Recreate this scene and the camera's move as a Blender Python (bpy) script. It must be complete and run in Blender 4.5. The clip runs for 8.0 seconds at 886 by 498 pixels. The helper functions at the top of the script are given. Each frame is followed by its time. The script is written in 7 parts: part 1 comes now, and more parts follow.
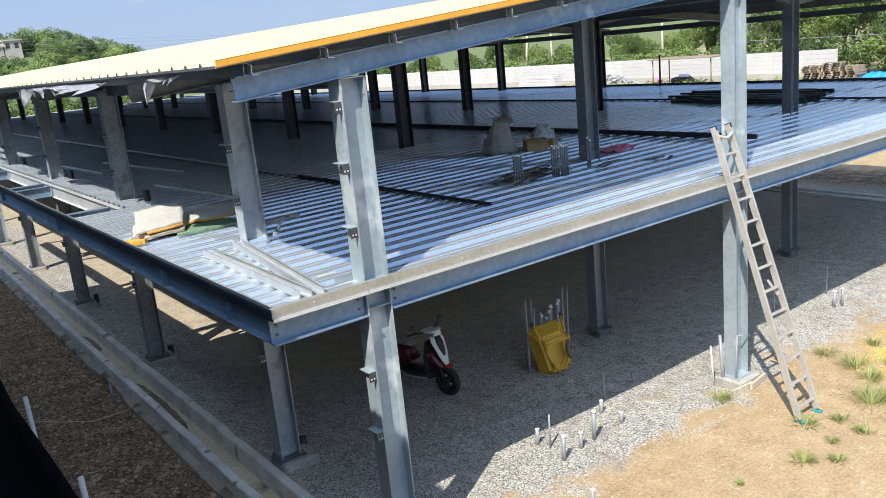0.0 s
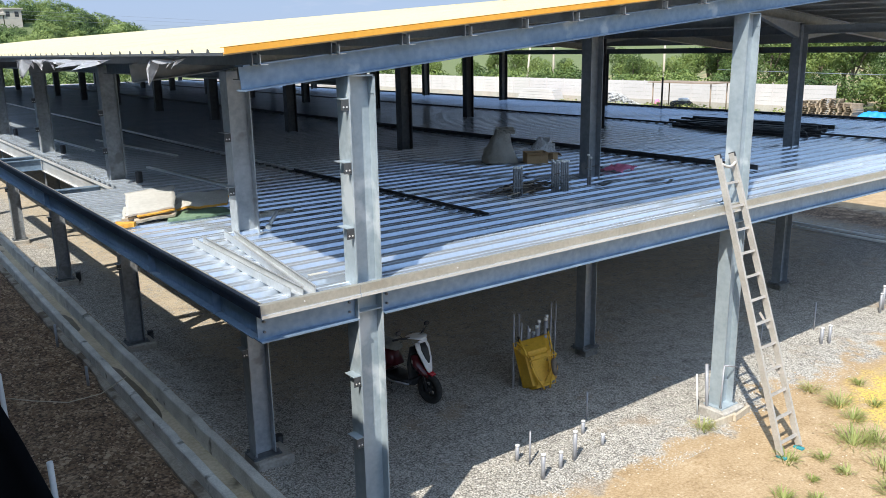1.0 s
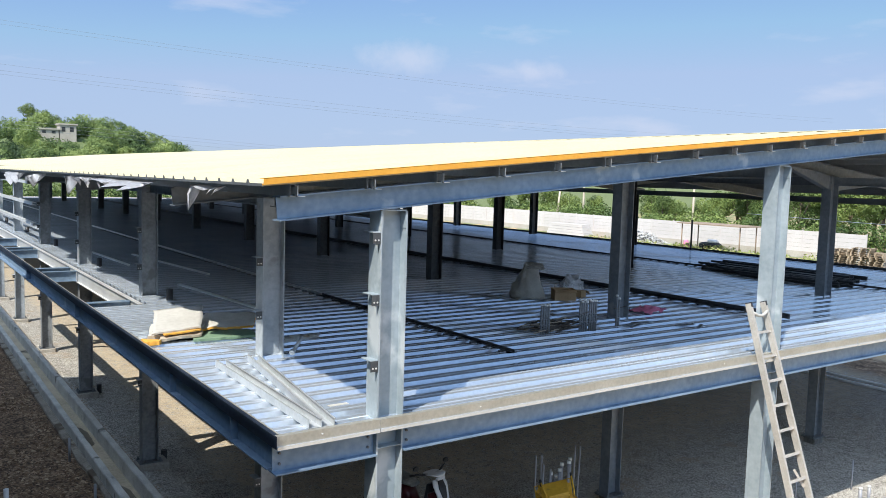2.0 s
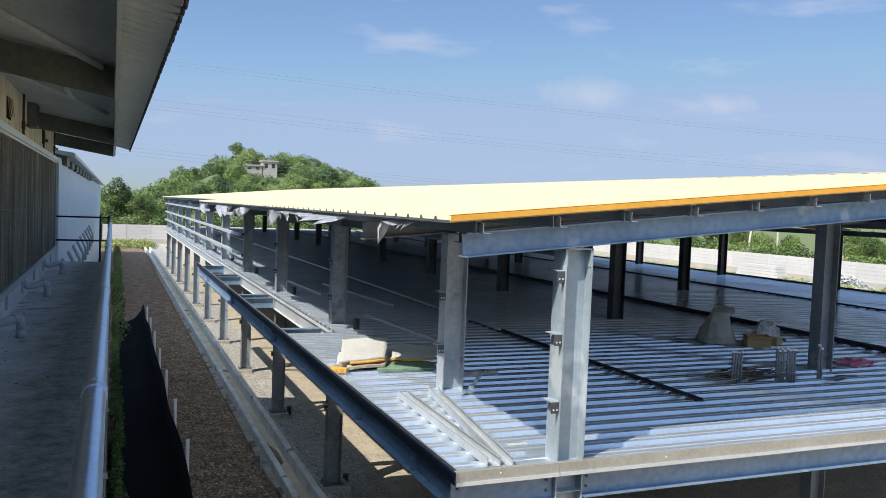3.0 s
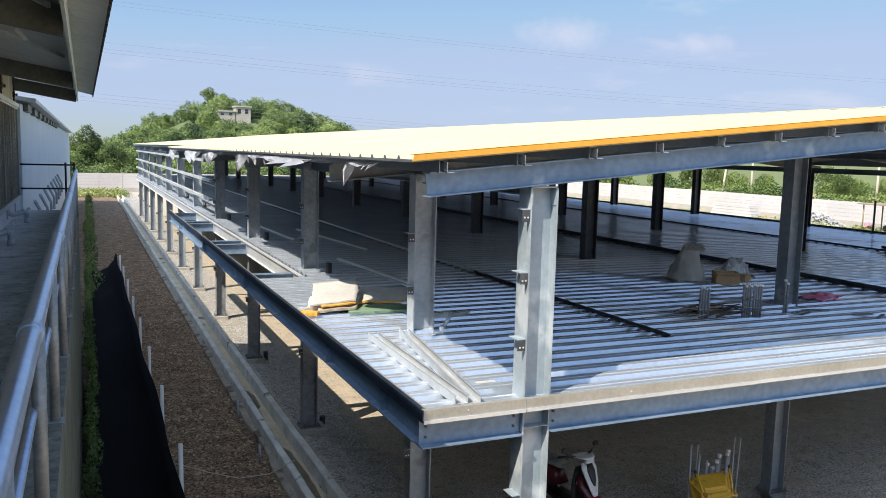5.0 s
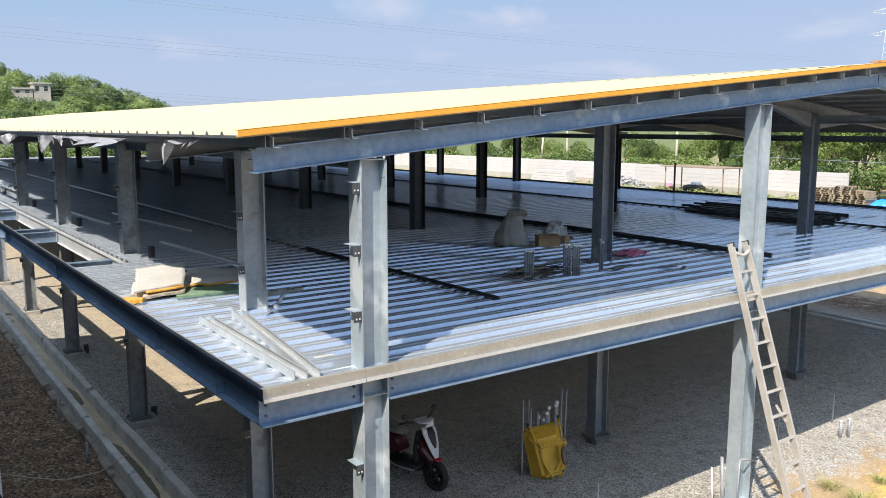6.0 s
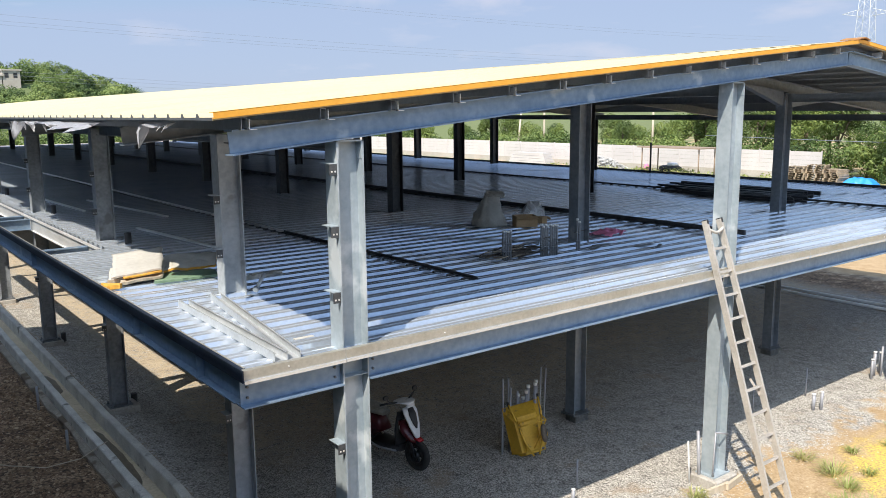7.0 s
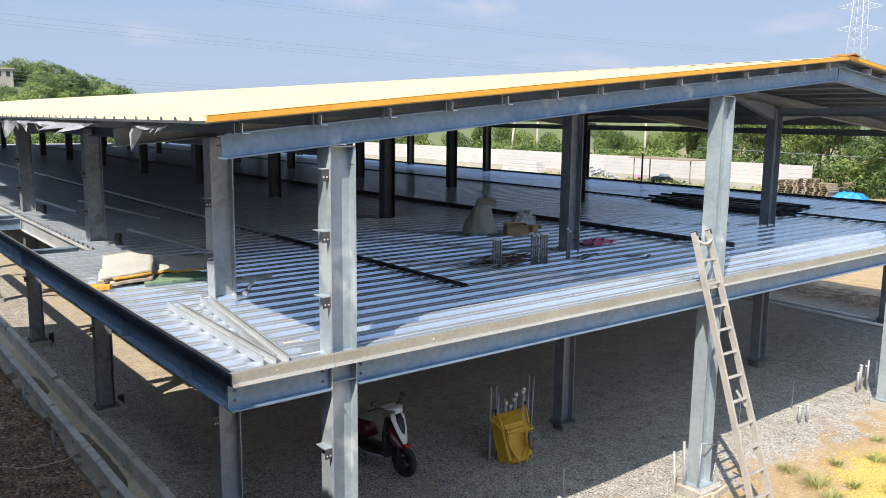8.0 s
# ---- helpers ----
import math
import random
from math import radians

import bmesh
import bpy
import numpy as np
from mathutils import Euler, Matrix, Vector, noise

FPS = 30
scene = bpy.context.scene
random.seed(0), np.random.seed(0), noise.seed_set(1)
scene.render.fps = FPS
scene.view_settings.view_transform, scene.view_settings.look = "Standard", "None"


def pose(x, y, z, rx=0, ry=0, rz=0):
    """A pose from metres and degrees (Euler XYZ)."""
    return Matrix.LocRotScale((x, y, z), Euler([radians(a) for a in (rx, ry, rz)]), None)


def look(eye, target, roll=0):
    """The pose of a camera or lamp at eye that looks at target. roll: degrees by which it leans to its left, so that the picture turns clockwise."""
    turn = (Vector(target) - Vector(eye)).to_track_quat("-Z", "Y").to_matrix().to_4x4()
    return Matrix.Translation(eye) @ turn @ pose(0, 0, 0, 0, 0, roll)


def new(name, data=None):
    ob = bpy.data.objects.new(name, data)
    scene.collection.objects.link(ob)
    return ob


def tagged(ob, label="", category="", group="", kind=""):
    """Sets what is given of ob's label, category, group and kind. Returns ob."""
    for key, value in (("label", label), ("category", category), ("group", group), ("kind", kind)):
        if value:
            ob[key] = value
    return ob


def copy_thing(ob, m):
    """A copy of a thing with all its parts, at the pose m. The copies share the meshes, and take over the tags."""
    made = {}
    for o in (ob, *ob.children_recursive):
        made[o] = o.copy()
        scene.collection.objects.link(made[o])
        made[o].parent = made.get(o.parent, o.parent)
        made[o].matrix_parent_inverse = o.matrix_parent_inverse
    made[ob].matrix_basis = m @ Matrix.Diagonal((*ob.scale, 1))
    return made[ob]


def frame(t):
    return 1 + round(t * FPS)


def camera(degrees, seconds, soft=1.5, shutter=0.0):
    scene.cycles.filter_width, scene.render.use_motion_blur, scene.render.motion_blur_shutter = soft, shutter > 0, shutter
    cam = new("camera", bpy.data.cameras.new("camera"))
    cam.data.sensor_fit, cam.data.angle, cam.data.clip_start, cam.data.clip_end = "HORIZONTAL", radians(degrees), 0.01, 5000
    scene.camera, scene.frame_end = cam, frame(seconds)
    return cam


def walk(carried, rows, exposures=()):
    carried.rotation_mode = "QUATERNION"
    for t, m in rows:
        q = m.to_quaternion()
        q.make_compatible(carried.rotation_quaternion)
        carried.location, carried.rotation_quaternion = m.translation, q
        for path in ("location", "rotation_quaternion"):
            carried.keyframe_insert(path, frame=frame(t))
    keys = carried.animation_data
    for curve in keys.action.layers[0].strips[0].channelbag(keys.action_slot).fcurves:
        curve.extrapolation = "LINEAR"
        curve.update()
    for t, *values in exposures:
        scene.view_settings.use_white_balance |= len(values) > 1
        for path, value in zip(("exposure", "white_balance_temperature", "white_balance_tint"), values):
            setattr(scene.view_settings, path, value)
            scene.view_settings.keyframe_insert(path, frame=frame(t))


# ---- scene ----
cam = camera(57.5, 8.0, soft=0.6)
PATH = [
    (0.0, pose(0.038, -0.038, 5.102, 75.69, 5.61, -37.28)),
    (0.5, pose(0.048, 0.060, 5.096, 75.63, 2.32, -37.21)),
    (1.0, pose(0.045, 0.134, 5.111, 75.99, 1.00, -37.13)),
    (1.5, pose(0.059, 0.142, 5.128, 79.83, -1.08, -36.88)),
    (1.7, pose(0.066, 0.154, 5.157, 82.71, -1.32, -36.34)),
    (2.8, pose(0.069, 0.246, 5.199, 87.19, -2.29, -26.54)),
    (3.0, pose(0.049, 0.256, 5.198, 87.06, -2.23, -22.18)),
    (3.5, pose(0.033, 0.301, 5.190, 86.12, -1.82, -13.65)),
    (4.0, pose(0.055, 0.299, 5.178, 85.39, -1.56, -12.70)),
    (4.5, pose(0.105, 0.266, 5.183, 84.63, -1.53, -16.61)),
    (5.0, pose(0.165, 0.243, 5.163, 83.17, -1.44, -23.80)),
    (5.2, pose(0.170, 0.240, 5.169, 82.95, -1.39, -26.79)),
    (6.5, pose(0.100, 0.158, 5.146, 80.67, 0.38, -38.04)),
    (7.0, pose(0.098, 0.138, 5.134, 80.32, 0.51, -37.63)),
    (7.5, pose(0.092, 0.109, 5.141, 80.50, 0.13, -37.57)),
    (8.0, pose(0.085, 0.104, 5.141, 80.80, -0.59, -38.07)),
]
EXPOSURES = [(0.0, 1.0, 6100, 8), (1.7, 1.0, 6100, 8), (3.0, 0.86, 6100, 8), (3.6, 1.1, 6280, 9), (5.0, 1.06, 6400, 10), (6.5, 1.0, 6430, 10), (8.0, 1.0, 6430, 10)]
walk(cam, PATH, EXPOSURES)

# ---------------------------------------------------------------- light
SUN_X, SUN_Y = 0.725, 0.412          # run of the light per metre of fall
sun_way = Vector((SUN_X, SUN_Y, -1.0)).normalized()
world = bpy.data.worlds.new("world")
scene.world = world
world.use_nodes = True
wn = world.node_tree.nodes
wl = world.node_tree.links
sky = wn.new("ShaderNodeTexSky")
sky.sky_type = "NISHITA"
sky.sun_disc = False
sky.sun_elevation = math.asin(-sun_way.z)
sky.sun_rotation = math.atan2(-sun_way.x, -sun_way.y)
sky.air_density, sky.dust_density, sky.ozone_density = 1.0, 0.5, 2.5
sky.altitude = 50
wn["Background"].inputs["Strength"].default_value = 0.073
# thin cloud wisps low over the hill
wtc = wn.new("ShaderNodeTexCoord")
wmap = wn.new("ShaderNodeMapping")
wmap.inputs["Scale"].default_value = (2.2, 2.2, 9.0)
wno = wn.new("ShaderNodeTexNoise")
wno.inputs["Scale"].default_value = 2.6
wno.inputs["Detail"].default_value = 7
wno.inputs["Roughness"].default_value = 0.55
wramp = wn.new("ShaderNodeValToRGB")
wramp.color_ramp.elements[0].position = 0.56
wramp.color_ramp.elements[1].position = 0.78
wramp.color_ramp.elements[1].color = (0.65, 0.65, 0.65, 1)
wmix = wn.new("ShaderNodeMix")
wmix.data_type = "RGBA"
wl.new(wtc.outputs["Generated"], wmap.inputs["Vector"])
wl.new(wmap.outputs["Vector"], wno.inputs["Vector"])
wl.new(wno.outputs["Fac"], wramp.inputs["Fac"])
# two small puffs
wlast = wramp.outputs["Color"]
for way, wide in (((0.524, 0.840, 0.142), 0.062), ((0.647, 0.751, 0.130), 0.045)):
    wsub = wn.new("ShaderNodeVectorMath")
    wsub.operation = "SUBTRACT"
    wsub.inputs[1].default_value = way
    wl.new(wtc.outputs["Generated"], wsub.inputs[0])
    wflat = wn.new("ShaderNodeVectorMath")
    wflat.operation = "MULTIPLY"
    wflat.inputs[1].default_value = (1 / wide, 1 / wide, 2.6 / wide)
    wl.new(wsub.outputs["Vector"], wflat.inputs[0])
    wlen = wn.new("ShaderNodeVectorMath")
    wlen.operation = "LENGTH"
    wl.new(wflat.outputs["Vector"], wlen.inputs[0])
    wrag = wn.new("ShaderNodeTexNoise")
    wrag.inputs["Scale"].default_value, wrag.inputs["Detail"].default_value, wrag.inputs["Roughness"].default_value = 26.0, 6, 0.6
    wl.new(wtc.outputs["Generated"], wrag.inputs["Vector"])
    wsum = wn.new("ShaderNodeMath")
    wsum.operation = "MULTIPLY_ADD"
    wsum.inputs[1].default_value = 1.7
    wl.new(wrag.outputs["Fac"], wsum.inputs[0])
    wl.new(wlen.outputs["Value"], wsum.inputs[2])
    wpuff = wn.new("ShaderNodeMapRange")
    wpuff.inputs["From Min"].default_value, wpuff.inputs["From Max"].default_value = 1.75, 0.95
    wpuff.inputs["To Max"].default_value = 0.55
    wl.new(wsum.outputs[0], wpuff.inputs["Value"])
    wmax = wn.new("ShaderNodeMath")
    wmax.operation = "MAXIMUM"
    wl.new(wlast, wmax.inputs[0])
    wl.new(wpuff.outputs["Result"], wmax.inputs[1])
    wlast = wmax.outputs[0]
wl.new(wlast, wmix.inputs["Factor"])
wmix.inputs["B"].default_value = (6.2, 6.1, 6.4, 1)
wtint = wn.new("ShaderNodeMix")
wtint.data_type, wtint.blend_type = "RGBA", "MULTIPLY"
wtint.inputs["Factor"].default_value = 1.0
wtint.inputs["B"].default_value = (0.84, 0.86, 0.94, 1)
# even haze over the whole sky
whaze = wn.new("ShaderNodeMix")
whaze.data_type = "RGBA"
whaze.inputs["Factor"].default_value = 0.12
whaze.inputs["B"].default_value = (3.75, 4.55, 5.45, 1)
weven = wn.new("ShaderNodeMix")
weven.data_type, weven.blend_type = "RGBA", "DARKEN"
weven.inputs["Factor"].default_value = 0.85
weven.inputs["B"].default_value = (3.75, 4.45, 5.7, 1)
wl.new(sky.outputs["Color"], weven.inputs["A"])
wl.new(weven.outputs["Result"], wmix.inputs["A"])
wl.new(wmix.outputs["Result"], whaze.inputs["A"])
wl.new(whaze.outputs["Result"], wtint.inputs["A"])
# broad haze glow of the sky round the sun, added to brighten the shade
wdot = wn.new("ShaderNodeVectorMath")
wdot.operation = "DOT_PRODUCT"
wdot.inputs[1].default_value = -sun_way
wl.new(wtc.outputs["Generated"], wdot.inputs[0])
wclamp = wn.new("ShaderNodeMath")
wclamp.operation = "MAXIMUM"
wclamp.inputs[1].default_value = 0.0
wl.new(wdot.outputs["Value"], wclamp.inputs[0])
wpow = wn.new("ShaderNodeMath")
wpow.operation = "POWER"
wpow.inputs[1].default_value = 2.0
wl.new(wclamp.outputs[0], wpow.inputs[0])
wglow = wn.new("ShaderNodeMix")
wglow.data_type, wglow.blend_type = "RGBA", "ADD"
wglow.inputs["B"].default_value = (8.6, 10.6, 13.2, 1)
wl.new(wpow.outputs[0], wglow.inputs["Factor"])
wl.new(wtint.outputs["Result"], wglow.inputs["A"])
wl.new(wglow.outputs["Result"], wn["Background"].inputs["Color"])

sun_data = bpy.data.lights.new("sun", "SUN")
sun_data.energy, sun_data.angle, sun_data.color = 3.3, radians(0.53), (1.0, 0.91, 0.78)
sun_ob = new("sun", sun_data)
sun_ob.matrix_world = look((-30, -25, 45), Vector((-30, -25, 45)) + sun_way)

# ---------------------------------------------------------------- materials
MATS = {}


def material(name, c1, c2, rough=0.6, metal=0.0, scale=3.0, fine=40.0, bump=0.0, bump_scale=60.0, rough_var=0.1,
             stretch=(1, 1, 1), vary=0.0, spots=None, spot_scale=1.0, spot_at=0.62):
    """A surface with two scales of colour change, roughness change, fine relief and, with spots, blotches of a second colour."""
    m = bpy.data.materials.new(name)
    m.use_nodes = True
    n, l = m.node_tree.nodes, m.node_tree.links
    b = n["Principled BSDF"]
    geo = n.new("ShaderNodeNewGeometry")
    mp = n.new("ShaderNodeMapping")
    mp.inputs["Scale"].default_value = stretch
    l.new(geo.outputs["Position"], mp.inputs["Vector"])

    def tex(s, d):
        t = n.new("ShaderNodeTexNoise")
        t.inputs["Scale"].default_value, t.inputs["Detail"].default_value = s, d
        l.new(mp.outputs["Vector"], t.inputs["Vector"])
        return t
    big, small = tex(scale, 5), tex(fine, 4)
    add = n.new("ShaderNodeMath")
    add.operation = "MULTIPLY_ADD"
    add.inputs[1].default_value = 0.45
    l.new(small.outputs["Fac"], add.inputs[0])
    mul = n.new("ShaderNodeMath")
    mul.operation = "MULTIPLY"
    mul.inputs[1].default_value = 0.55
    l.new(big.outputs["Fac"], mul.inputs[0])
    l.new(mul.outputs[0], add.inputs[2])
    ramp = n.new("ShaderNodeValToRGB")
    ramp.color_ramp.elements[0].position, ramp.color_ramp.elements[1].position = 0.36, 0.64
    ramp.color_ramp.elements[0].color, ramp.color_ramp.elements[1].color = (*c1, 1), (*c2, 1)
    l.new(add.outputs[0], ramp.inputs["Fac"])
    out = ramp.outputs["Color"]
    if spots:
        st = tex(spot_scale, 6)
        sr = n.new("ShaderNodeValToRGB")
        sr.color_ramp.elements[0].position, sr.color_ramp.elements[1].position = spot_at, spot_at + 0.07
        l.new(st.outputs["Fac"], sr.inputs["Fac"])
        mx = n.new("ShaderNodeMix")
        mx.data_type = "RGBA"
        l.new(sr.outputs["Color"], mx.inputs["Factor"])
        l.new(out, mx.inputs["A"])
        mx.inputs["B"].default_value = (*spots, 1)
        out = mx.outputs["Result"]
    if vary:
        inf = n.new("ShaderNodeObjectInfo")
        mr = n.new("ShaderNodeMapRange")
        mr.inputs["To Min"].default_value, mr.inputs["To Max"].default_value = 1 - vary, 1 + vary
        l.new(inf.outputs["Random"], mr.inputs["Value"])
        hs = n.new("ShaderNodeHueSaturation")
        l.new(mr.outputs["Result"], hs.inputs["Value"])
        l.new(out, hs.inputs["Color"])
        out = hs.outputs["Color"]
    l.new(out, b.inputs["Base Color"])
    rr = n.new("ShaderNodeMapRange")
    rr.inputs["To Min"].default_value, rr.inputs["To Max"].default_value = max(0.02, rough - rough_var), min(1, rough + rough_var)
    l.new(big.outputs["Fac"], rr.inputs["Value"])
    l.new(rr.outputs["Result"], b.inputs["Roughness"])
    b.inputs["Metallic"].default_value = metal
    if bump:
        bt = tex(bump_scale, 5)
        bp = n.new("ShaderNodeBump")
        bp.inputs["Strength"].default_value, bp.inputs["Distance"].default_value = bump, 0.02
        l.new(bt.outputs["Fac"], bp.inputs["Height"])
        l.new(bp.outputs["Normal"], b.inputs["Normal"])
    MATS[name] = m
    return m


steel = material("primed_steel", (0.155, 0.235, 0.345), (0.27, 0.36, 0.47), 0.42, 0.3, 1.6, 14, 0.05, 50, 0.12,
                 spots=(0.40, 0.465, 0.53), spot_scale=2.3, spot_at=0.62)
steel_dark = material("mill_steel", (0.10, 0.11, 0.12), (0.19, 0.20, 0.21), 0.5, 0.3, 2.2, 18, 0.05, 50, 0.12,
                      spots=(0.26, 0.26, 0.25), spot_scale=3.0, spot_at=0.64)
galv = material("galvanised_sheet", (0.64, 0.715, 0.80), (0.80, 0.865, 0.95), 0.17, 0.62, 1.2, 24, 0.006, 70, 0.05, vary=0.05)
galv_trim = material("galvanised_trim", (0.40, 0.385, 0.335), (0.54, 0.52, 0.46), 0.45, 0.5, 2.0, 30, 0.03, 70, 0.1)
galv_bright = material("galvanised_section", (0.66, 0.67, 0.66), (0.80, 0.80, 0.78), 0.42, 0.45, 2.5, 30, 0.03, 70, 0.1)
roof_cream = material("cream_roof_paint", (0.55, 0.475, 0.285), (0.62, 0.545, 0.34), 0.45, 0.0, 0.8, 20, 0.03, 50, 0.08, vary=0.02)
roof_under = material("roof_underside", (0.16, 0.165, 0.165), (0.24, 0.245, 0.245), 0.6, 0.1, 1.5, 20)
orange = material("orange_trim_paint", (0.74, 0.34, 0.035), (0.84, 0.42, 0.055), 0.5, 0.0, 3, 30, 0.03)
foil = material("torn_foil", (0.50, 0.50, 0.52), (0.66, 0.66, 0.68), 0.5, 0.1, 6, 30, 0.3, 14)
concrete = material("concrete", (0.50, 0.48, 0.43), (0.80, 0.775, 0.70), 0.9, 0, 2.4, 45, 0.5, 60, 0.05,
                    spots=(0.25, 0.24, 0.20), spot_scale=3.0, spot_at=0.62)
concrete_walk = material("walkway_concrete", (0.44, 0.46, 0.48), (0.68, 0.70, 0.73), 0.85, 0, 1.1, 30, 0.25, 60, 0.08,
                         spots=(0.33, 0.335, 0.32), spot_scale=2.6, spot_at=0.6)


# ---------------------------------------------------------------- mesh helpers
def box(bm, x0, x1, y0, y1, z0, z1, m=None):
    v = [bm.verts.new(c) for c in ((x0, y0, z0), (x1, y0, z0), (x1, y1, z0), (x0, y1, z0),
                                   (x0, y0, z1), (x1, y0, z1), (x1, y1, z1), (x0, y1, z1))]
    for f in ((3, 2, 1, 0), (4, 5, 6, 7), (0, 1, 5, 4), (1, 2, 6, 5), (2, 3, 7, 6), (3, 0, 4, 7)):
        bm.faces.new([v[i] for i in f])
    if m is not None:
        for q in v:
            q.co = m @ q.co
    return v


def bar(bm, a, b, w, h=None, up=(0, 0, 1)):
    """A straight bar of rectangular section from a to b."""
    a, b = Vector(a), Vector(b)
    h = w if h is None else h
    d = (b - a).normalized()
    up = Vector(up)
    if abs(d.dot(up)) > 0.98:
        up = Vector((1, 0, 0))
    s = d.cross(up).normalized()
    u = s.cross(d).normalized()
    v = []
    for p in (a, b):
        for i, j in ((-1, -1), (1, -1), (1, 1), (-1, 1)):
            v.append(bm.verts.new(p + s * (i * w / 2) + u * (j * h / 2)))
    for f in ((0, 1, 2, 3), (7, 6, 5, 4), (4, 5, 1, 0), (5, 6, 2, 1), (6, 7, 3, 2), (7, 4, 0, 3)):
        bm.faces.new([v[i] for i in f])
    return v


def tube(bm, points, r, n=10, r2=None, caps=True):
    """A round tube through the points."""
    pts = [Vector(p) for p in points]
    rings = []
    ref = None
    for i, p in enumerate(pts):
        d = (pts[min(i + 1, len(pts) - 1)] - pts[max(i - 1, 0)]).normalized()
        if ref is None:
            ref = Vector((0, 0, 1)) if abs(d.z) < 0.9 else Vector((1, 0, 0))
        s = d.cross(ref).normalized()
        u = s.cross(d).normalized()
        ref = u
        rad = r if r2 is None else r + (r2 - r) * i / max(1, len(pts) - 1)
        rings.append([bm.verts.new(p + (s * math.cos(2 * math.pi * k / n) + u * math.sin(2 * math.pi * k / n)) * rad) for k in range(n)])
    for a, b in zip(rings, rings[1:]):
        for k in range(n):
            f = bm.faces.new((a[k], a[(k + 1) % n], b[(k + 1) % n], b[k]))
            f.smooth = True
    if caps:
        bm.faces.new(rings[0][::-1])
        bm.faces.new(rings[-1])
    return rings


def extrude_profile(bm, prof, axis, a, b, closed=True):
    """Runs a profile of (u, v) pairs along an axis from a to b. x: u = y, v = z. y: u = x, v = z. z: u = x, v = y."""
    def at(u, v, s):
        return {"x": (s, u, v), "y": (u, s, v), "z": (u, v, s)}[axis]
    A = [bm.verts.new(at(u, v, a)) for u, v in prof]
    B = [bm.verts.new(at(u, v, b)) for u, v in prof]
    n = len(prof)
    for i in range(n if closed else n - 1):
        j = (i + 1) % n
        bm.faces.new((A[i], A[j], B[j], B[i]))
    if closed:
        bm.faces.new(A[::-1])
        bm.faces.new(B)
    return A, B


def mesh_of(name, bm, mat=None, bevel=0.0, smooth=False):
    if bevel:
        bmesh.ops.bevel(bm, geom=list(bm.edges), offset=bevel, segments=1, affect="EDGES", clamp_overlap=True)
    bmesh.ops.recalc_face_normals(bm, faces=list(bm.faces))
    if smooth:
        for f in bm.faces:
            f.smooth = True
    me = bpy.data.meshes.new(name)
    bm.to_mesh(me)
    bm.free()
    if mat:
        me.materials.append(mat)
    return me


def part(name, bm, mat, parent, label="", bevel=0.0, smooth=False):
    ob = new(name, mesh_of(name, bm, mat, bevel, smooth))
    ob.parent = parent
    if label:
        ob["label"] = label
    return ob


def thing(name, at, label, category, group="", kind="", rz=0.0):
    """An Empty that carries the parts of one thing."""
    ob = new(name)
    ob.empty_display_size = 0.1
    ob.matrix_basis = pose(*at, 0, 0, rz)
    return tagged(ob, label, category, group, kind)


def solid(name, bm, mat, label, category, group="", kind="", bevel=0.0, smooth=False):
    ob = new(name, mesh_of(name, bm, mat, bevel, smooth))
    return tagged(ob, label, category, group, kind)


def piece(me, parent, m=None, name=None):
    ob = new(name or me.name, me)
    ob.parent = parent
    if m is not None:
        ob.matrix_basis = m
    return ob


BM = bmesh.new

# ---------------------------------------------------------------- plan of the steel shed
COL_X = [3.73, 9.52, 15.31, 21.10]
INNER_X = [3.80, 9.70, 15.64, 21.65]
FRONT_Y = 6.26
ROW_Y = [9.03 + 5.24 * i for i in range(11)]
DECK = 3.05
X0, X1, XR = 2.63, 22.20, 12.415
Y0, Y1 = 6.10, 62.3
EAVE = 5.13
SLOPE = 0.098
JOINTS = [6.45, 12.12, 17.80]
HOLE_Y = [13.62, 18.85, 23.95]
EDGE_END = 27.8
SHORT_Y = 25.85     # from here on the left eave is cut back to the column line
SHORT_X = 3.30


def roof_z(x):
    return EAVE + SLOPE * ((x if x < XR else 2 * XR - x) - 2.47)


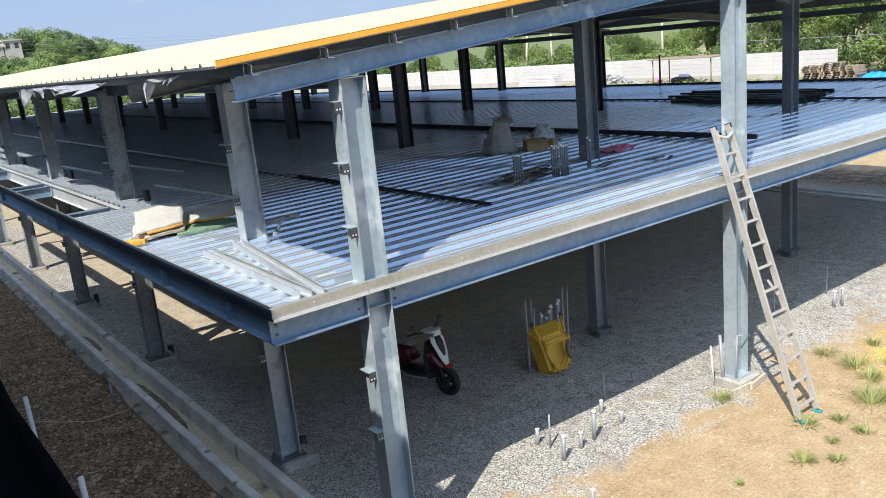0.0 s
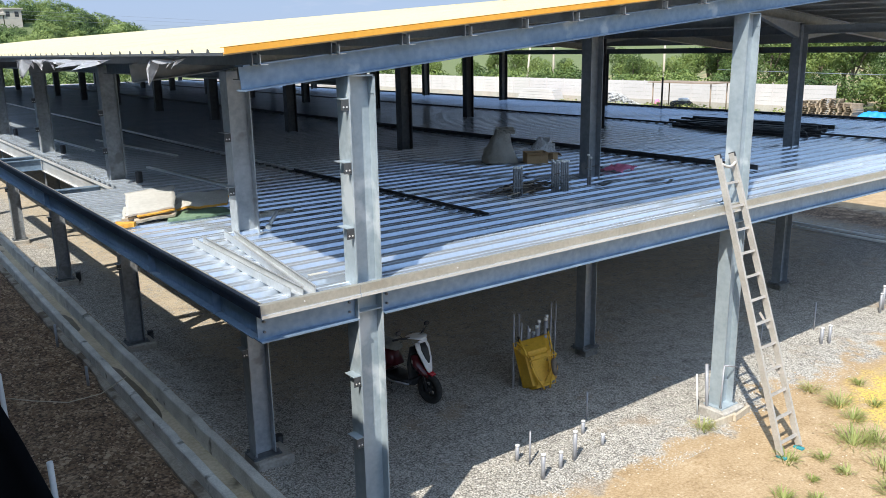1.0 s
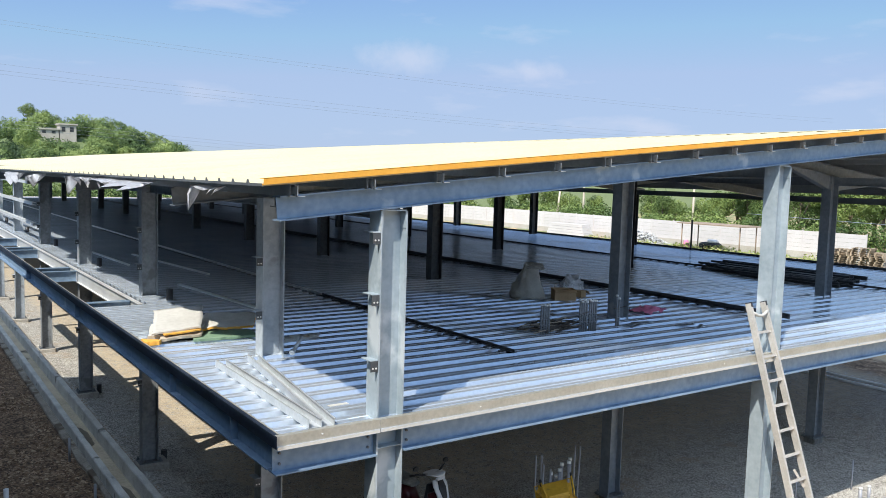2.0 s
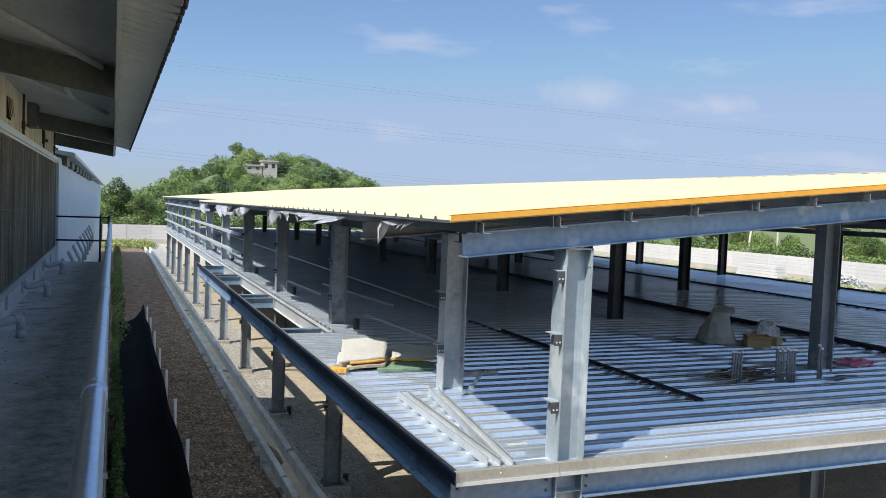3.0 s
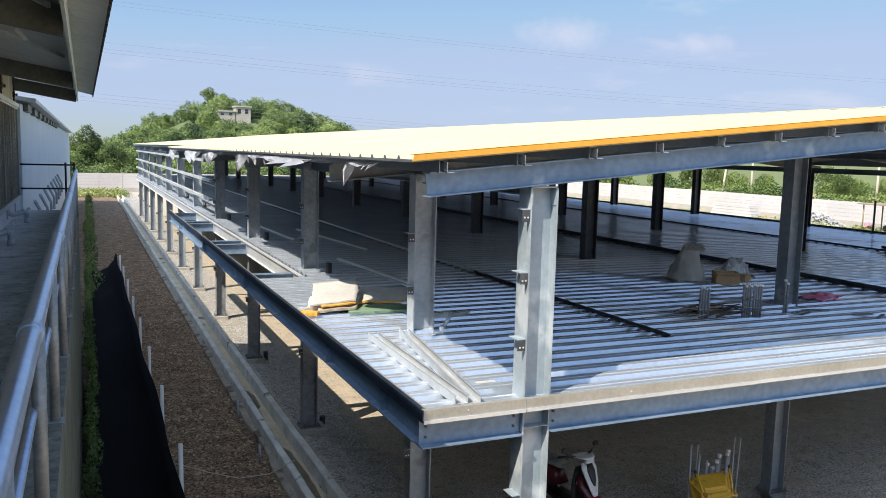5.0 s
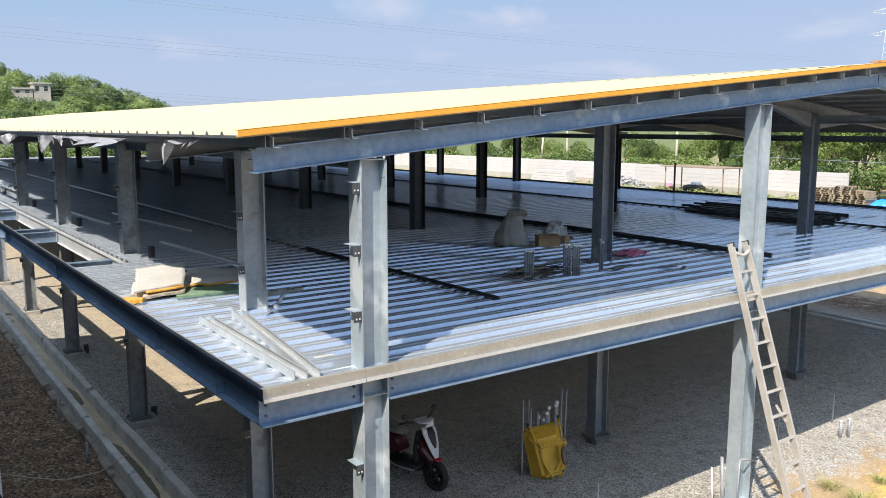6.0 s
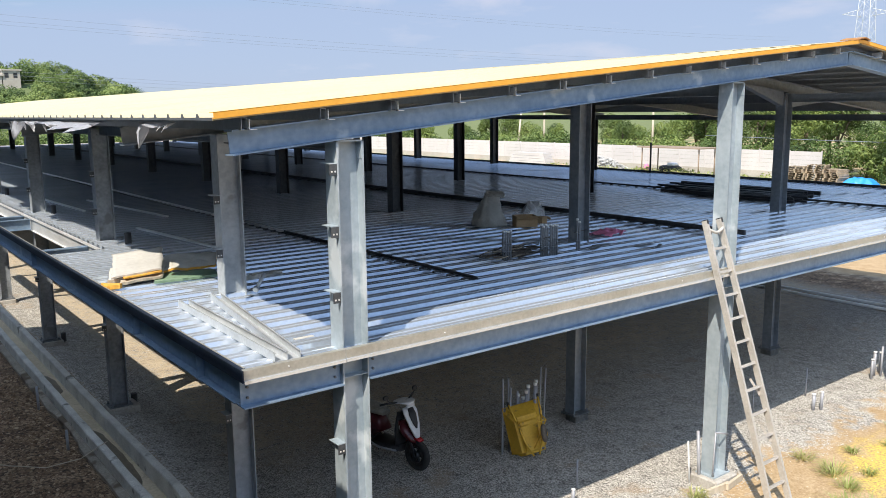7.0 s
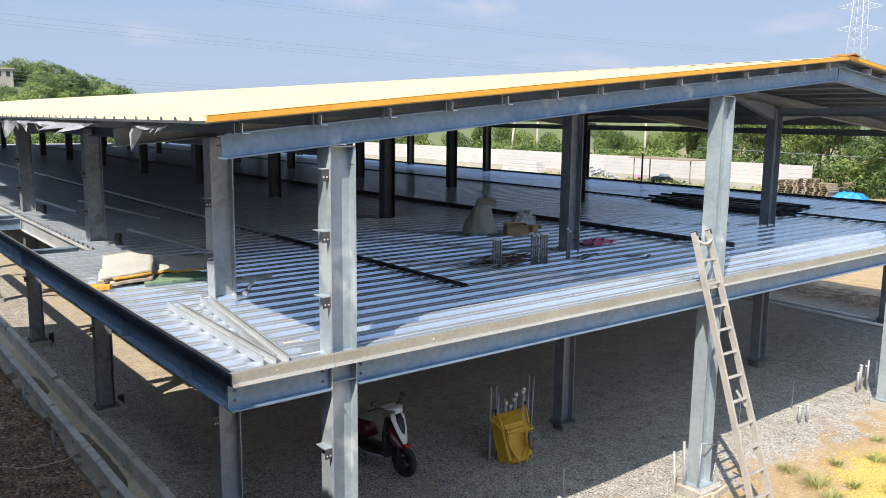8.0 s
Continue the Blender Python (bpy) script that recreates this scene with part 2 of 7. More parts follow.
# ---------------------------------------------------------------- ground
def ground_material():
    m = bpy.data.materials.new("ground")
    m.use_nodes = True
    n, l = m.node_tree.nodes, m.node_tree.links
    b = n["Principled BSDF"]
    b.inputs["Roughness"].default_value = 0.95
    geo = n.new("ShaderNodeNewGeometry")
    sep = n.new("ShaderNodeSeparateXYZ")
    l.new(geo.outputs["Position"], sep.inputs[0])

    def noise_tex(s, d=6, r=0.55):
        t = n.new("ShaderNodeTexNoise")
        t.inputs["Scale"].default_value, t.inputs["Detail"].default_value, t.inputs["Roughness"].default_value = s, d, r
        l.new(geo.outputs["Position"], t.inputs["Vector"])
        return t.outputs["Fac"]

    def math_n(op, a, c):
        t = n.new("ShaderNodeMath")
        t.operation = op
        for i, q in enumerate((a, c)):
            if isinstance(q, (int, float)):
                t.inputs[i].default_value = q
            else:
                l.new(q, t.inputs[i])
        return t.outputs[0]

    def step(v, lo, hi):
        t = n.new("ShaderNodeMapRange")
        t.inputs["From Min"].default_value, t.inputs["From Max"].default_value = lo, hi
        l.new(v, t.inputs["Value"])
        return t.outputs["Result"]

    def ramp(v, *stops):
        t = n.new("ShaderNodeValToRGB")
        e = t.color_ramp.elements
        while len(e) < len(stops):
            e.new(0.5)
        for q, (p, c) in zip(e, stops):
            q.position, q.color = p, (*c, 1)
        l.new(v, t.inputs["Fac"])
        return t.outputs["Color"]

    def mix(f, a, c):
        t = n.new("ShaderNodeMix")
        t.data_type = "RGBA"
        l.new(f, t.inputs["Factor"])
        l.new(a, t.inputs["A"])
        l.new(c, t.inputs["B"])
        return t.outputs["Result"]
    coarse, mid, fine = noise_tex(0.5), noise_tex(2.6, 8), noise_tex(28, 6, 0.7)
    mixed = math_n("ADD", math_n("MULTIPLY", mid, 0.5), math_n("MULTIPLY", fine, 0.5))
    gritty = math_n("ADD", math_n("MULTIPLY", mid, 0.3), math_n("MULTIPLY", fine, 0.7))
    sand = ramp(gritty, (0.36, (0.27, 0.18, 0.09)), (0.52, (0.43, 0.305, 0.17)), (0.66, (0.54, 0.42, 0.275)))
    soil = ramp(mixed, (0.40, (0.115, 0.070, 0.040)), (0.52, (0.27, 0.178, 0.105)), (0.64, (0.48, 0.355, 0.235)))
    clod = n.new("ShaderNodeTexVoronoi")
    clod.inputs["Scale"].default_value = 19
    l.new(geo.outputs["Position"], clod.inputs["Vector"])
    smul = n.new("ShaderNodeMix")
    smul.data_type, smul.blend_type = "RGBA", "MULTIPLY"
    smul.inputs["Factor"].default_value = 0.85
    l.new(soil, smul.inputs["A"])
    # darkens toward the clod edges: crevice shade put into the colour
    l.new(ramp(clod.outputs["Distance"], (0.3, (1.25, 1.25, 1.25)), (0.8, (0.18, 0.17, 0.16))), smul.inputs["B"])
    soil = smul.outputs["Result"]
    vor = n.new("ShaderNodeTexVoronoi")
    vor.inputs["Scale"].default_value = 44
    vor.inputs["Randomness"].default_value = 1.0
    l.new(geo.outputs["Position"], vor.inputs["Vector"])
    grain = n.new("ShaderNodeSeparateColor")
    l.new(vor.outputs["Color"], grain.inputs[0])
    stones = ramp(grain.outputs["Red"], (0.0, (0.30, 0.285, 0.255)), (0.3, (0.45, 0.425, 0.38)), (0.7, (0.56, 0.53, 0.475)), (1.0, (0.72, 0.68, 0.61)))
    # shade between the stones, multiplied into their colour
    gap_shade = ramp(vor.outputs["Distance"], (0.38, (1, 1, 1)), (0.74, (0.36, 0.35, 0.34)))
    gmul = n.new("ShaderNodeMix")
    gmul.data_type, gmul.blend_type = "RGBA", "MULTIPLY"
    gmul.inputs["Factor"].default_value = 1.0
    l.new(stones, gmul.inputs["A"])
    l.new(gap_shade, gmul.inputs["B"])
    # muddy patches in the gravel
    dirt = ramp(fine, (0.35, (0.24, 0.18, 0.12)), (0.65, (0.46, 0.37, 0.27)))
    heap = n.new("ShaderNodeMix")
    heap.data_type, heap.blend_type = "RGBA", "MULTIPLY"
    heap.inputs["Factor"].default_value = 1.0
    l.new(gmul.outputs["Result"], heap.inputs["A"])
    l.new(ramp(noise_tex(5.0, 7, 0.65), (0.32, (0.72, 0.71, 0.70)), (0.62, (1.08, 1.08, 1.08))), heap.inputs["B"])
    gravel = mix(math_n("MULTIPLY", step(noise_tex(1.1, 6), 0.58, 0.68), 0.7), heap.outputs["Result"], dirt)
    green = ramp(mid, (0.35, (0.07, 0.10, 0.03)), (0.65, (0.20, 0.22, 0.08)))
    wob = math_n("MULTIPLY", math_n("SUBTRACT", mid, 0.5), 1.6)
    wob2 = math_n("MULTIPLY", math_n("SUBTRACT", coarse, 0.5), 2.0)
    edge_y = math_n("ADD", math_n("ADD", sep.outputs["Y"], wob), wob2)
    g_front = step(edge_y, 6.00, 6.25)
    g_left = step(math_n("ADD", sep.outputs["X"], math_n("MULTIPLY", wob, 0.2)), 3.5, 3.7)
    g_right = step(math_n("ADD", sep.outputs["X"], wob2), 25.5, 24.5)
    is_gravel = math_n("MULTIPLY", math_n("MULTIPLY", g_front, g_left), g_right)
    # the stone bed thins out to trodden tan earth inside the bays
    inner = math_n("MULTIPLY", step(math_n("ADD", math_n("ADD", sep.outputs["Y"], wob), wob2), 9.9, 11.6), step(math_n("ADD", sep.outputs["X"], math_n("MULTIPLY", wob, 0.6)), 4.55, 5.0))
    earth = ramp(gritty, (0.34, (0.27, 0.22, 0.155)), (0.52, (0.48, 0.40, 0.29)), (0.68, (0.62, 0.535, 0.40)))
    gravel = mix(math_n("MULTIPLY", inner, step(noise_tex(9.0, 6), 0.36, 0.50)), gravel, earth)
    col = mix(is_gravel, sand, gravel)
    is_soil = step(math_n("ADD", sep.outputs["X"], math_n("MULTIPLY", wob, 0.15)), 3.2, 3.0)
    col = mix(is_soil, col, soil)
    mud = math_n("MULTIPLY", step(math_n("ADD", sep.outputs["X"], wob), 22.3, 23.4), step(math_n("ADD", sep.outputs["X"], wob), 25.5, 24.8))
    col = mix(math_n("MULTIPLY", mud, step(sep.outputs["Y"], 6.3, 7.2)), col, soil)
    far = math_n("MULTIPLY", step(math_n("ADD", sep.outputs["X"], math_n("MULTIPLY", wob2, 6.0)), 30.0, 46.0), step(coarse, 0.42, 0.5))
    far2 = step(math_n("ADD", sep.outputs["Y"], wob2), 94.0, 97.0)
    far_all = math_n("MAXIMUM", far, far2)
    col = mix(far_all, col, green)
    # yellow dust near the ladder
    dx = math_n("MULTIPLY", math_n("SUBTRACT", sep.outputs["X"], 12.4), 0.55)
    dy = math_n("SUBTRACT", sep.outputs["Y"], 4.75)
    rad = math_n("SQRT", math_n("ADD", math_n("MULTIPLY", dx, dx), math_n("MULTIPLY", dy, dy)), 0.0)
    dust = math_n("MULTIPLY", step(math_n("ADD", rad, math_n("MULTIPLY", wob, 0.9)), 0.95, 0.55), step(fine, 0.38, 0.55))
    yellow = ramp(fine, (0.3, (0.55, 0.36, 0.05)), (0.7, (0.72, 0.55, 0.12)))
    col = mix(dust, col, yellow)
    l.new(col, b.inputs["Base Color"])
    hgt = math_n("ADD", math_n("MULTIPLY", fine, 0.5), math_n("MULTIPLY", math_n("MULTIPLY", vor.outputs["Distance"], -0.35), is_gravel))
    bp = n.new("ShaderNodeBump")
    bp.inputs["Strength"].default_value, bp.inputs["Distance"].default_value = 0.9, 0.03
    l.new(hgt, bp.inputs["Height"])
    l.new(bp.outputs["Normal"], b.inputs["Normal"])
    return m


GROUND = ground_material()


def ground_height(x, y):
    if 2.84 < x < 3.0:
        return -0.12
    if 2.4 < x <= 2.84:
        return -0.055 * (x - 2.4) / 0.44 + 0.012 * noise.noise((x * 3.1, y * 3.1, 2))
    if 3.0 <= x < 3.70:
        return 0.03
    near = max(0.0, 1 - max(0.0, math.hypot(x - 8, y - 8) - 20) / 20)
    return 0.05 * near * noise.noise((x * 0.7, y * 0.7, 0.3)) + 0.02 * near * noise.noise((x * 3.1, y * 3.1, 2))


def build_ground():
    xs = [-2500, -600, -150, -60, -20, -6, -2, 0] + [0.3 * i for i in range(1, 10)] + [2.80, 2.88, 2.98, 3.04, 3.44, 3.52, 3.56, 3.68]
    xs += [4.0 + 0.3 * i for i in range(48)] + [19, 21, 24, 28, 34, 42, 55, 80, 120, 200, 400, 900, 2500]
    ys = [-2500, -600, -150, -50, -20, -8, -3, 0, 2] + [2.5 + 0.3 * i for i in range(46)] + [17 + 2 * i for i in range(24)]
    ys += [66, 72, 82, 100, 140, 220, 400, 900, 2500]
    bm = BM()
    grid = []
    for y in ys:
        row = []
        for x in xs:
            z = ground_height(x, y)
            if 2.99 < x < 3.53 and 2 < y < 86:
                z = -0.34
            row.append(bm.verts.new((x, y, z)))
        grid.append(row)
    for a, b in zip(grid, grid[1:]):
        for i in range(len(xs) - 1):
            bm.faces.new((a[i], a[i + 1], b[i + 1], b[i]))
    ob = solid("ground", bm, GROUND, "bare sandy ground with a grey gravel bed and dark soil strip", "ground", kind="structure", smooth=True)
    return ob


build_ground()


# ---------------------------------------------------------------- drain channel along the shed
def drain_channel():
    base = thing("drain_channel", (0, 0, 0), "shallow open concrete drain channel with cast kerbs", "drain", kind="structure")
    y = 3.0
    k = 0
    while y < 84:
        ln = 3.6
        for x0, x1, z0, z1 in ((2.985, 3.105, -0.36, 0.16), (3.415, 3.54, -0.36, 0.16)):
            bm = BM()
            j = 0.004 * math.sin(k * 2.3 + x0)
            steps = 12 if y < 30 else 4
            prev = None
            for s in range(steps + 1):
                yy = y + (ln - 0.005) * s / steps
                w = 0.012 * noise.noise((x0 * 5, yy * 3, 1)) + j
                h = 0.012 * noise.noise((x1 * 5, yy * 2.5, 4))
                ring = [bm.verts.new(c) for c in ((x0 + w, yy, z0), (x0 + w, yy, z1 + h - 0.015), (x0 + w + 0.015, yy, z1 + h),
                                                  (x1 + w - 0.015, yy, z1 + h), (x1 + w, yy, z1 + h - 0.015), (x1 + w, yy, z0))]
                if prev:
                    for i in range(6):
                        bm.faces.new((prev[i], prev[(i + 1) % 6], ring[(i + 1) % 6], ring[i]))
                else:
                    bm.faces.new(ring)
                prev = ring
            bm.faces.new(prev[::-1])
            part("kerb", bm, concrete, base)
        y += ln
        k += 1
    bm = BM()
    box(bm, 3.106, 3.414, 3, 84, -0.36, -0.10)
    part("channel_bed", bm, MATS["channel_mud"], base, "muddy channel bed")
    bm = BM()
    y = 3.0
    prev = None
    while y < 60:
        w = 0.025 * noise.noise((y * 0.9, 7, 1)) - (0.05 if 13.4 < y < 15.2 else 0)
        ring = [bm.verts.new(c) for c in ((2.86 - w, y, -0.2), (2.86 - w, y, -0.045 + 0.02 * noise.noise((y * 2, 1, 5))), (2.984, y, -0.03), (2.984, y, -0.2))]
        if prev:
            for i in range(4):
                bm.faces.new((prev[i], prev[(i + 1) % 4], ring[(i + 1) % 4], ring[i]))
        else:
            bm.faces.new(ring)
        prev = ring
        y += 0.3
    bm.faces.new(prev[::-1])
    part("footing_strip", bm, MATS["ledge_mortar"], base, "rough mud-stained concrete ledge")


material("ledge_mortar", (0.24, 0.205, 0.16), (0.46, 0.41, 0.33), 0.9, 0, 1.8, 30, 0.4, 50, spots=(0.14, 0.105, 0.07), spot_scale=1.6, spot_at=0.55)
material("channel_mud", (0.50, 0.41, 0.27), (0.74, 0.63, 0.45), 0.8, 0, 1.3, 22, 0.4, 40, spots=(0.12, 0.095, 0.065), spot_scale=0.8, spot_at=0.6)
drain_channel()


# ---------------------------------------------------------------- steel members
def i_section(depth, width, tf, tw):
    d, w, t = depth / 2, width / 2, tw / 2
    return [(-w, -d), (w, -d), (w, -d + tf), (t, -d + tf), (t, d - tf), (w, d - tf), (w, d), (-w, d), (-w, d - tf), (-t, d - tf), (-t, -d + tf), (-w, -d + tf)]


material("shop_primer", (0.05, 0.055, 0.06), (0.10, 0.105, 0.11), 0.6, 0.2, 3, 30)


def make_column(name, x, y, top, mat, cleats=(), front=False):
    """An upright of H section: flanges face left and right, the web runs between them."""
    col = thing(name, (x, y, 0.13), "upright blue-grey primed steel H column on a bolted base plate", "column", "columns of the steel frame")
    dep, wid, tf = 0.27, 0.20, 0.014
    h = top - 0.13
    for s in (-1, 1):
        bm = BM()
        xx = s * (dep / 2 - tf / 2)
        box(bm, xx - tf / 2, xx + tf / 2, -wid / 2, wid / 2, 0.02, h)
        part("flange", bm, mat, col)
    bm = BM()
    box(bm, -dep / 2 + tf, dep / 2 - tf, -0.005, 0.005, 0.02, h - 0.012)
    part("web", bm, mat, col)
    bm = BM()
    box(bm, -dep / 2, dep / 2, -wid / 2, wid / 2, h - 0.012 + 0.0, h)
    part("cap_plate", bm, mat, col)
    bm = BM()
    box(bm, -0.19, 0.19, -0.15, 0.15, 0, 0.02)
    part("base_plate", bm, mat if front else steel_dark, col)
    for i in (-0.16, 0.16):
        for j in (-0.11, 0.11):
            bm = BM()
            tube(bm, ((i, j, -0.02), (i, j, 0.07)), 0.012, 6)
            tube(bm, ((i, j, 0.02), (i, j, 0.04)), 0.022, 6)
            part("anchor_bolt", bm, steel_dark, col)
    # stiffeners where the floor beams meet
    for zz in (2.79, 2.95):
        bm = BM()
        box(bm, -dep / 2 + tf, dep / 2 - tf, -wid / 2 + 0.004, -0.005, zz - 0.133, zz - 0.125)
        part("stiffener", bm, mat, col)
    if front:
        # gusset under the rafter seat
        for s in (-1, 1):
            bm = BM()
            box(bm, s * 0.121, s * 0.113, -0.098, -0.005, h - 0.16, h - 0.012)
            part("gusset", bm, mat, col)
    for zz in cleats:
        bm = BM()
        z = zz - 0.13
        xx = -dep / 2
        box(bm, xx - 0.08, xx, -0.10, 0.06, z, z + 0.007)
        part("cleat", bm, mat, col)
        bm = BM()
        box(bm, xx - 0.075, xx - 0.001, -0.10, -0.094, z - 0.095, z - 0.001)
        pl = part("cleat_plate", bm, MATS["shop_primer"], col, "dark drilled cleat plate")
        for q in (-0.054, -0.022):
            bm = BM()
            tube(bm, ((xx + q, -0.1005, z - 0.065), (xx + q, -0.104, z - 0.065)), 0.009, 6)
            part("bolt_hole", bm, galv_bright, pl)
    return col


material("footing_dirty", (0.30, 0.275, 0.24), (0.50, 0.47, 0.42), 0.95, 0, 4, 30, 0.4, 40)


# darker concrete for the smaller inner footings
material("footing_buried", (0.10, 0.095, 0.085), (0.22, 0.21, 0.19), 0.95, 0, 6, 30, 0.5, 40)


def footing(x, y):
    bm = BM()
    dx, dy = 0.06 * math.sin(x * 3 + y), 0.05 * math.cos(y * 2.3)
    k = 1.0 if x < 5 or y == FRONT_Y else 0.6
    box(bm, -0.24 * k + dx * k, 0.27 * k + dx * k, -0.22 * k + dy * k, 0.21 * k + dy * k, -0.12, 0.13)
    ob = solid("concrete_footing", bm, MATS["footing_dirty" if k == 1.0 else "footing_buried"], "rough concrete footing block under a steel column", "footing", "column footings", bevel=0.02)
    ob.matrix_basis = pose(x, y, 0)
    return ob


def beam(name, a, b, depth, width, mat, label, group, tf=0.012, tw=0.008, up=(0, 0, 1), category="beam"):
    """An I beam of flanges and web from a to b; a and b are points on its centre line."""
    a, b = Vector(a), Vector(b)
    ob = thing(name, a, label, category, group)
    d = b - a
    for s in (-1, 1):
        bm = BM()
        off = Vector((0, 0, s * (depth / 2 - tf / 2)))
        bar(bm, off, d + off, width, tf)
        part("flange", bm, mat, ob)
    bm = BM()
    bar(bm, (0, 0, 0), d, tw, depth - 2 * tf)
    part("web", bm, mat, ob)
    return ob


def shed_frame():
    for k, x in enumerate(COL_X):
        for y in [FRONT_Y] + ROW_Y:
            front, left = y == FRONT_Y, k == 0
            cx = x if front else INNER_X[k]
            top = roof_z(cx) - 0.051 - 0.075 - 0.23
            cl = ()
            if left:
                cl = (4.70, 4.16, 3.58, 2.18, 1.56) if front else (4.21, 3.59, 1.60)
            # inner columns carry backlit shade and bluish skylight in their primer colours
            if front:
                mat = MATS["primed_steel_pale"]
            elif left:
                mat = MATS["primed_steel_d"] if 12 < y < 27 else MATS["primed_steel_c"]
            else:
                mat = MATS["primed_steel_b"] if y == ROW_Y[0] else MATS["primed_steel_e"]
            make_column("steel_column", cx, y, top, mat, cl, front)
            footing(cx, y)
    # floor beams
    zc = 2.855
    prev = X0 + 0.01
    for x in COL_X + [X1]:
        a = prev
        b = x - 0.14 if x in COL_X else X1 - 0.01
        eb = beam("edge_beam", (a, FRONT_Y - 0.05, zc), (b, FRONT_Y - 0.05, zc), 0.24, 0.16, steel, "blue-grey primed steel edge beam below the deck", "front edge beams")
        for bx in (a + 0.06, b - 0.06):
            for bz in (zc - 0.045, zc + 0.045):
                bm = BM()
                tube(bm, ((bx - a, -0.004, bz - zc), (bx - a, -0.022, bz - zc)), 0.012, 6)
                part("bolt", bm, steel_dark, eb)
        prev = x + 0.14
    for y in ROW_Y:
        xs = [(X0 + 0.10, INNER_X[0] - 0.14)] if y < EDGE_END else []
        xs += [(INNER_X[i] + 0.14, INNER_X[i + 1] - 0.14) for i in range(3)] + [(INNER_X[3] + 0.14, X1 - 0.1)]
        for a, b in xs:
            beam("floor_beam", (a, y, zc), (b, y, zc), 0.24, 0.15, steel, "primed steel floor beam across the shed", "cross floor beams")
    ys = [FRONT_Y] + ROW_Y
    for x in INNER_X:
        for a, b in zip(ys, ys[1:]):
            beam("floor_beam", (x, a + 0.11, zc), (x, b - 0.11, zc), 0.24, 0.15, steel, "primed steel floor beam along the shed", "long floor beams")
    side = beam("edge_beam", (X0 + 0.08, FRONT_Y + 0.04, zc), (X0 + 0.08, EDGE_END, zc), 0.24, 0.16, steel, "blue-grey primed steel side edge beam below the deck", "side edge beams")
    for y in [FRONT_Y + 0.9] + ROW_Y[:4]:
        bm = BM()
        box(bm, -0.076, -0.005, y - FRONT_Y - 0.046, y - FRONT_Y - 0.038, -0.107, 0.107)
        part("stiffener", bm, steel, side)
        for bz in (-0.04, 0.03):
            bm = BM()
            tube(bm, ((-0.004, y - FRONT_Y + 0.06, bz), (-0.024, y - FRONT_Y + 0.06, bz)), 0.013, 6)
            part("bolt", bm, MATS["shop_primer"], side)
    beam("edge_beam", (X1 - 0.08, FRONT_Y + 0.04, zc), (X1 - 0.08, Y1, zc), 0.24, 0.16, steel, "blue-grey primed steel side edge beam below the deck", "side edge beams")
    # trimmer beams round the openings of the side strip
    beam("trimmer_beam", (3.50, HOLE_Y[0], zc + 0.02), (3.50, ROW_Y[-1], zc + 0.02), 0.26, 0.08, galv_bright, "pale primed steel channel along the deck opening", "opening trimmers")
    for y in HOLE_Y + [EDGE_END]:
        beam("trimmer_beam", (X0 + 0.17, y - 0.2, zc + 0.03), (3.46, y - 0.2, zc + 0.03), 0.22, 0.10, steel, "steel cross beam in the deck opening", "opening trimmers")
    # rafters, one pair over each row
    for y in [FRONT_Y] + ROW_Y:
        for s in (-1, 1):
            tip = (2.66 if y < SHORT_Y else SHORT_X + 0.08) if s < 0 else 2 * XR - 2.66
            z_tip, z_r = roof_z(tip) - 0.126, roof_z(XR) - 0.126
            front = y == FRONT_Y
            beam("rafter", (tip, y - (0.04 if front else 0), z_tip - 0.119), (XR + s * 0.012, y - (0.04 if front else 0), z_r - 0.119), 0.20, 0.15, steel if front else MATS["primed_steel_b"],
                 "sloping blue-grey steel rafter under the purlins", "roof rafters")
            if not front:
                # haunches beside the inner columns
                for cx in INNER_X[1:3]:
                    if (cx - XR) * s < 0:
                        continue
                    for q in (-1, 1):
                        bm = BM()
                        x0, x1 = cx + q * 0.14, cx + q * 1.6
                        za, zb = roof_z(x0) - 0.346, roof_z(x1) - 0.346
                        v = [bm.verts.new(c) for c in ((x0, y - 0.06, za - 0.28), (x0, y + 0.06, za - 0.28), (x1, y + 0.06, zb - 0.01), (x1, y - 0.06, zb - 0.01),
                                                       (x0, y - 0.06, za), (x0, y + 0.06, za), (x1, y + 0.06, zb), (x1, y - 0.06, zb))]
                        for f in ((3, 2, 1, 0), (4, 5, 6, 7), (0, 1, 5, 4), (1, 2, 6, 5), (2, 3, 7, 6), (3, 0, 4, 7)):
                            bm.faces.new([v[i] for i in f])
                        solid("haunch", bm, MATS["primed_steel_b"], "tapered steel haunch between column and rafter", "haunch", "rafter haunches")
    # long eave beams on the outer columns
    for x in (INNER_X[0], INNER_X[3]):
        for a, b in zip(ys, ys[1:]):
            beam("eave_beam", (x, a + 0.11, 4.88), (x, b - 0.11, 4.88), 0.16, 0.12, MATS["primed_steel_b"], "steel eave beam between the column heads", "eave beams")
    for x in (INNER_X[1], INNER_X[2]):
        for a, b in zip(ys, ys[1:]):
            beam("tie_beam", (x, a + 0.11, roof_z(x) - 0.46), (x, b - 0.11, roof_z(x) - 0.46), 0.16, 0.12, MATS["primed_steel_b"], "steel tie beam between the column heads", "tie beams")


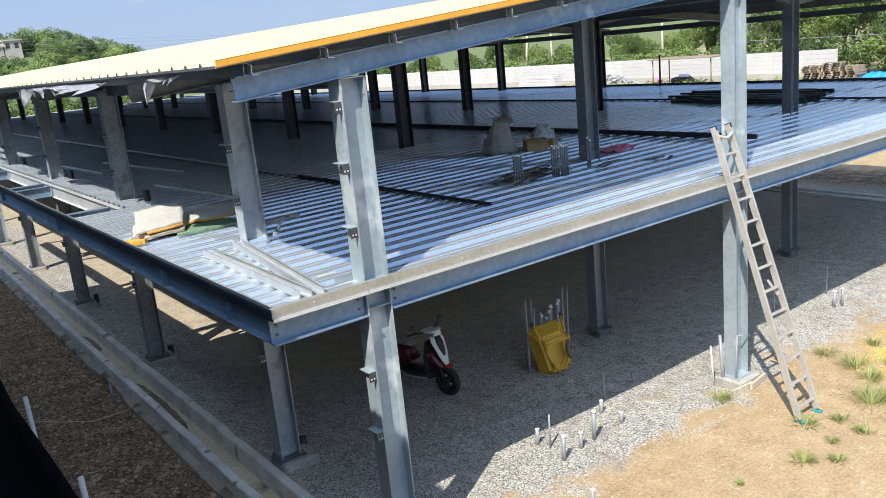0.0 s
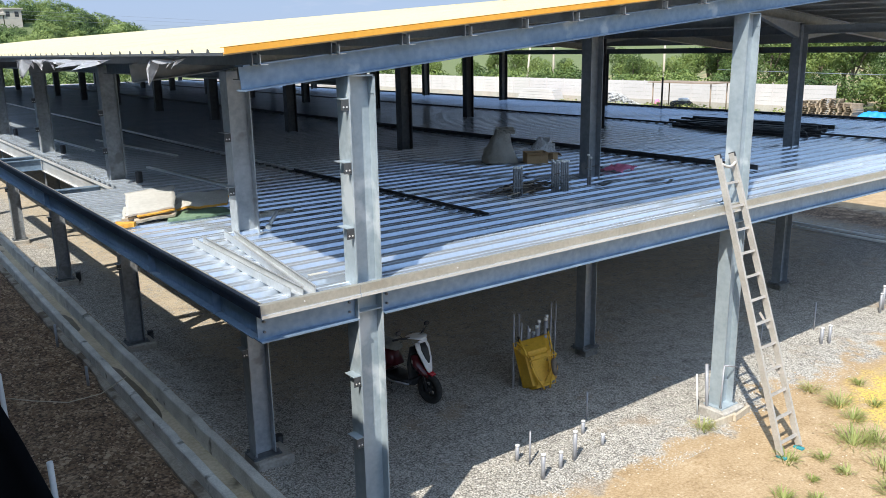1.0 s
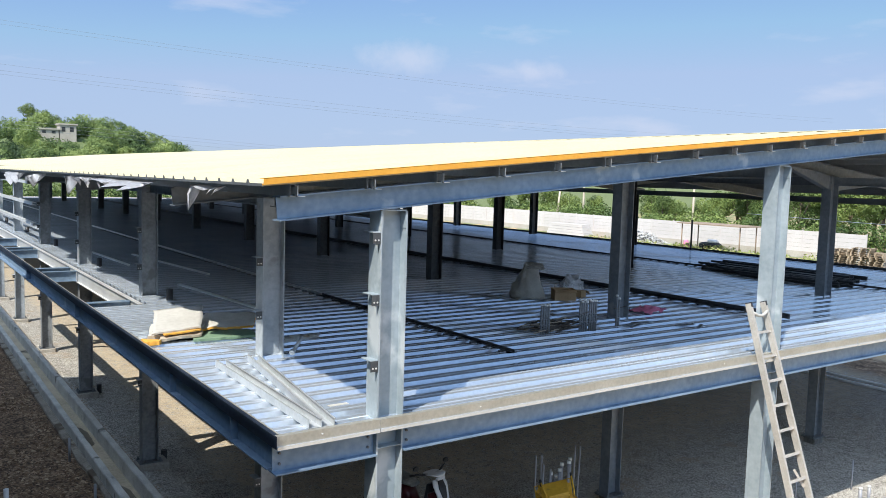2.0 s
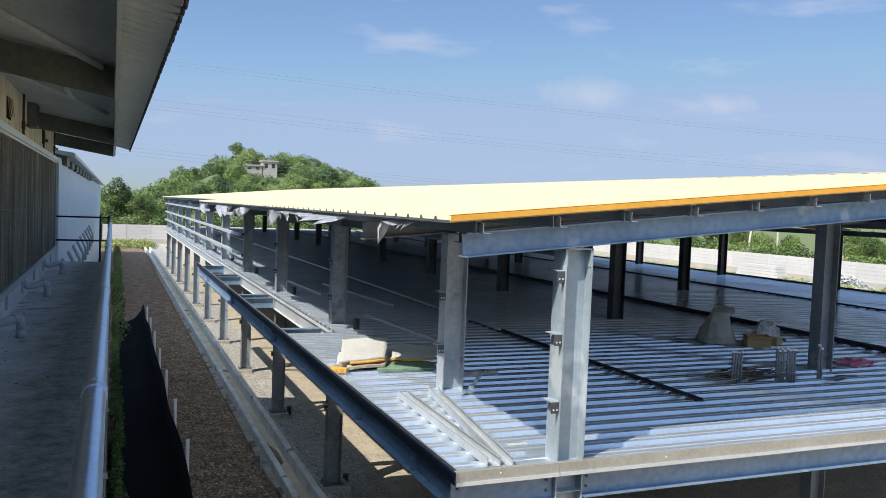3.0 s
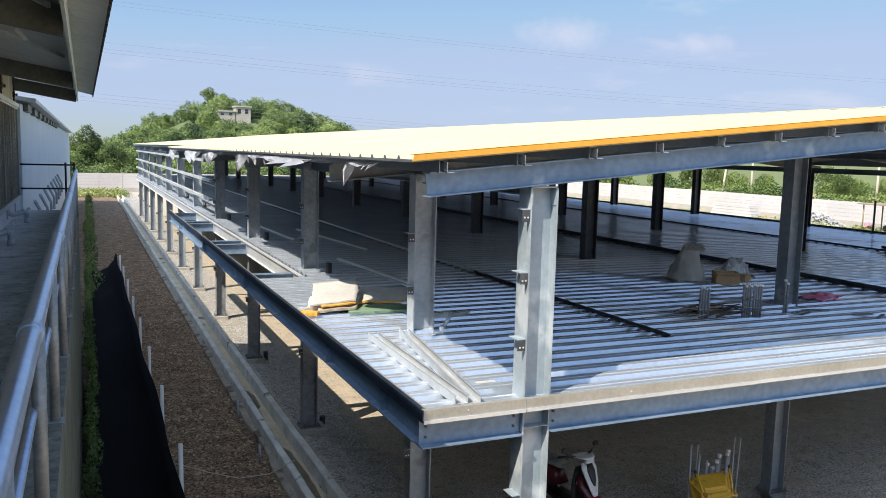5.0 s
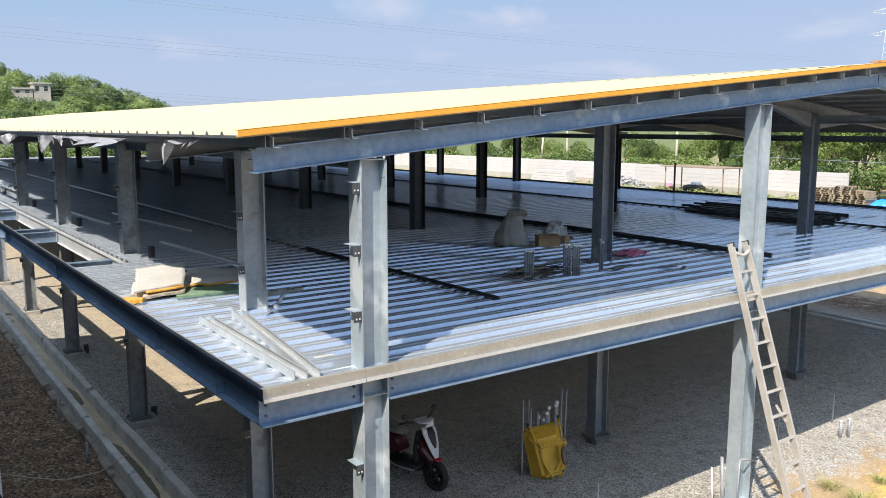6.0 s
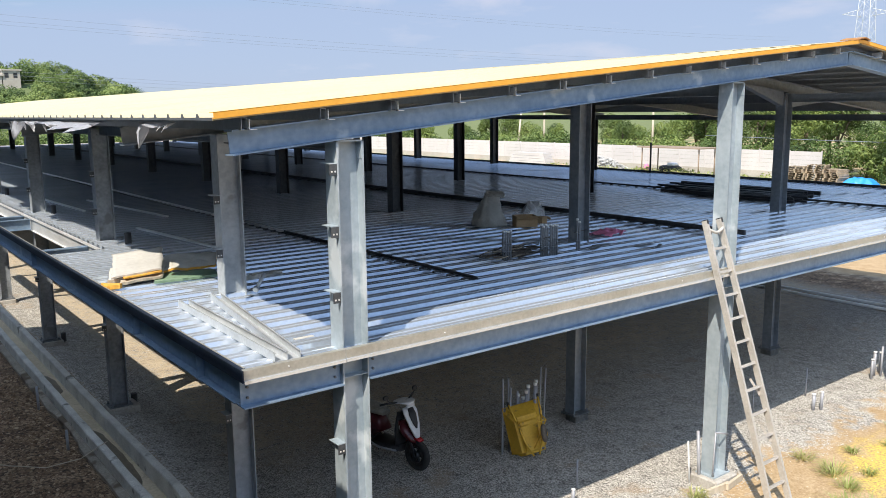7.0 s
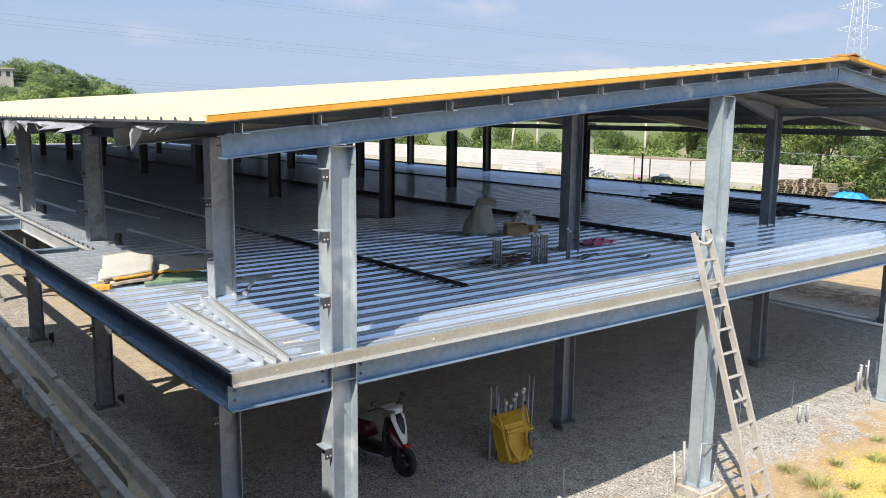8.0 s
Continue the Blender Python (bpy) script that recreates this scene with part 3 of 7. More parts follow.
material("primed_steel_pale", (0.29, 0.345, 0.38), (0.41, 0.465, 0.50), 0.45, 0.2, 1.6, 14, 0.05, 50, 0.12,
         spots=(0.54, 0.58, 0.60), spot_scale=2.0, spot_at=0.6)
# greyer, darker copy of the primer for members inside the shed
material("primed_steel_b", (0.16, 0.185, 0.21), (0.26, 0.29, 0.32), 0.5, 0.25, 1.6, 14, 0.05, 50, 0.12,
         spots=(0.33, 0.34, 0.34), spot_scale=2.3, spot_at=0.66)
# near-black copy: shade of columns seen against the light, put into the colour
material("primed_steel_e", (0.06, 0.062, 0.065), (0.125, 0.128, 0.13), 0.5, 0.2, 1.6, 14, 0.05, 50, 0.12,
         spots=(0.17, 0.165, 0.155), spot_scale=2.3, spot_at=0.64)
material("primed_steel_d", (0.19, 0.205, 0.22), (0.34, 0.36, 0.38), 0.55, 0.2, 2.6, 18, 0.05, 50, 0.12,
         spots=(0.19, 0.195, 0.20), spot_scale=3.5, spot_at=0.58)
# lighter, bluer copy: skylight on the left columns put into the colour
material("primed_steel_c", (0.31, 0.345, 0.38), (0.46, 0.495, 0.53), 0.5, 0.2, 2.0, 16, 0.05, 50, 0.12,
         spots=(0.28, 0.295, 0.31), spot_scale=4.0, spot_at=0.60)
shed_frame()


def purlins():
    i = 0
    x = 2.72
    while x < X1 - 0.1:
        if abs(x - XR) > 0.12:
            z = roof_z(x) - 0.056
            p = thing("purlin", (x, 6.10, z - 0.096), "long galvanised C purlin on the rafters", "purlin", "roof purlins")
            ln = (SHORT_Y if x < SHORT_X else Y1) - 6.0
            bm = BM()
            s = 1 if x < XR else -1
            prof = [(0, 0), (0.05 * s, 0), (0.05 * s, 0.018), (0.046 * s, 0.018), (0.046 * s, 0.004), (0.004 * s, 0.004), (0.004 * s, 0.092),
                    (0.046 * s, 0.092), (0.046 * s, 0.078), (0.05 * s, 0.078), (0.05 * s, 0.096), (0, 0.096)]
            extrude_profile(bm, prof, "y", 0, ln)
            part("channel", bm, MATS["purlin_zinc"], p)
            bm = BM()
            box(bm, 0.052 * s, 0.058 * s, -0.03, 0.12, 0.001, 0.085)
            box(bm, 0.052 * s, 0.12 * s, -0.03, 0.12, 0.001, 0.007)
            part("seat_cleat", bm, galv_bright, p)
        x += 0.70
        i += 1


material("purlin_zinc", (0.34, 0.36, 0.37), (0.46, 0.48, 0.49), 0.45, 0.5, 2, 24, 0.03)
purlins()


# ---------------------------------------------------------------- deck
PITCH = 0.30
DECK_H = 0.073


def deck_profile(n):
    prof = []
    for i in range(n):
        u = i * PITCH
        prof += [(u, 0.0), (u + 0.120, 0.0), (u + 0.142, DECK_H), (u + 0.205, DECK_H), (u + 0.211, DECK_H + 0.005), (u + 0.219, DECK_H + 0.005), (u + 0.225, DECK_H), (u + 0.286, DECK_H)]
    prof.append((n * PITCH, 0.0))
    return prof


def deck_sheet_mesh(name, length, mat, n=3):
    bm = BM()
    top = deck_profile(n)
    A = [bm.verts.new((0, u, v)) for u, v in top]
    B = [bm.verts.new((length, u, v)) for u, v in top]
    A2 = [bm.verts.new((0, u, v - 0.003)) for u, v in top]
    B2 = [bm.verts.new((length, u, v - 0.003)) for u, v in top]
    for i in range(len(top) - 1):
        bm.faces.new((A[i], B[i], B[i + 1], A[i + 1]))
        bm.faces.new((A2[i + 1], B2[i + 1], B2[i], A2[i]))
        bm.faces.new((A[i + 1], A2[i + 1], A2[i], A[i]))
        bm.faces.new((B[i], B2[i], B2[i + 1], B[i + 1]))
    return mesh_of(name, bm, mat)


def build_deck():
    deck = thing("floor_deck", (0, 0, 0), "galvanised corrugated steel floor decking laid in long sheets", "floor", kind="structure")
    cuts = [X0 + 0.02] + JOINTS + [X1 - 0.02]
    meshes = {}
    w = 3 * PITCH
    n = int((Y1 - Y0) / w)
    for i in range(n):
        y = Y0 + 0.01 + i * w
        for a, b in zip(cuts, cuts[1:]):
            if a < 3 and y + w > HOLE_Y[0] - 0.2:
                a = 3.545
            key = (round(a, 3), b)
            if key not in meshes:
                meshes[key] = deck_sheet_mesh("deck_sheet", b - a + 0.02, galv)
            piece(meshes[key], deck, pose(a, y, DECK - DECK_H + 0.0015 * math.sin(i * 3.7 + a)))
    # raised joint strips along the shed
    for x in JOINTS:
        y0 = 7.7 if x < 7 else 8.5 if x < 15 else 6.7
        bm = BM()
        y2 = 13.0 if x < 7 else Y1 - 0.1
        if y2 < 20:
            far = BM()
            box(far, x - 0.035, x + 0.035, y2 + 0.01, Y1 - 0.1, DECK + 0.008, DECK + 0.014)
            box(far, x - 0.003, x + 0.003, y2 + 0.01, Y1 - 0.1, DECK + 0.014, DECK + 0.05)
            part("joint_strip", far, galv_bright, deck, "pale galvanised stop strip")
        box(bm, x - 0.035, x + 0.035, y0, y2, DECK + 0.008, DECK + 0.014)
        if 10 < x < 15:
            box(bm, x + 0.036, x + 0.075, y0 - 0.9, y2, DECK + 0.008, DECK + 0.088)
        else:
            box(bm, x - 0.003, x + 0.003, y0, y2, DECK + 0.014, DECK + 0.05)
        for q in range(int((30 - y0) / PITCH)):
            yq = y0 + 0.15 + q * PITCH
            box(bm, x - 0.12, x - 0.036, yq - 0.012, yq + 0.03, DECK + 0.004, DECK + 0.02)
        part("joint_strip", bm, MATS["black_steel"], deck, "dark steel stop strip across the ribs")
    # edge trims
    seam = [X0 - 0.0, 3.585, 6.19, 11.45, 17.0, X1]
    for i, (a, b) in enumerate(zip(seam, seam[1:])):
        bm = BM()
        lift = 0.0 if i else -0.004
        f = Y0 - 0.012 - (0.006 if i % 2 else 0)
        extrude_profile(bm, [(f, 2.975 + lift), (f + 0.004, 2.975 + lift), (f + 0.004, DECK + 0.026), (f + 0.05, DECK + 0.026), (f + 0.05, DECK + 0.03), (f, DECK + 0.03)], "x", a, b - 0.002)
        part("edge_trim", bm, galv_trim, deck, "galvanised folded edge trim")
        bm = BM()
        box(bm, a + 0.001, b - 0.003, f - 0.010, f - 0.001, 2.968 + lift, 2.998 + lift)
        part("drip_lip", bm, galv, deck, "pale folded drip lip")
        for q in (0.42,):
            bm = BM()
            xx = a + (b - a) * q
            tube(bm, ((xx, f + 0.001, 3.04), (xx, f - 0.006, 3.04)), 0.008, 6)
            part("screw", bm, galv_bright, deck)
    for a, b in ((Y0 + 0.05, 11.0), (11.0, 17.0), (17.0, 22.5), (22.5, EDGE_END)):
        bm = BM()
        extrude_profile(bm, [(X0 - 0.012, 2.975), (X0 - 0.008, 2.975), (X0 - 0.008, DECK + 0.026), (X0 + 0.04, DECK + 0.026), (X0 + 0.04, DECK + 0.03), (X0 - 0.012, DECK + 0.03)], "y", a, b - 0.004)
        part("edge_trim", bm, MATS["trim_navy"], deck, "dark glossy side edge trim")
        bm = BM()
        box(bm, X0 + 0.026, X0 + 0.038, a, b - 0.004, DECK + 0.031, DECK + 0.036)
        part("trim_lip", bm, galv_trim, deck)
    bm = BM()
    box(bm, X0 - 0.012, X0 - 0.001, Y0 - 0.012, Y0 + 0.049, 2.975, DECK + 0.029)
    part("corner_trim", bm, MATS["trim_navy"], deck)
    bm = BM()
    box(bm, X1 - 0.03, X1, Y0 + 0.05, Y1, 2.97, DECK + 0.06)
    part("edge_trim", bm, MATS["black_steel"], deck, "dark side edge trim")


material("trim_navy", (0.012, 0.018, 0.030), (0.03, 0.042, 0.065), 0.55, 0.0, 2, 30, 0.04)
MATS["trim_navy"].node_tree.nodes["Principled BSDF"].inputs["Specular IOR Level"].default_value = 0.2
material("black_steel", (0.035, 0.038, 0.042), (0.08, 0.083, 0.088), 0.5, 0.3, 3, 30, 0.05)
build_deck()


# ---------------------------------------------------------------- roof
def roof_panel_mesh(name, length, n, mat_top, mat_low):
    """One ribbed sandwich sheet: u along y, ribs run down the slope in x."""
    bm = BM()
    up = []
    for i in range(n):
        u = i * 0.33
        up += [(u, 0.0), (u + 0.255, 0.0), (u + 0.275, 0.028), (u + 0.31, 0.028)]
    up.append((n * 0.33, 0.0))
    A = [bm.verts.new((0, u, v)) for u, v in up]
    B = [bm.verts.new((length, u, v)) for u, v in up]
    la = [bm.verts.new((0, u, -0.022)) for u, v in (up[0], up[-1])]
    lb = [bm.verts.new((length, u, -0.022)) for u, v in (up[0], up[-1])]
    for i in range(len(up) - 1):
        bm.faces.new((A[i], B[i], B[i + 1], A[i + 1]))
    low = bm.faces.new((la[1], lb[1], lb[0], la[0]))
    ends = [bm.faces.new([*A[::-1], la[0], la[1]][::1]), bm.faces.new([*B, lb[1], lb[0]])]
    bm.faces.new((A[0], la[0], lb[0], B[0]))
    bm.faces.new((A[-1], B[-1], lb[1], la[1]))
    low.material_index = 1
    for f in ends:
        f.material_index = 2
    bmesh.ops.recalc_face_normals(bm, faces=list(bm.faces))
    me = bpy.data.meshes.new(name)
    bm.to_mesh(me)
    bm.free()
    me.materials.append(mat_top)
    me.materials.append(mat_low)
    me.materials.append(steel_dark)
    return me


def build_roof():
    roof = thing("roof", (0, 0, 0), "low gabled roof of cream ribbed metal sheets with orange verge trim", "roof", kind="structure")
    ang = math.degrees(math.atan(SLOPE))
    ln = (XR - 2.47) / math.cos(radians(ang))
    me = roof_panel_mesh("roof_sheet", ln - 0.01, 3, roof_cream, roof_under)
    me_short = roof_panel_mesh("roof_sheet", (XR - SHORT_X) / math.cos(radians(ang)) - 0.01, 3, roof_cream, roof_under)
    n = int((Y1 - 6.05) / 0.99)
    for i in range(n):
        y = 6.05 + i * 0.99
        if y > SHORT_Y - 0.5:
            piece(me_short, roof, Matrix.Translation((SHORT_X, y, roof_z(SHORT_X) - 0.028)) @ pose(0, 0, 0, 0, -ang, 0))
        else:
            piece(me, roof, Matrix.Translation((2.47, y, EAVE - 0.028)) @ pose(0, 0, 0, 0, -ang, 0))
        piece(me, roof, Matrix.Translation((2 * XR - 2.47, y + 0.99, EAVE - 0.028)) @ pose(0, 0, 0, 0, 0, 180) @ pose(0, 0, 0, 0, -ang, 0))
    # orange verge trims
    for s in (-1, 1):
        xa, xb = (2.47, XR) if s < 0 else (2 * XR - 2.47, XR)
        for k in range(3):
            p, q = xa + (xb - xa) * k / 3, xa + (xb - xa) * (k + 1) / 3
            bm = BM()
            y0, y1, th = 6.02 - 0.003 * k, 6.10, 0.004
            for (ya, yb, za, zb) in ((y0, y0 + th, -0.034, 0.012), (y0, y1, 0.008, 0.012), (y0, y0 + 0.03, -0.038, -0.034)):
                v = [bm.verts.new(c) for c in ((p, ya, roof_z(p) + za), (q, ya, roof_z(q) + za), (q, yb, roof_z(q) + za), (p, yb, roof_z(p) + za),
                                               (p, ya, roof_z(p) + zb), (q, ya, roof_z(q) + zb), (q, yb, roof_z(q) + zb), (p, yb, roof_z(p) + zb))]
                for f in ((3, 2, 1, 0), (4, 5, 6, 7), (0, 1, 5, 4), (1, 2, 6, 5), (2, 3, 7, 6), (3, 0, 4, 7)):
                    bm.faces.new([v[i] for i in f])
            part("verge_trim", bm, orange, roof, "orange painted verge trim")
    bm = BM()
    zr = roof_z(XR)
    extrude_profile(bm, [(XR - 0.3, zr - 0.3 * SLOPE + 0.001), (XR, zr + 0.001), (XR + 0.3, zr - 0.3 * SLOPE + 0.001), (XR + 0.3, zr - 0.3 * SLOPE + 0.004), (XR, zr + 0.004), (XR - 0.3, zr - 0.3 * SLOPE + 0.004)], "y", 6.10, Y1 - 0.3)
    part("ridge_cap", bm, roof_cream, roof)
    bm = BM()
    extrude_profile(bm, [(XR - 0.16, zr - 0.0), (XR, zr + 0.03), (XR + 0.16, zr - 0.0), (XR + 0.16, zr + 0.012), (XR, zr + 0.045), (XR - 0.16, zr + 0.012)], "y", 5.98, 6.28)
    part("ridge_end_cap", bm, MATS["rust_orange"], roof, "weathered brown ridge end cap")


material("rust_orange", (0.22, 0.10, 0.04), (0.45, 0.22, 0.06), 0.6, 0, 6, 40)
build_roof()


# ---------------------------------------------------------------- neighbouring building with walkway
WALL_X = -1.30
WALK_Z = 3.45
WALK_END = 23.0


K_EYE = Vector((0.05, 0.28, 5.18))
KM = Matrix.Translation(K_EYE) @ Matrix.Scale(0.80, 4) @ Matrix.Translation(-K_EYE)


material("mossy_concrete", (0.07, 0.10, 0.045), (0.22, 0.22, 0.18), 0.9, 0, 2.5, 40)


def neighbour():
    b = thing("neighbour_building", (0, 0, 0), "older shed with a dark cooling-pad wall, cream upper cladding and deep eaves", "building", kind="structure")
    b.matrix_basis = KM
    bm = BM()
    box(bm, WALL_X, 0.03, -9, WALK_END, WALK_Z - 0.18, WALK_Z)
    part("walkway_slab", bm, concrete_walk, b, "stained concrete walkway slab")
    bm = BM()
    box(bm, -0.08, 0.02, -9, WALK_END, -2.3, WALK_Z - 0.181)
    part("lower_wall", bm, MATS["mossy_concrete"], b, "damp concrete wall with green moss")
    bm = BM()
    box(bm, WALL_X - 0.26, WALL_X, -9, WALK_END, WALK_Z - 0.18, 3.60)
    part("kerb", bm, MATS["pale_concrete"], b, "pale concrete kerb")
    bm = BM()
    box(bm, WALL_X - 0.22, WALL_X + 0.03, -9, WALK_END, 3.76, 3.86)
    part("sill_gutter", bm, MATS["grey_plastic"], b, "grey sill gutter below the pads")
    for i in range(15):
        bm = BM()
        y = -8.3 + i * 2.1
        box(bm, WALL_X + 0.001, WALL_X + 0.03, y, y + 0.06, 3.56, 3.80)
        part("sill_bracket", bm, MATS["grey_plastic"], b)
    bm = BM()
    box(bm, WALL_X - 0.26, WALL_X - 0.005, -9, WALK_END, 3.60, 3.757)
    part("sill_wall", bm, MATS["pale_concrete"], b)
    # cooling pads, one block each 0.6 m
    pad = BM()
    box(pad, -0.2, -0.008, 0.001, 0.604, 0, 2.075)
    me = mesh_of("cooling_pad", pad, MATS["pad_paper"])
    for i in range(53):
        piece(me, b, pose(WALL_X + 0.002 * (i % 3), -9.0 + 0.605 * i, 3.865))
    bm = BM()
    box(bm, WALL_X - 0.2, WALL_X + 0.02, -9, WALK_END, 5.943, 5.975)
    part("pad_top_rail", bm, galv_bright, b)
    bm = BM()
    box(bm, WALL_X - 0.26, WALL_X + 0.05, -9, WALK_END, 5.977, 6.075)
    part("pad_header", bm, MATS["pale_grey_paint"], b, "pale grey header beam")
    # upper cladding, ribbed
    bm = BM()
    y = -9.0
    prof = []
    while y < WALK_END:
        prof += [(y, 0.0), (y + 0.11, 0.0), (y + 0.125, 0.034), (y + 0.16, 0.034), (y + 0.175, 0.0)]
        y += 0.175
    A = [bm.verts.new((WALL_X - 0.06 + v, u, 6.07)) for u, v in prof]
    B = [bm.verts.new((WALL_X - 0.06 + v, u, 7.2)) for u, v in prof]
    for i in range(len(prof) - 1):
        if prof[i][0] != prof[i + 1][0]:
            bm.faces.new((A[i], A[i + 1], B[i + 1], B[i]))
    part("upper_cladding", bm, MATS["cream_cladding"], b, "cream ribbed cladding above the pads")
    bm = BM()
    box(bm, WALL_X - 0.5, WALL_X - 0.1, -9, WALK_END, -2.3, 7.4)
    part("inner_wall", bm, MATS["pale_concrete"], b)
    # eaves: brackets, soffit sheet, fascia, overhanging roof sheet
    for y in (-7.5, -2.0, 3.6, 9.0, 17.1, 22.6):
        bm = BM()
        v = [bm.verts.new(c) for c in ((WALL_X - 0.1, y - 0.06, 6.40), (0.04, y - 0.06, 6.17), (0.04, y - 0.06, 6.46), (WALL_X - 0.1, y - 0.06, 6.70),
                                       (WALL_X - 0.1, y + 0.06, 6.40), (0.04, y + 0.06, 6.17), (0.04, y + 0.06, 6.46), (WALL_X - 0.1, y + 0.06, 6.70))]
        for f in ((0, 1, 2, 3), (7, 6, 5, 4), (0, 4, 5, 1), (1, 5, 6, 2), (2, 6, 7, 3), (3, 7, 4, 0)):
            bm.faces.new([v[i] for i in f])
        part("eave_bracket", bm, MATS["dark_green_steel"], b, "dark painted steel eave bracket")
    bm = BM()
    v = [bm.verts.new(c) for c in ((WALL_X - 0.4, -9, 6.80), (0.055, -9, 6.475), (0.055, WALK_END + 0.4, 6.475), (WALL_X - 0.4, WALK_END + 0.4, 6.80),
                                   (WALL_X - 0.4, -9, 6.84), (0.055, -9, 6.515), (0.055, WALK_END + 0.4, 6.515), (WALL_X - 0.4, WALK_END + 0.4, 6.84))]
    for f in ((3, 2, 1, 0), (4, 5, 6, 7), (0, 1, 5, 4), (1, 2, 6, 5), (2, 3, 7, 6), (3, 0, 4, 7)):
        bm.faces.new([v[i] for i in f])
    part("soffit", bm, MATS["soffit_grey"], b, "grey soffit sheet")
    bm = BM()
    box(bm, 0.05, 0.08, -9, WALK_END + 0.3, 6.22, 6.53)
    part("fascia", bm, MATS["soffit_grey"], b)
    # ribbed roof edge
    bm = BM()
    y = -9.0
    while y < WALK_END + 0.4:
        v = [bm.verts.new(c) for c in ((WALL_X - 2.5, y, 7.35), (0.445, y, 6.40), (0.445, y + 0.17, 6.40), (WALL_X - 2.5, y + 0.17, 7.35),
                                       (WALL_X - 2.5, y, 7.38), (0.445, y, 6.43), (0.445, y + 0.17, 6.43), (WALL_X - 2.5, y + 0.17, 7.38))]
        for f in ((3, 2, 1, 0), (4, 5, 6, 7), (0, 1, 5, 4), (1, 2, 6, 5), (2, 3, 7, 6), (3, 0, 4, 7)):
            bm.faces.new([v[i] for i in f])
        v = [bm.verts.new(c) for c in ((WALL_X - 2.5, y + 0.17, 7.39), (0.445, y + 0.17, 6.43), (0.445, y + 0.20, 6.485), (0.445, y + 0.23, 6.43), (WALL_X - 2.5, y + 0.23, 7.39),
                                       (0.445, y + 0.17, 6.40), (0.445, y + 0.23, 6.40), (WALL_X - 2.5, y + 0.2, 7.415))]
        bm.faces.new((v[0], v[1], v[2], v[7]))
        bm.faces.new((v[7], v[2], v[3], v[4]))
        bm.faces.new((v[1], v[5], v[6], v[3], v[2]))
        bm.faces.new((v[0], v[4], v[6], v[5]))
        y += 0.23
    part("roof_sheet", bm, MATS["soffit_grey"], b, "weathered ribbed roof sheet")
    clo = BM()
    tube(clo, ((0.425, 0.0, 6.392), (0.452, 0.0, 6.387)), 0.042, 10)
    me = mesh_of("rib_closure", clo, MATS["black_steel"])
    for i in range(140):
        piece(me, b, pose(0, -9 + 0.23 * i + 0.20, 0.02 * math.sin(i * 2.7) * 0.3))
    # far continuation: white-blue clad block
    bm = BM()
    box(bm, -9, -1.24, WALK_END + 0.02, 96, -2.3, 6.1)
    part("far_block", bm, MATS["pale_blue_cladding"], b, "pale blue clad end block")
    for z in (4.6, 4.0):
        bm = BM()
        tube(bm, ((-1.28, WALK_END - 0.05, z), (-0.02, WALK_END - 0.05, z)), 0.022, 8)
        part("end_rail", bm, MATS["trim_navy"], b, "dark end rail across the walkway")
    for x in (-0.25, -0.05):
        bm = BM()
        tube(bm, ((x, WALK_END - 0.05, WALK_Z), (x, WALK_END - 0.05, 4.66)), 0.024, 8)
        part("end_post", bm, MATS["trim_navy"], b)
    bm = BM()
    v = [bm.verts.new(c) for c in ((-9, WALK_END + 0.45, 7.2), (-0.90, WALK_END + 0.45, 6.15), (-0.90, 97, 6.15), (-9, 97, 7.2),
                                   (-9, WALK_END + 0.45, 7.3), (-0.90, WALK_END + 0.45, 6.25), (-0.90, 97, 6.25), (-9, 97, 7.3))]
    for f in ((3, 2, 1, 0), (4, 5, 6, 7), (0, 1, 5, 4), (1, 2, 6, 5), (2, 3, 7, 6), (3, 0, 4, 7)):
        bm.faces.new([v[i] for i in f])
    part("far_roof", bm, MATS["soffit_grey"], b)
    return b


material("pale_concrete", (0.50, 0.52, 0.54), (0.70, 0.72, 0.74), 0.85, 0, 1.2, 20, 0.2, 40)
material("grey_plastic", (0.30, 0.35, 0.40), (0.40, 0.45, 0.50), 0.5, 0, 2, 20)


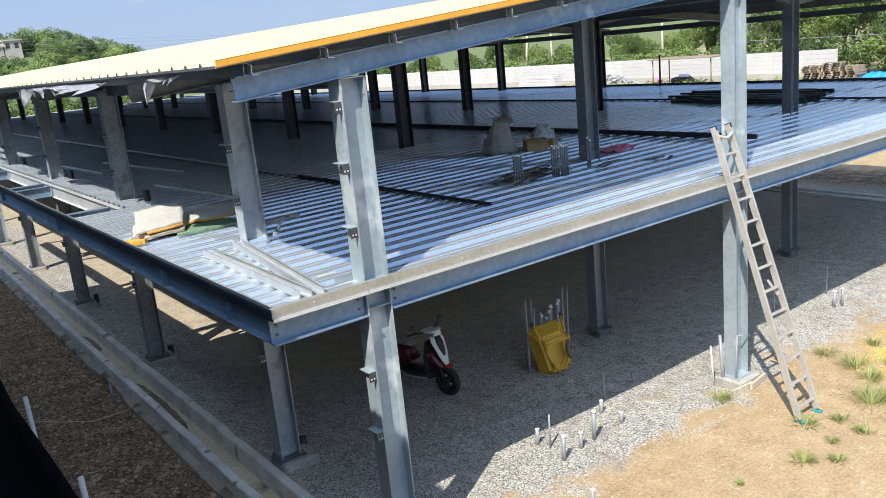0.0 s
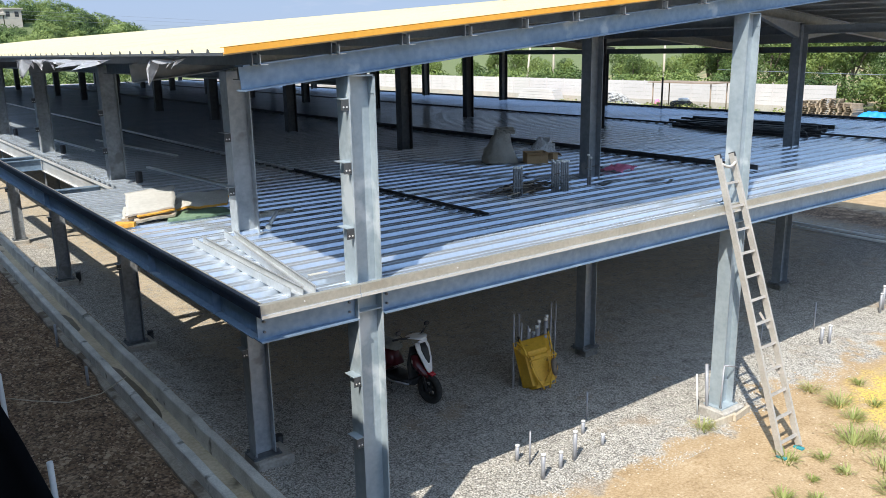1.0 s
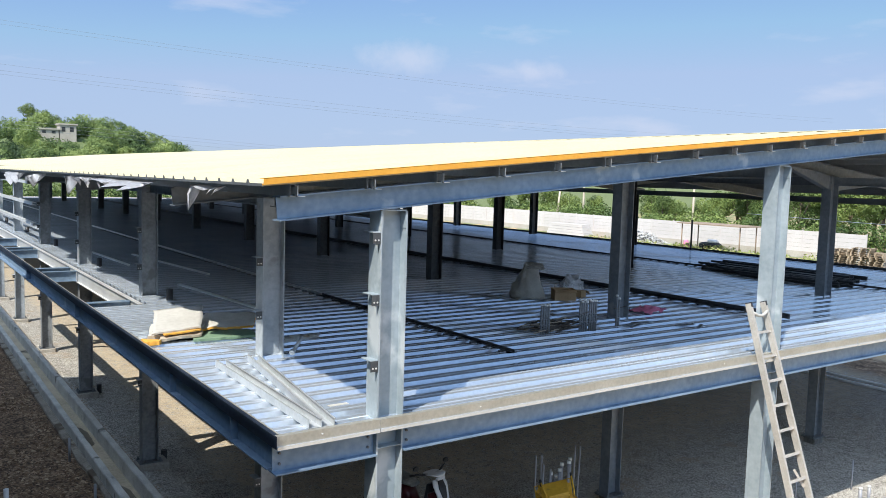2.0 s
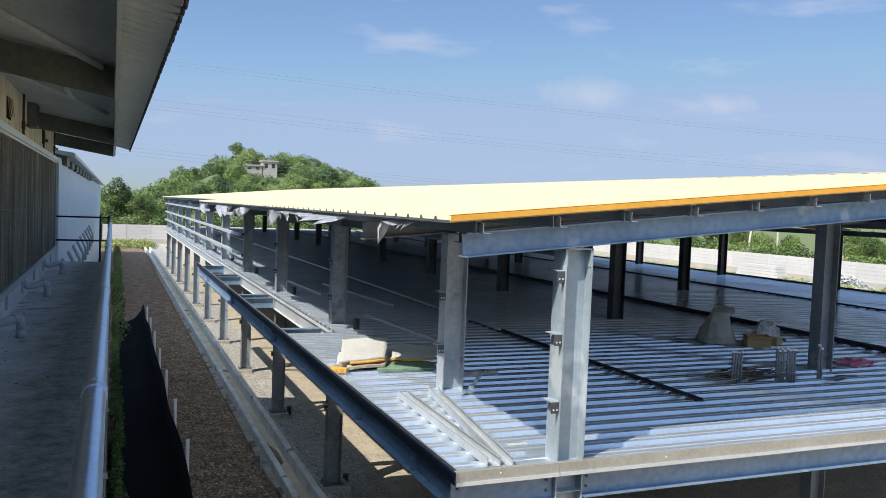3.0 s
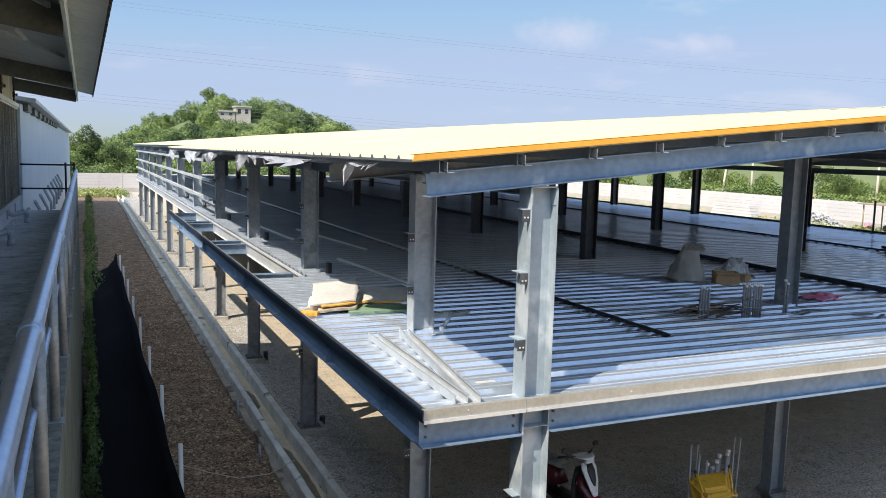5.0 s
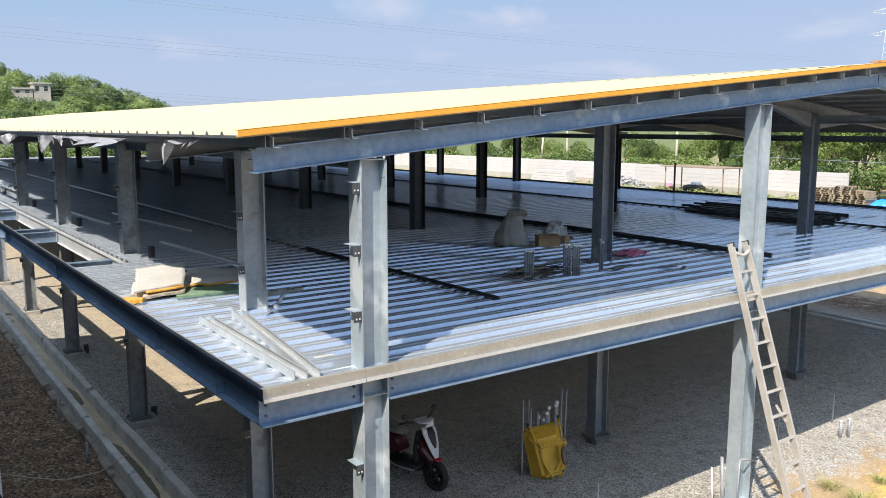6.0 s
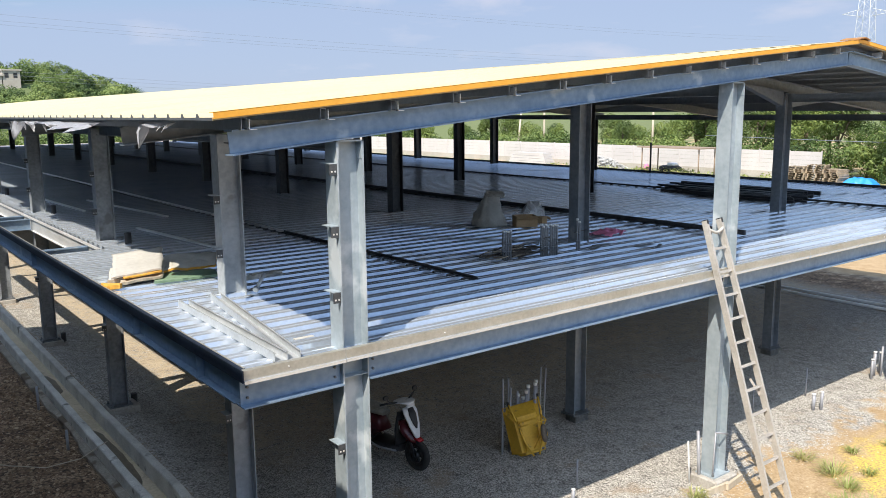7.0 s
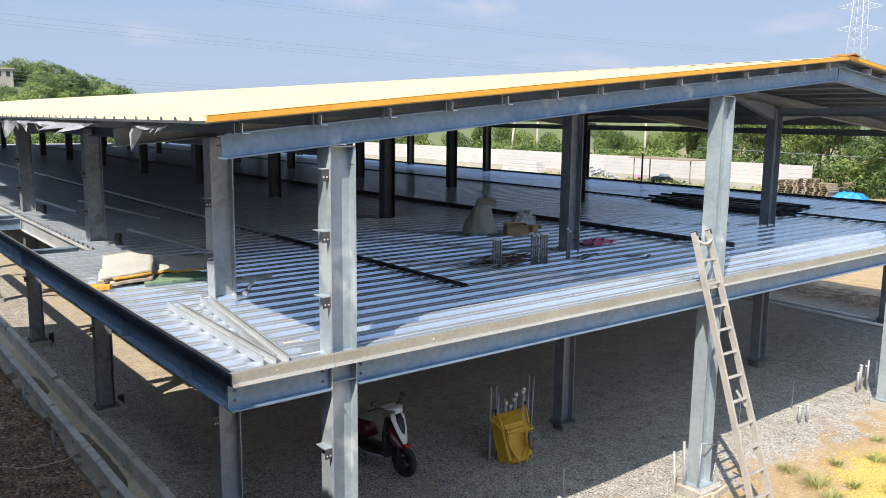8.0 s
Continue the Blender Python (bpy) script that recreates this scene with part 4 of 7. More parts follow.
def pad_material():
    """Wet-stained corrugated paper: vertical streaks broken by fine speckle, browner in places."""
    m = bpy.data.materials.new("pad_paper")
    m.use_nodes = True
    n, l = m.node_tree.nodes, m.node_tree.links
    b = n["Principled BSDF"]
    geo = n.new("ShaderNodeNewGeometry")

    def tex(s, stretch, d=5):
        mp = n.new("ShaderNodeMapping")
        mp.inputs["Scale"].default_value = stretch
        l.new(geo.outputs["Position"], mp.inputs["Vector"])
        t = n.new("ShaderNodeTexNoise")
        t.inputs["Scale"].default_value, t.inputs["Detail"].default_value, t.inputs["Roughness"].default_value = s, d, 0.65
        l.new(mp.outputs["Vector"], t.inputs["Vector"])
        return t.outputs["Fac"]

    def weigh(a, k, c):
        t = n.new("ShaderNodeMath")
        t.operation = "MULTIPLY_ADD"
        l.new(a, t.inputs[0])
        t.inputs[1].default_value = k
        if isinstance(c, float):
            t.inputs[2].default_value = c
        else:
            l.new(c, t.inputs[2])
        return t.outputs[0]
    streak, speck, broad = tex(9, (1, 1, 0.05)), tex(55, (1, 1, 0.8), 4), tex(1.3, (1, 1, 0.5))
    v = weigh(streak, 0.42, weigh(speck, 0.62, weigh(broad, 0.2, -0.12)))
    r = n.new("ShaderNodeValToRGB")
    r.color_ramp.elements.new(0.5)
    for e, (p, c) in zip(r.color_ramp.elements, ((0.40, (0.022, 0.024, 0.016)), (0.53, (0.14, 0.135, 0.098)), (0.66, (0.62, 0.59, 0.48)))):
        e.position, e.color = p, (*c, 1)
    l.new(v, r.inputs["Fac"])
    br = n.new("ShaderNodeMapRange")
    br.inputs["From Min"].default_value, br.inputs["From Max"].default_value, br.inputs["To Max"].default_value = 0.5, 0.7, 0.6
    l.new(tex(0.9, (1, 1, 0.6)), br.inputs["Value"])
    mx = n.new("ShaderNodeMix")
    mx.data_type, mx.blend_type = "RGBA", "MULTIPLY"
    mx.inputs["B"].default_value = (1.0, 0.72, 0.48, 1)
    l.new(br.outputs["Result"], mx.inputs["Factor"])
    l.new(r.outputs["Color"], mx.inputs["A"])
    l.new(mx.outputs["Result"], b.inputs["Base Color"])
    b.inputs["Roughness"].default_value = 0.95
    bp = n.new("ShaderNodeBump")
    bp.inputs["Strength"].default_value, bp.inputs["Distance"].default_value = 0.8, 0.02
    l.new(v, bp.inputs["Height"])
    l.new(bp.outputs["Normal"], b.inputs["Normal"])
    MATS["pad_paper"] = m


pad_material()
material("pale_grey_paint", (0.70, 0.77, 0.82), (0.82, 0.88, 0.92), 0.5, 0, 2, 20, 0.05)
material("cream_cladding", (0.56, 0.53, 0.41), (0.92, 0.89, 0.76), 0.6, 0, 1.3, 7, 0.08, 40, stretch=(3, 3, 0.25), spots=(0.26, 0.21, 0.14), spot_scale=1.4, spot_at=0.64)
material("dark_green_steel", (0.07, 0.082, 0.075), (0.13, 0.15, 0.137), 0.5, 0.1, 2, 20, 0.05)
material("soffit_grey", (0.42, 0.47, 0.47), (0.62, 0.67, 0.67), 0.6, 0, 0.9, 18, 0.1, 40)
material("pale_blue_cladding", (0.50, 0.66, 0.80), (0.62, 0.76, 0.88), 0.5, 0, 0.8, 12)


def walk_material():
    m = MATS["walkway_concrete"]
    n, l = m.node_tree.nodes, m.node_tree.links
    b = n["Principled BSDF"]
    src = b.inputs["Base Color"].links[0].from_socket
    geo = n.new("ShaderNodeNewGeometry")
    sep = n.new("ShaderNodeSeparateXYZ")
    l.new(geo.outputs["Position"], sep.inputs[0])
    t = n.new("ShaderNodeTexNoise")
    t.inputs["Scale"].default_value, t.inputs["Detail"].default_value, t.inputs["Roughness"].default_value = 2.6, 12, 0.68
    l.new(geo.outputs["Position"], t.inputs["Vector"])
    add = n.new("ShaderNodeMath")
    add.operation = "MULTIPLY_ADD"
    add.inputs[1].default_value = 0.7
    l.new(t.outputs["Fac"], add.inputs[0])
    l.new(sep.outputs["X"], add.inputs[2])
    mr = n.new("ShaderNodeMapRange")
    mr.inputs["From Min"].default_value, mr.inputs["From Max"].default_value = -0.62, -0.02
    mr.inputs["To Max"].default_value = 0.93
    l.new(add.outputs[0], mr.inputs["Value"])
    mx = n.new("ShaderNodeMix")
    mx.data_type = "RGBA"
    l.new(mr.outputs["Result"], mx.inputs["Factor"])
    l.new(src, mx.inputs["A"])
    t2 = n.new("ShaderNodeTexNoise")
    t2.inputs["Scale"].default_value, t2.inputs["Detail"].default_value, t2.inputs["Roughness"].default_value = 12.0, 12, 0.72
    l.new(geo.outputs["Position"], t2.inputs["Vector"])
    r2 = n.new("ShaderNodeValToRGB")
    r2.color_ramp.elements[0].position, r2.color_ramp.elements[1].position = 0.35, 0.7
    r2.color_ramp.elements[0].color, r2.color_ramp.elements[1].color = (0.05, 0.056, 0.04, 1), (0.26, 0.275, 0.22, 1)
    l.new(t2.outputs["Fac"], r2.inputs["Fac"])
    l.new(r2.outputs["Color"], mx.inputs["B"])
    l.new(mx.outputs["Result"], b.inputs["Base Color"])


walk_material()
neighbour()


def railing():
    r = thing("walkway_railing", (-0.005, 0, WALK_Z), "galvanised pipe railing along the concrete walkway", "railing")
    r.matrix_basis = KM @ r.matrix_basis
    bm = BM()
    tube(bm, [(0.0, -9 + 2 * i, 1.0 + 0.004 * math.sin(i)) for i in range(17)], 0.041, 14)
    part("top_rail", bm, MATS["rail_zinc"], r)
    bm = BM()
    tube(bm, ((-0.03, -9, 0.58), (-0.03, 23, 0.58)), 0.022, 10)
    part("mid_rail", bm, MATS["rail_zinc"], r)
    for i in range(19):
        y = -7.68 + 1.66 * i
        bm = BM()
        tube(bm, ((0.012 * math.sin(2.3 * i), y, 0.0), (0, y, 0.97)), 0.03, 12)
        part("post", bm, MATS["post_zinc"], r)
        bm = BM()
        box(bm, -0.05, 0.05, y - 0.05, y + 0.05, 0.0, 0.008)
        part("foot_plate", bm, MATS["post_zinc"], r)
    for y in (1.1, 3.55, 7.0, 12.6):
        bm = BM()
        tube(bm, ((0, y - 0.06, 1.0), (0, y + 0.06, 1.0)), 0.047, 14)
        part("sleeve", bm, MATS["rail_zinc"], r)


material("post_zinc", (0.26, 0.29, 0.30), (0.42, 0.45, 0.46), 0.55, 0.55, 6, 45, 0.1, 60, 0.1)
material("rail_zinc", (0.42, 0.53, 0.70), (0.60, 0.72, 0.90), 0.33, 0.85, 3, 30, 0.05, 60, 0.1)
railing()


def drain_elbow(y):
    d = thing("drain_elbow", (WALL_X + 0.02, y, WALK_Z), "grey plastic drain pipe elbow standing on the walkway", "pipe", "walkway drain pipes")
    d.matrix_basis = KM @ d.matrix_basis
    bm = BM()
    pts = [(-0.03, -0.13, 0.30), (0.0, -0.12, 0.25), (0.03, -0.10, 0.21), (0.07, -0.06, 0.19), (0.12, -0.01, 0.195), (0.27, 0.10, 0.235), (0.305, 0.125, 0.235), (0.325, 0.14, 0.215), (0.33, 0.145, 0.18), (0.33, 0.145, 0.0)]
    tube(bm, pts, 0.05, 14)
    part("pipe", bm, MATS["grey_plastic"], d)
    bm = BM()
    tube(bm, ((0.33, 0.145, 0.0), (0.33, 0.145, 0.10)), 0.058, 14)
    part("foot_socket", bm, MATS["grey_plastic"], d)
    bm = BM()
    tube(bm, ((0.255, 0.09, 0.231), (0.275, 0.105, 0.236)), 0.057, 14)
    part("socket", bm, MATS["grey_plastic"], d)


for yy in (2.4, 6.65, 10.9, 15.1, 19.3):
    drain_elbow(yy)


# ---------------------------------------------------------------- more materials
material("white_pvc", (0.62, 0.63, 0.62), (0.75, 0.75, 0.73), 0.45, 0, 4, 40)
material("conduit_dark", (0.15, 0.16, 0.17), (0.25, 0.26, 0.27), 0.45, 0.1, 4, 40)
material("pallet_wood", (0.22, 0.165, 0.11), (0.42, 0.33, 0.23), 0.8, 0, 3, 30, 0.1)
material("grey_conduit", (0.27, 0.275, 0.30), (0.37, 0.375, 0.40), 0.45, 0.1, 4, 40)
material("yellow_paint", (0.62, 0.36, 0.03), (0.78, 0.48, 0.05), 0.5, 0, 4, 30, 0.05, 40, spots=(0.40, 0.24, 0.05), spot_scale=7, spot_at=0.62)
material("red_paint", (0.32, 0.012, 0.02), (0.42, 0.02, 0.03), 0.25, 0, 4, 30)
material("white_paint", (0.70, 0.70, 0.70), (0.80, 0.80, 0.79), 0.3, 0, 4, 30)
material("black_plastic", (0.018, 0.018, 0.02), (0.04, 0.04, 0.042), 0.5, 0, 4, 30)
material("rubber", (0.02, 0.02, 0.02), (0.045, 0.043, 0.04), 0.85, 0, 6, 40, 0.1)
material("seat_vinyl", (0.17, 0.165, 0.145), (0.30, 0.29, 0.255), 0.45, 0, 4, 30, 0.05)
material("wood_pole", (0.45, 0.38, 0.28), (0.60, 0.52, 0.40), 0.75, 0, 5, 40, 0.2, 60, stretch=(3, 3, 0.4))
material("aluminium", (0.40, 0.37, 0.325), (0.54, 0.505, 0.455), 0.5, 0.25, 4, 40, 0.08)
material("teal_rubber", (0.03, 0.19, 0.22), (0.05, 0.28, 0.31), 0.7, 0, 6, 40)
material("sack_weave", (0.44, 0.43, 0.39), (0.60, 0.585, 0.53), 0.9, 0, 5, 60, 0.4, 60)
material("cardboard", (0.48, 0.32, 0.16), (0.60, 0.42, 0.24), 0.85, 0, 4, 40, 0.1)
material("plastic_bag", (0.60, 0.62, 0.64), (0.75, 0.76, 0.78), 0.35, 0, 6, 40, 0.3, 30)
material("pink_cloth", (0.60, 0.16, 0.28), (0.75, 0.26, 0.40), 0.9, 0, 6, 40, 0.4, 40)
material("white_sheet", (0.44, 0.425, 0.39), (0.54, 0.525, 0.485), 0.7, 0, 2, 20, 0.1)
material("panel_beige", (0.34, 0.29, 0.22), (0.50, 0.44, 0.35), 0.8, 0, 3, 20, 0.1)
material("green_board", (0.13, 0.22, 0.14), (0.21, 0.31, 0.21), 0.6, 0, 2, 20, 0.05)
material("new_zinc", (0.50, 0.52, 0.53), (0.64, 0.66, 0.67), 0.4, 0.5, 3, 30, 0.03)
material("foam_orange", (0.62, 0.30, 0.04), (0.76, 0.42, 0.08), 0.9, 0, 8, 40, 0.3, 50)
material("black_net", (0.004, 0.004, 0.005), (0.010, 0.010, 0.012), 0.9, 0, 8, 80, 0.3, 120)
MATS["black_net"].node_tree.nodes["Principled BSDF"].inputs["Specular IOR Level"].default_value = 0.08
material("rod_tan", (0.30, 0.25, 0.18), (0.48, 0.42, 0.33), 0.7, 0.1, 8, 50)
material("rebar_steel", (0.06, 0.05, 0.045), (0.13, 0.11, 0.09), 0.7, 0.3, 8, 50)
material("tarp_blue", (0.02, 0.20, 0.62), (0.04, 0.30, 0.78), 0.4, 0, 3, 20, 0.3, 8)
material("bark", (0.10, 0.075, 0.05), (0.20, 0.155, 0.11), 0.95, 0, 4, 30, 0.5, 30)


def leaf_material(name, c1, c2, c3, patch=0.22, gain=2.2):
    m = bpy.data.materials.new(name)
    m.use_nodes = True
    n, l = m.node_tree.nodes, m.node_tree.links
    b = n["Principled BSDF"]
    geo = n.new("ShaderNodeNewGeometry")
    t = n.new("ShaderNodeTexNoise")
    t.inputs["Scale"].default_value, t.inputs["Detail"].default_value = patch, 4
    l.new(geo.outputs["Position"], t.inputs["Vector"])
    add = n.new("ShaderNodeMath")
    add.operation = "MULTIPLY_ADD"
    add.inputs[1].default_value = 0.35
    l.new(geo.outputs["Random Per Island"], add.inputs[0])
    mul = n.new("ShaderNodeMath")
    mul.operation = "MULTIPLY_ADD"
    mul.inputs[1].default_value = gain
    mul.inputs[2].default_value = 0.35 - gain / 2
    l.new(t.outputs["Fac"], mul.inputs[0])
    l.new(mul.outputs[0], add.inputs[2])
    r = n.new("ShaderNodeValToRGB")
    r.color_ramp.elements.new(0.5)
    for e, (p, c) in zip(r.color_ramp.elements, ((0.1, c1), (0.5, c2), (0.95, c3))):
        e.position, e.color = p, (*c, 1)
    l.new(add.outputs[0], r.inputs["Fac"])
    l.new(r.outputs["Color"], b.inputs["Base Color"])
    b.inputs["Roughness"].default_value = 0.6
    b.inputs["Subsurface Weight"].default_value = 0.0
    tr = n.new("ShaderNodeBsdfTranslucent")
    l.new(r.outputs["Color"], tr.inputs["Color"])
    mix = n.new("ShaderNodeMixShader")
    mix.inputs["Fac"].default_value = 0.3
    l.new(b.outputs[0], mix.inputs[1])
    l.new(tr.outputs[0], mix.inputs[2])
    l.new(mix.outputs[0], n["Material Output"].inputs["Surface"])
    MATS[name] = m
    return m


leaf_material("leaf_far", (0.035, 0.06, 0.016), (0.12, 0.175, 0.038), (0.25, 0.31, 0.075))
leaf_material("leaf_hill", (0.03, 0.06, 0.018), (0.115, 0.175, 0.045), (0.27, 0.335, 0.10), 0.13, 3.4)
leaf_material("leaf_near", (0.035, 0.065, 0.016), (0.11, 0.17, 0.04), (0.28, 0.34, 0.09))
leaf_material("grass_blade", (0.17, 0.22, 0.055), (0.30, 0.34, 0.10), (0.52, 0.48, 0.22))


# ---------------------------------------------------------------- fine ground cover
def scatter(name, spots, mat, label, category, seed, flat=0.7):
    """Small uneven stones at (x, y, z, size), as one joined stuff mesh."""
    rng = np.random.default_rng(seed)
    p = np.array(spots)
    n, k = len(p), 5
    size = p[:, 3:4]
    ang = rng.uniform(0, 6.28, (n, 1)) + np.arange(k) * 6.28 / k
    q = size * rng.uniform(0.7, 1.15, (n, k))
    v = np.empty((n, k + 1, 3))
    v[:, :k, 0], v[:, :k, 1] = p[:, 0:1] + q * np.cos(ang), p[:, 1:2] + q * np.sin(ang)
    v[:, :k, 2] = p[:, 2:3] + size * rng.uniform(-0.2, 0.25, (n, k))
    v[:, k, :2] = p[:, :2] + size * rng.uniform(-0.35, 0.35, (n, 2))
    v[:, k, 2] = p[:, 2] + size[:, 0] * flat * rng.uniform(0.6, 1.2, n)
    o = (np.arange(n) * (k + 1))[:, None, None]
    f = np.array([(i, (i + 1) % k, k) for i in range(k)])[None] + o
    me = bpy.data.meshes.new(name)
    me.from_pydata(v.reshape(-1, 3).tolist(), [], f.reshape(-1, 3).tolist())
    me.materials.append(mat)
    return tagged(new(name, me), label, category, kind="stuff")


def stone_material(name, c1, c2, c3):
    m = bpy.data.materials.new(name)
    m.use_nodes = True
    n, l = m.node_tree.nodes, m.node_tree.links
    geo = n.new("ShaderNodeNewGeometry")
    r = n.new("ShaderNodeValToRGB")
    r.color_ramp.elements.new(0.5)
    for e, (p, c) in zip(r.color_ramp.elements, ((0.0, c1), (0.55, c2), (1.0, c3))):
        e.position, e.color = p, (*c, 1)
    l.new(geo.outputs["Random Per Island"], r.inputs["Fac"])
    l.new(r.outputs["Color"], n["Principled BSDF"].inputs["Base Color"])
    n["Principled BSDF"].inputs["Roughness"].default_value = 0.9
    return m


def ground_cover():
    rnd = random.Random(5)
    st = []
    for _ in range(120000):
        x = rnd.uniform(3.62, 16)
        y = 5.7 + (rnd.random() ** 1.3) * 9
        edge = 6.0 + 0.9 * noise.noise((x * 0.8, 3, 1)) + rnd.uniform(-0.25, 0.25)
        if y < edge and rnd.random() < 0.95:
            continue
        if x > 4.6 and y > 10.2 and rnd.random() < 0.75:
            continue
        st.append((x, y, ground_height(x, y), rnd.uniform(0.007, 0.018) * (0.75 if y < 7.6 else 1)))
    for _ in range(9000):
        x, y = rnd.uniform(3.6, 4.6), rnd.uniform(10, 24)
        st.append((x, y, ground_height(x, y), rnd.uniform(0.012, 0.026)))
    scatter("gravel", st, stone_material("gravel_stone", (0.31, 0.295, 0.265), (0.46, 0.437, 0.39), (0.62, 0.585, 0.53)), "loose grey crushed-stone gravel under the shed", "gravel", 6, 0.5)
    st = []
    for _ in range(42000):
        x, y = rnd.uniform(0.9, 2.80), 3.5 + (rnd.random() ** 1.3) * 34
        st.append((x, y, ground_height(x, y), rnd.uniform(0.012, 0.055) * (0.3 + 0.7 * rnd.random() ** 3)))
    scatter("soil_clods", st, stone_material("soil_clod", (0.10, 0.06, 0.034), (0.25, 0.16, 0.092), (0.52, 0.39, 0.26)), "dark crumbly soil clods beside the drain", "soil", 7)
    st = []
    for _ in range(1800):
        x, y = rnd.uniform(5, 15), rnd.uniform(2.5, 6.4)
        st.append((x, y, ground_height(x, y), rnd.uniform(0.006, 0.02)))
    scatter("loose_stones", st, stone_material("sand_stone", (0.30, 0.21, 0.12), (0.45, 0.34, 0.21), (0.62, 0.54, 0.42)), "small loose stones on sandy ground", "stones", 8)


ground_cover()


def grass_tufts():
    rnd = random.Random(11)
    verts, faces = [], []
    tufts = [(9.98, 4.59, 0.26), (10.35, 4.45, 0.24), (11.2, 5.85, 0.17), (11.0, 5.3, 0.22), (9.25, 4.3, 0.12), (8.4, 4.2, 0.10), (9.7, 4.05, 0.22), (10.1, 3.75, 0.24),
             (8.95, 4.9, 0.16), (8.88, 6.1, 0.15), (9.35, 4.65, 0.13), (10.7, 4.95, 0.16), (10.6, 3.9, 0.2), (11.6, 4.5, 0.2), (8.1, 4.45, 0.13), (8.75, 4.45, 0.08), (7.2, 4.7, 0.06),
             (11.4, 5.0, 0.13), (12.0, 5.5, 0.12), (12.6, 5.2, 0.16), (13.5, 5.6, 0.12), (9.2, 3.7, 0.2), (10.9, 4.3, 0.15), (9.55, 3.4, 0.22), (12.2, 3.9, 0.2), (14.5, 5.4, 0.15)]
    for tx, ty, size in tufts:
        size *= 1.2
        for _ in range(int(26 + size * 260)):
            a, r = rnd.gauss(tx * 7, 1.6), rnd.random() * size * 0.6
            x, y = tx + r * math.cos(a), ty + r * math.sin(a)
            h = size * rnd.uniform(0.15, 0.8)
            ln = rnd.uniform(0.3, 1.15) * size
            b = a + rnd.uniform(-0.6, 0.6)
            dx, dy = math.cos(b) * ln, math.sin(b) * ln
            w = rnd.uniform(0.003, 0.006)
            px, py = -dy / ln * w, dx / ln * w
            z = ground_height(x, y)
            o = len(verts)
            verts += [(x - px, y - py, z), (x + px, y + py, z), (x + dx * 0.5 + px, y + dy * 0.5 + py, z + h * 0.9), (x + dx * 0.5 - px, y + dy * 0.5 - py, z + h * 0.9),
                      (x + dx, y + dy, z + h * rnd.uniform(0.7, 1.0))]
            faces += [(o, o + 1, o + 2, o + 3), (o + 3, o + 2, o + 4)]
    me = bpy.data.meshes.new("grass_tufts")
    me.from_pydata(verts, [], faces)
    me.materials.append(MATS["grass_blade"])
    tagged(new("grass_tufts", me), "sparse green grass tufts on sandy ground", "grass", kind="stuff")


grass_tufts()


# ---------------------------------------------------------------- side girts of the far bays
def side_girts():
    ys = [y for y in ROW_Y if y > 24]
    for z in (3.60, 4.16, 4.74):
        for a, b in zip(ys, ys[1:]):
            g = BM()
            extrude_profile(g, [(3.49, z - 0.04), (3.59, z - 0.04), (3.59, z - 0.03), (3.50, z - 0.03), (3.50, z + 0.03), (3.59, z + 0.03), (3.59, z + 0.04), (3.49, z + 0.04)], "y", a + 0.005, b - 0.005)
            solid("girt", g, galv_bright, "pale galvanised side girt between outer columns", "girt", "side girts")


side_girts()


# ---------------------------------------------------------------- torn foil at the eaves
def torn_foil(y0, y1, tips, seed, lean=0.06):
    """A ragged strip under the eave from y0 to y1; tips: (place along it 0-1, drop, half width)."""
    bm = BM()
    ex, ez = (2.545, 5.058) if y0 < SHORT_Y - 0.5 else (SHORT_X + 0.075, roof_z(SHORT_X) - 0.072)
    n = max(10, int((y1 - y0) / 0.03))
    cols = []
    for i in range(n + 1):
        t = i / n
        y = y0 + (y1 - y0) * t
        d = 0.02
        for c, drop, hw in tips:
            d = max(d, drop * max(0.0, 1 - abs(t - c) * (y1 - y0) / hw) ** 0.8)
        col = []
        for k in range(4):
            f = k / 3
            bulge = 0.05 * math.sin(f * 3.0 + seed) * (d > 0.06)
            col.append(bm.verts.new((ex - lean * f * (1 + 0.5 * math.sin(y * 9 + seed)) + bulge, y + 0.05 * f * math.sin(seed * 2.1 + y * 3), ez - d * f)))
        cols.append(col)
    for a, b in zip(cols, cols[1:]):
        for k in range(3):
            bm.faces.new((a[k], b[k], b[k + 1], a[k + 1])).smooth = True
    bmesh.ops.solidify(bm, geom=list(bm.faces), thickness=0.003)
    solid("foil_scrap", bm, foil, "torn silver-white insulation foil hanging from the eave", "insulation", "torn foil scraps")


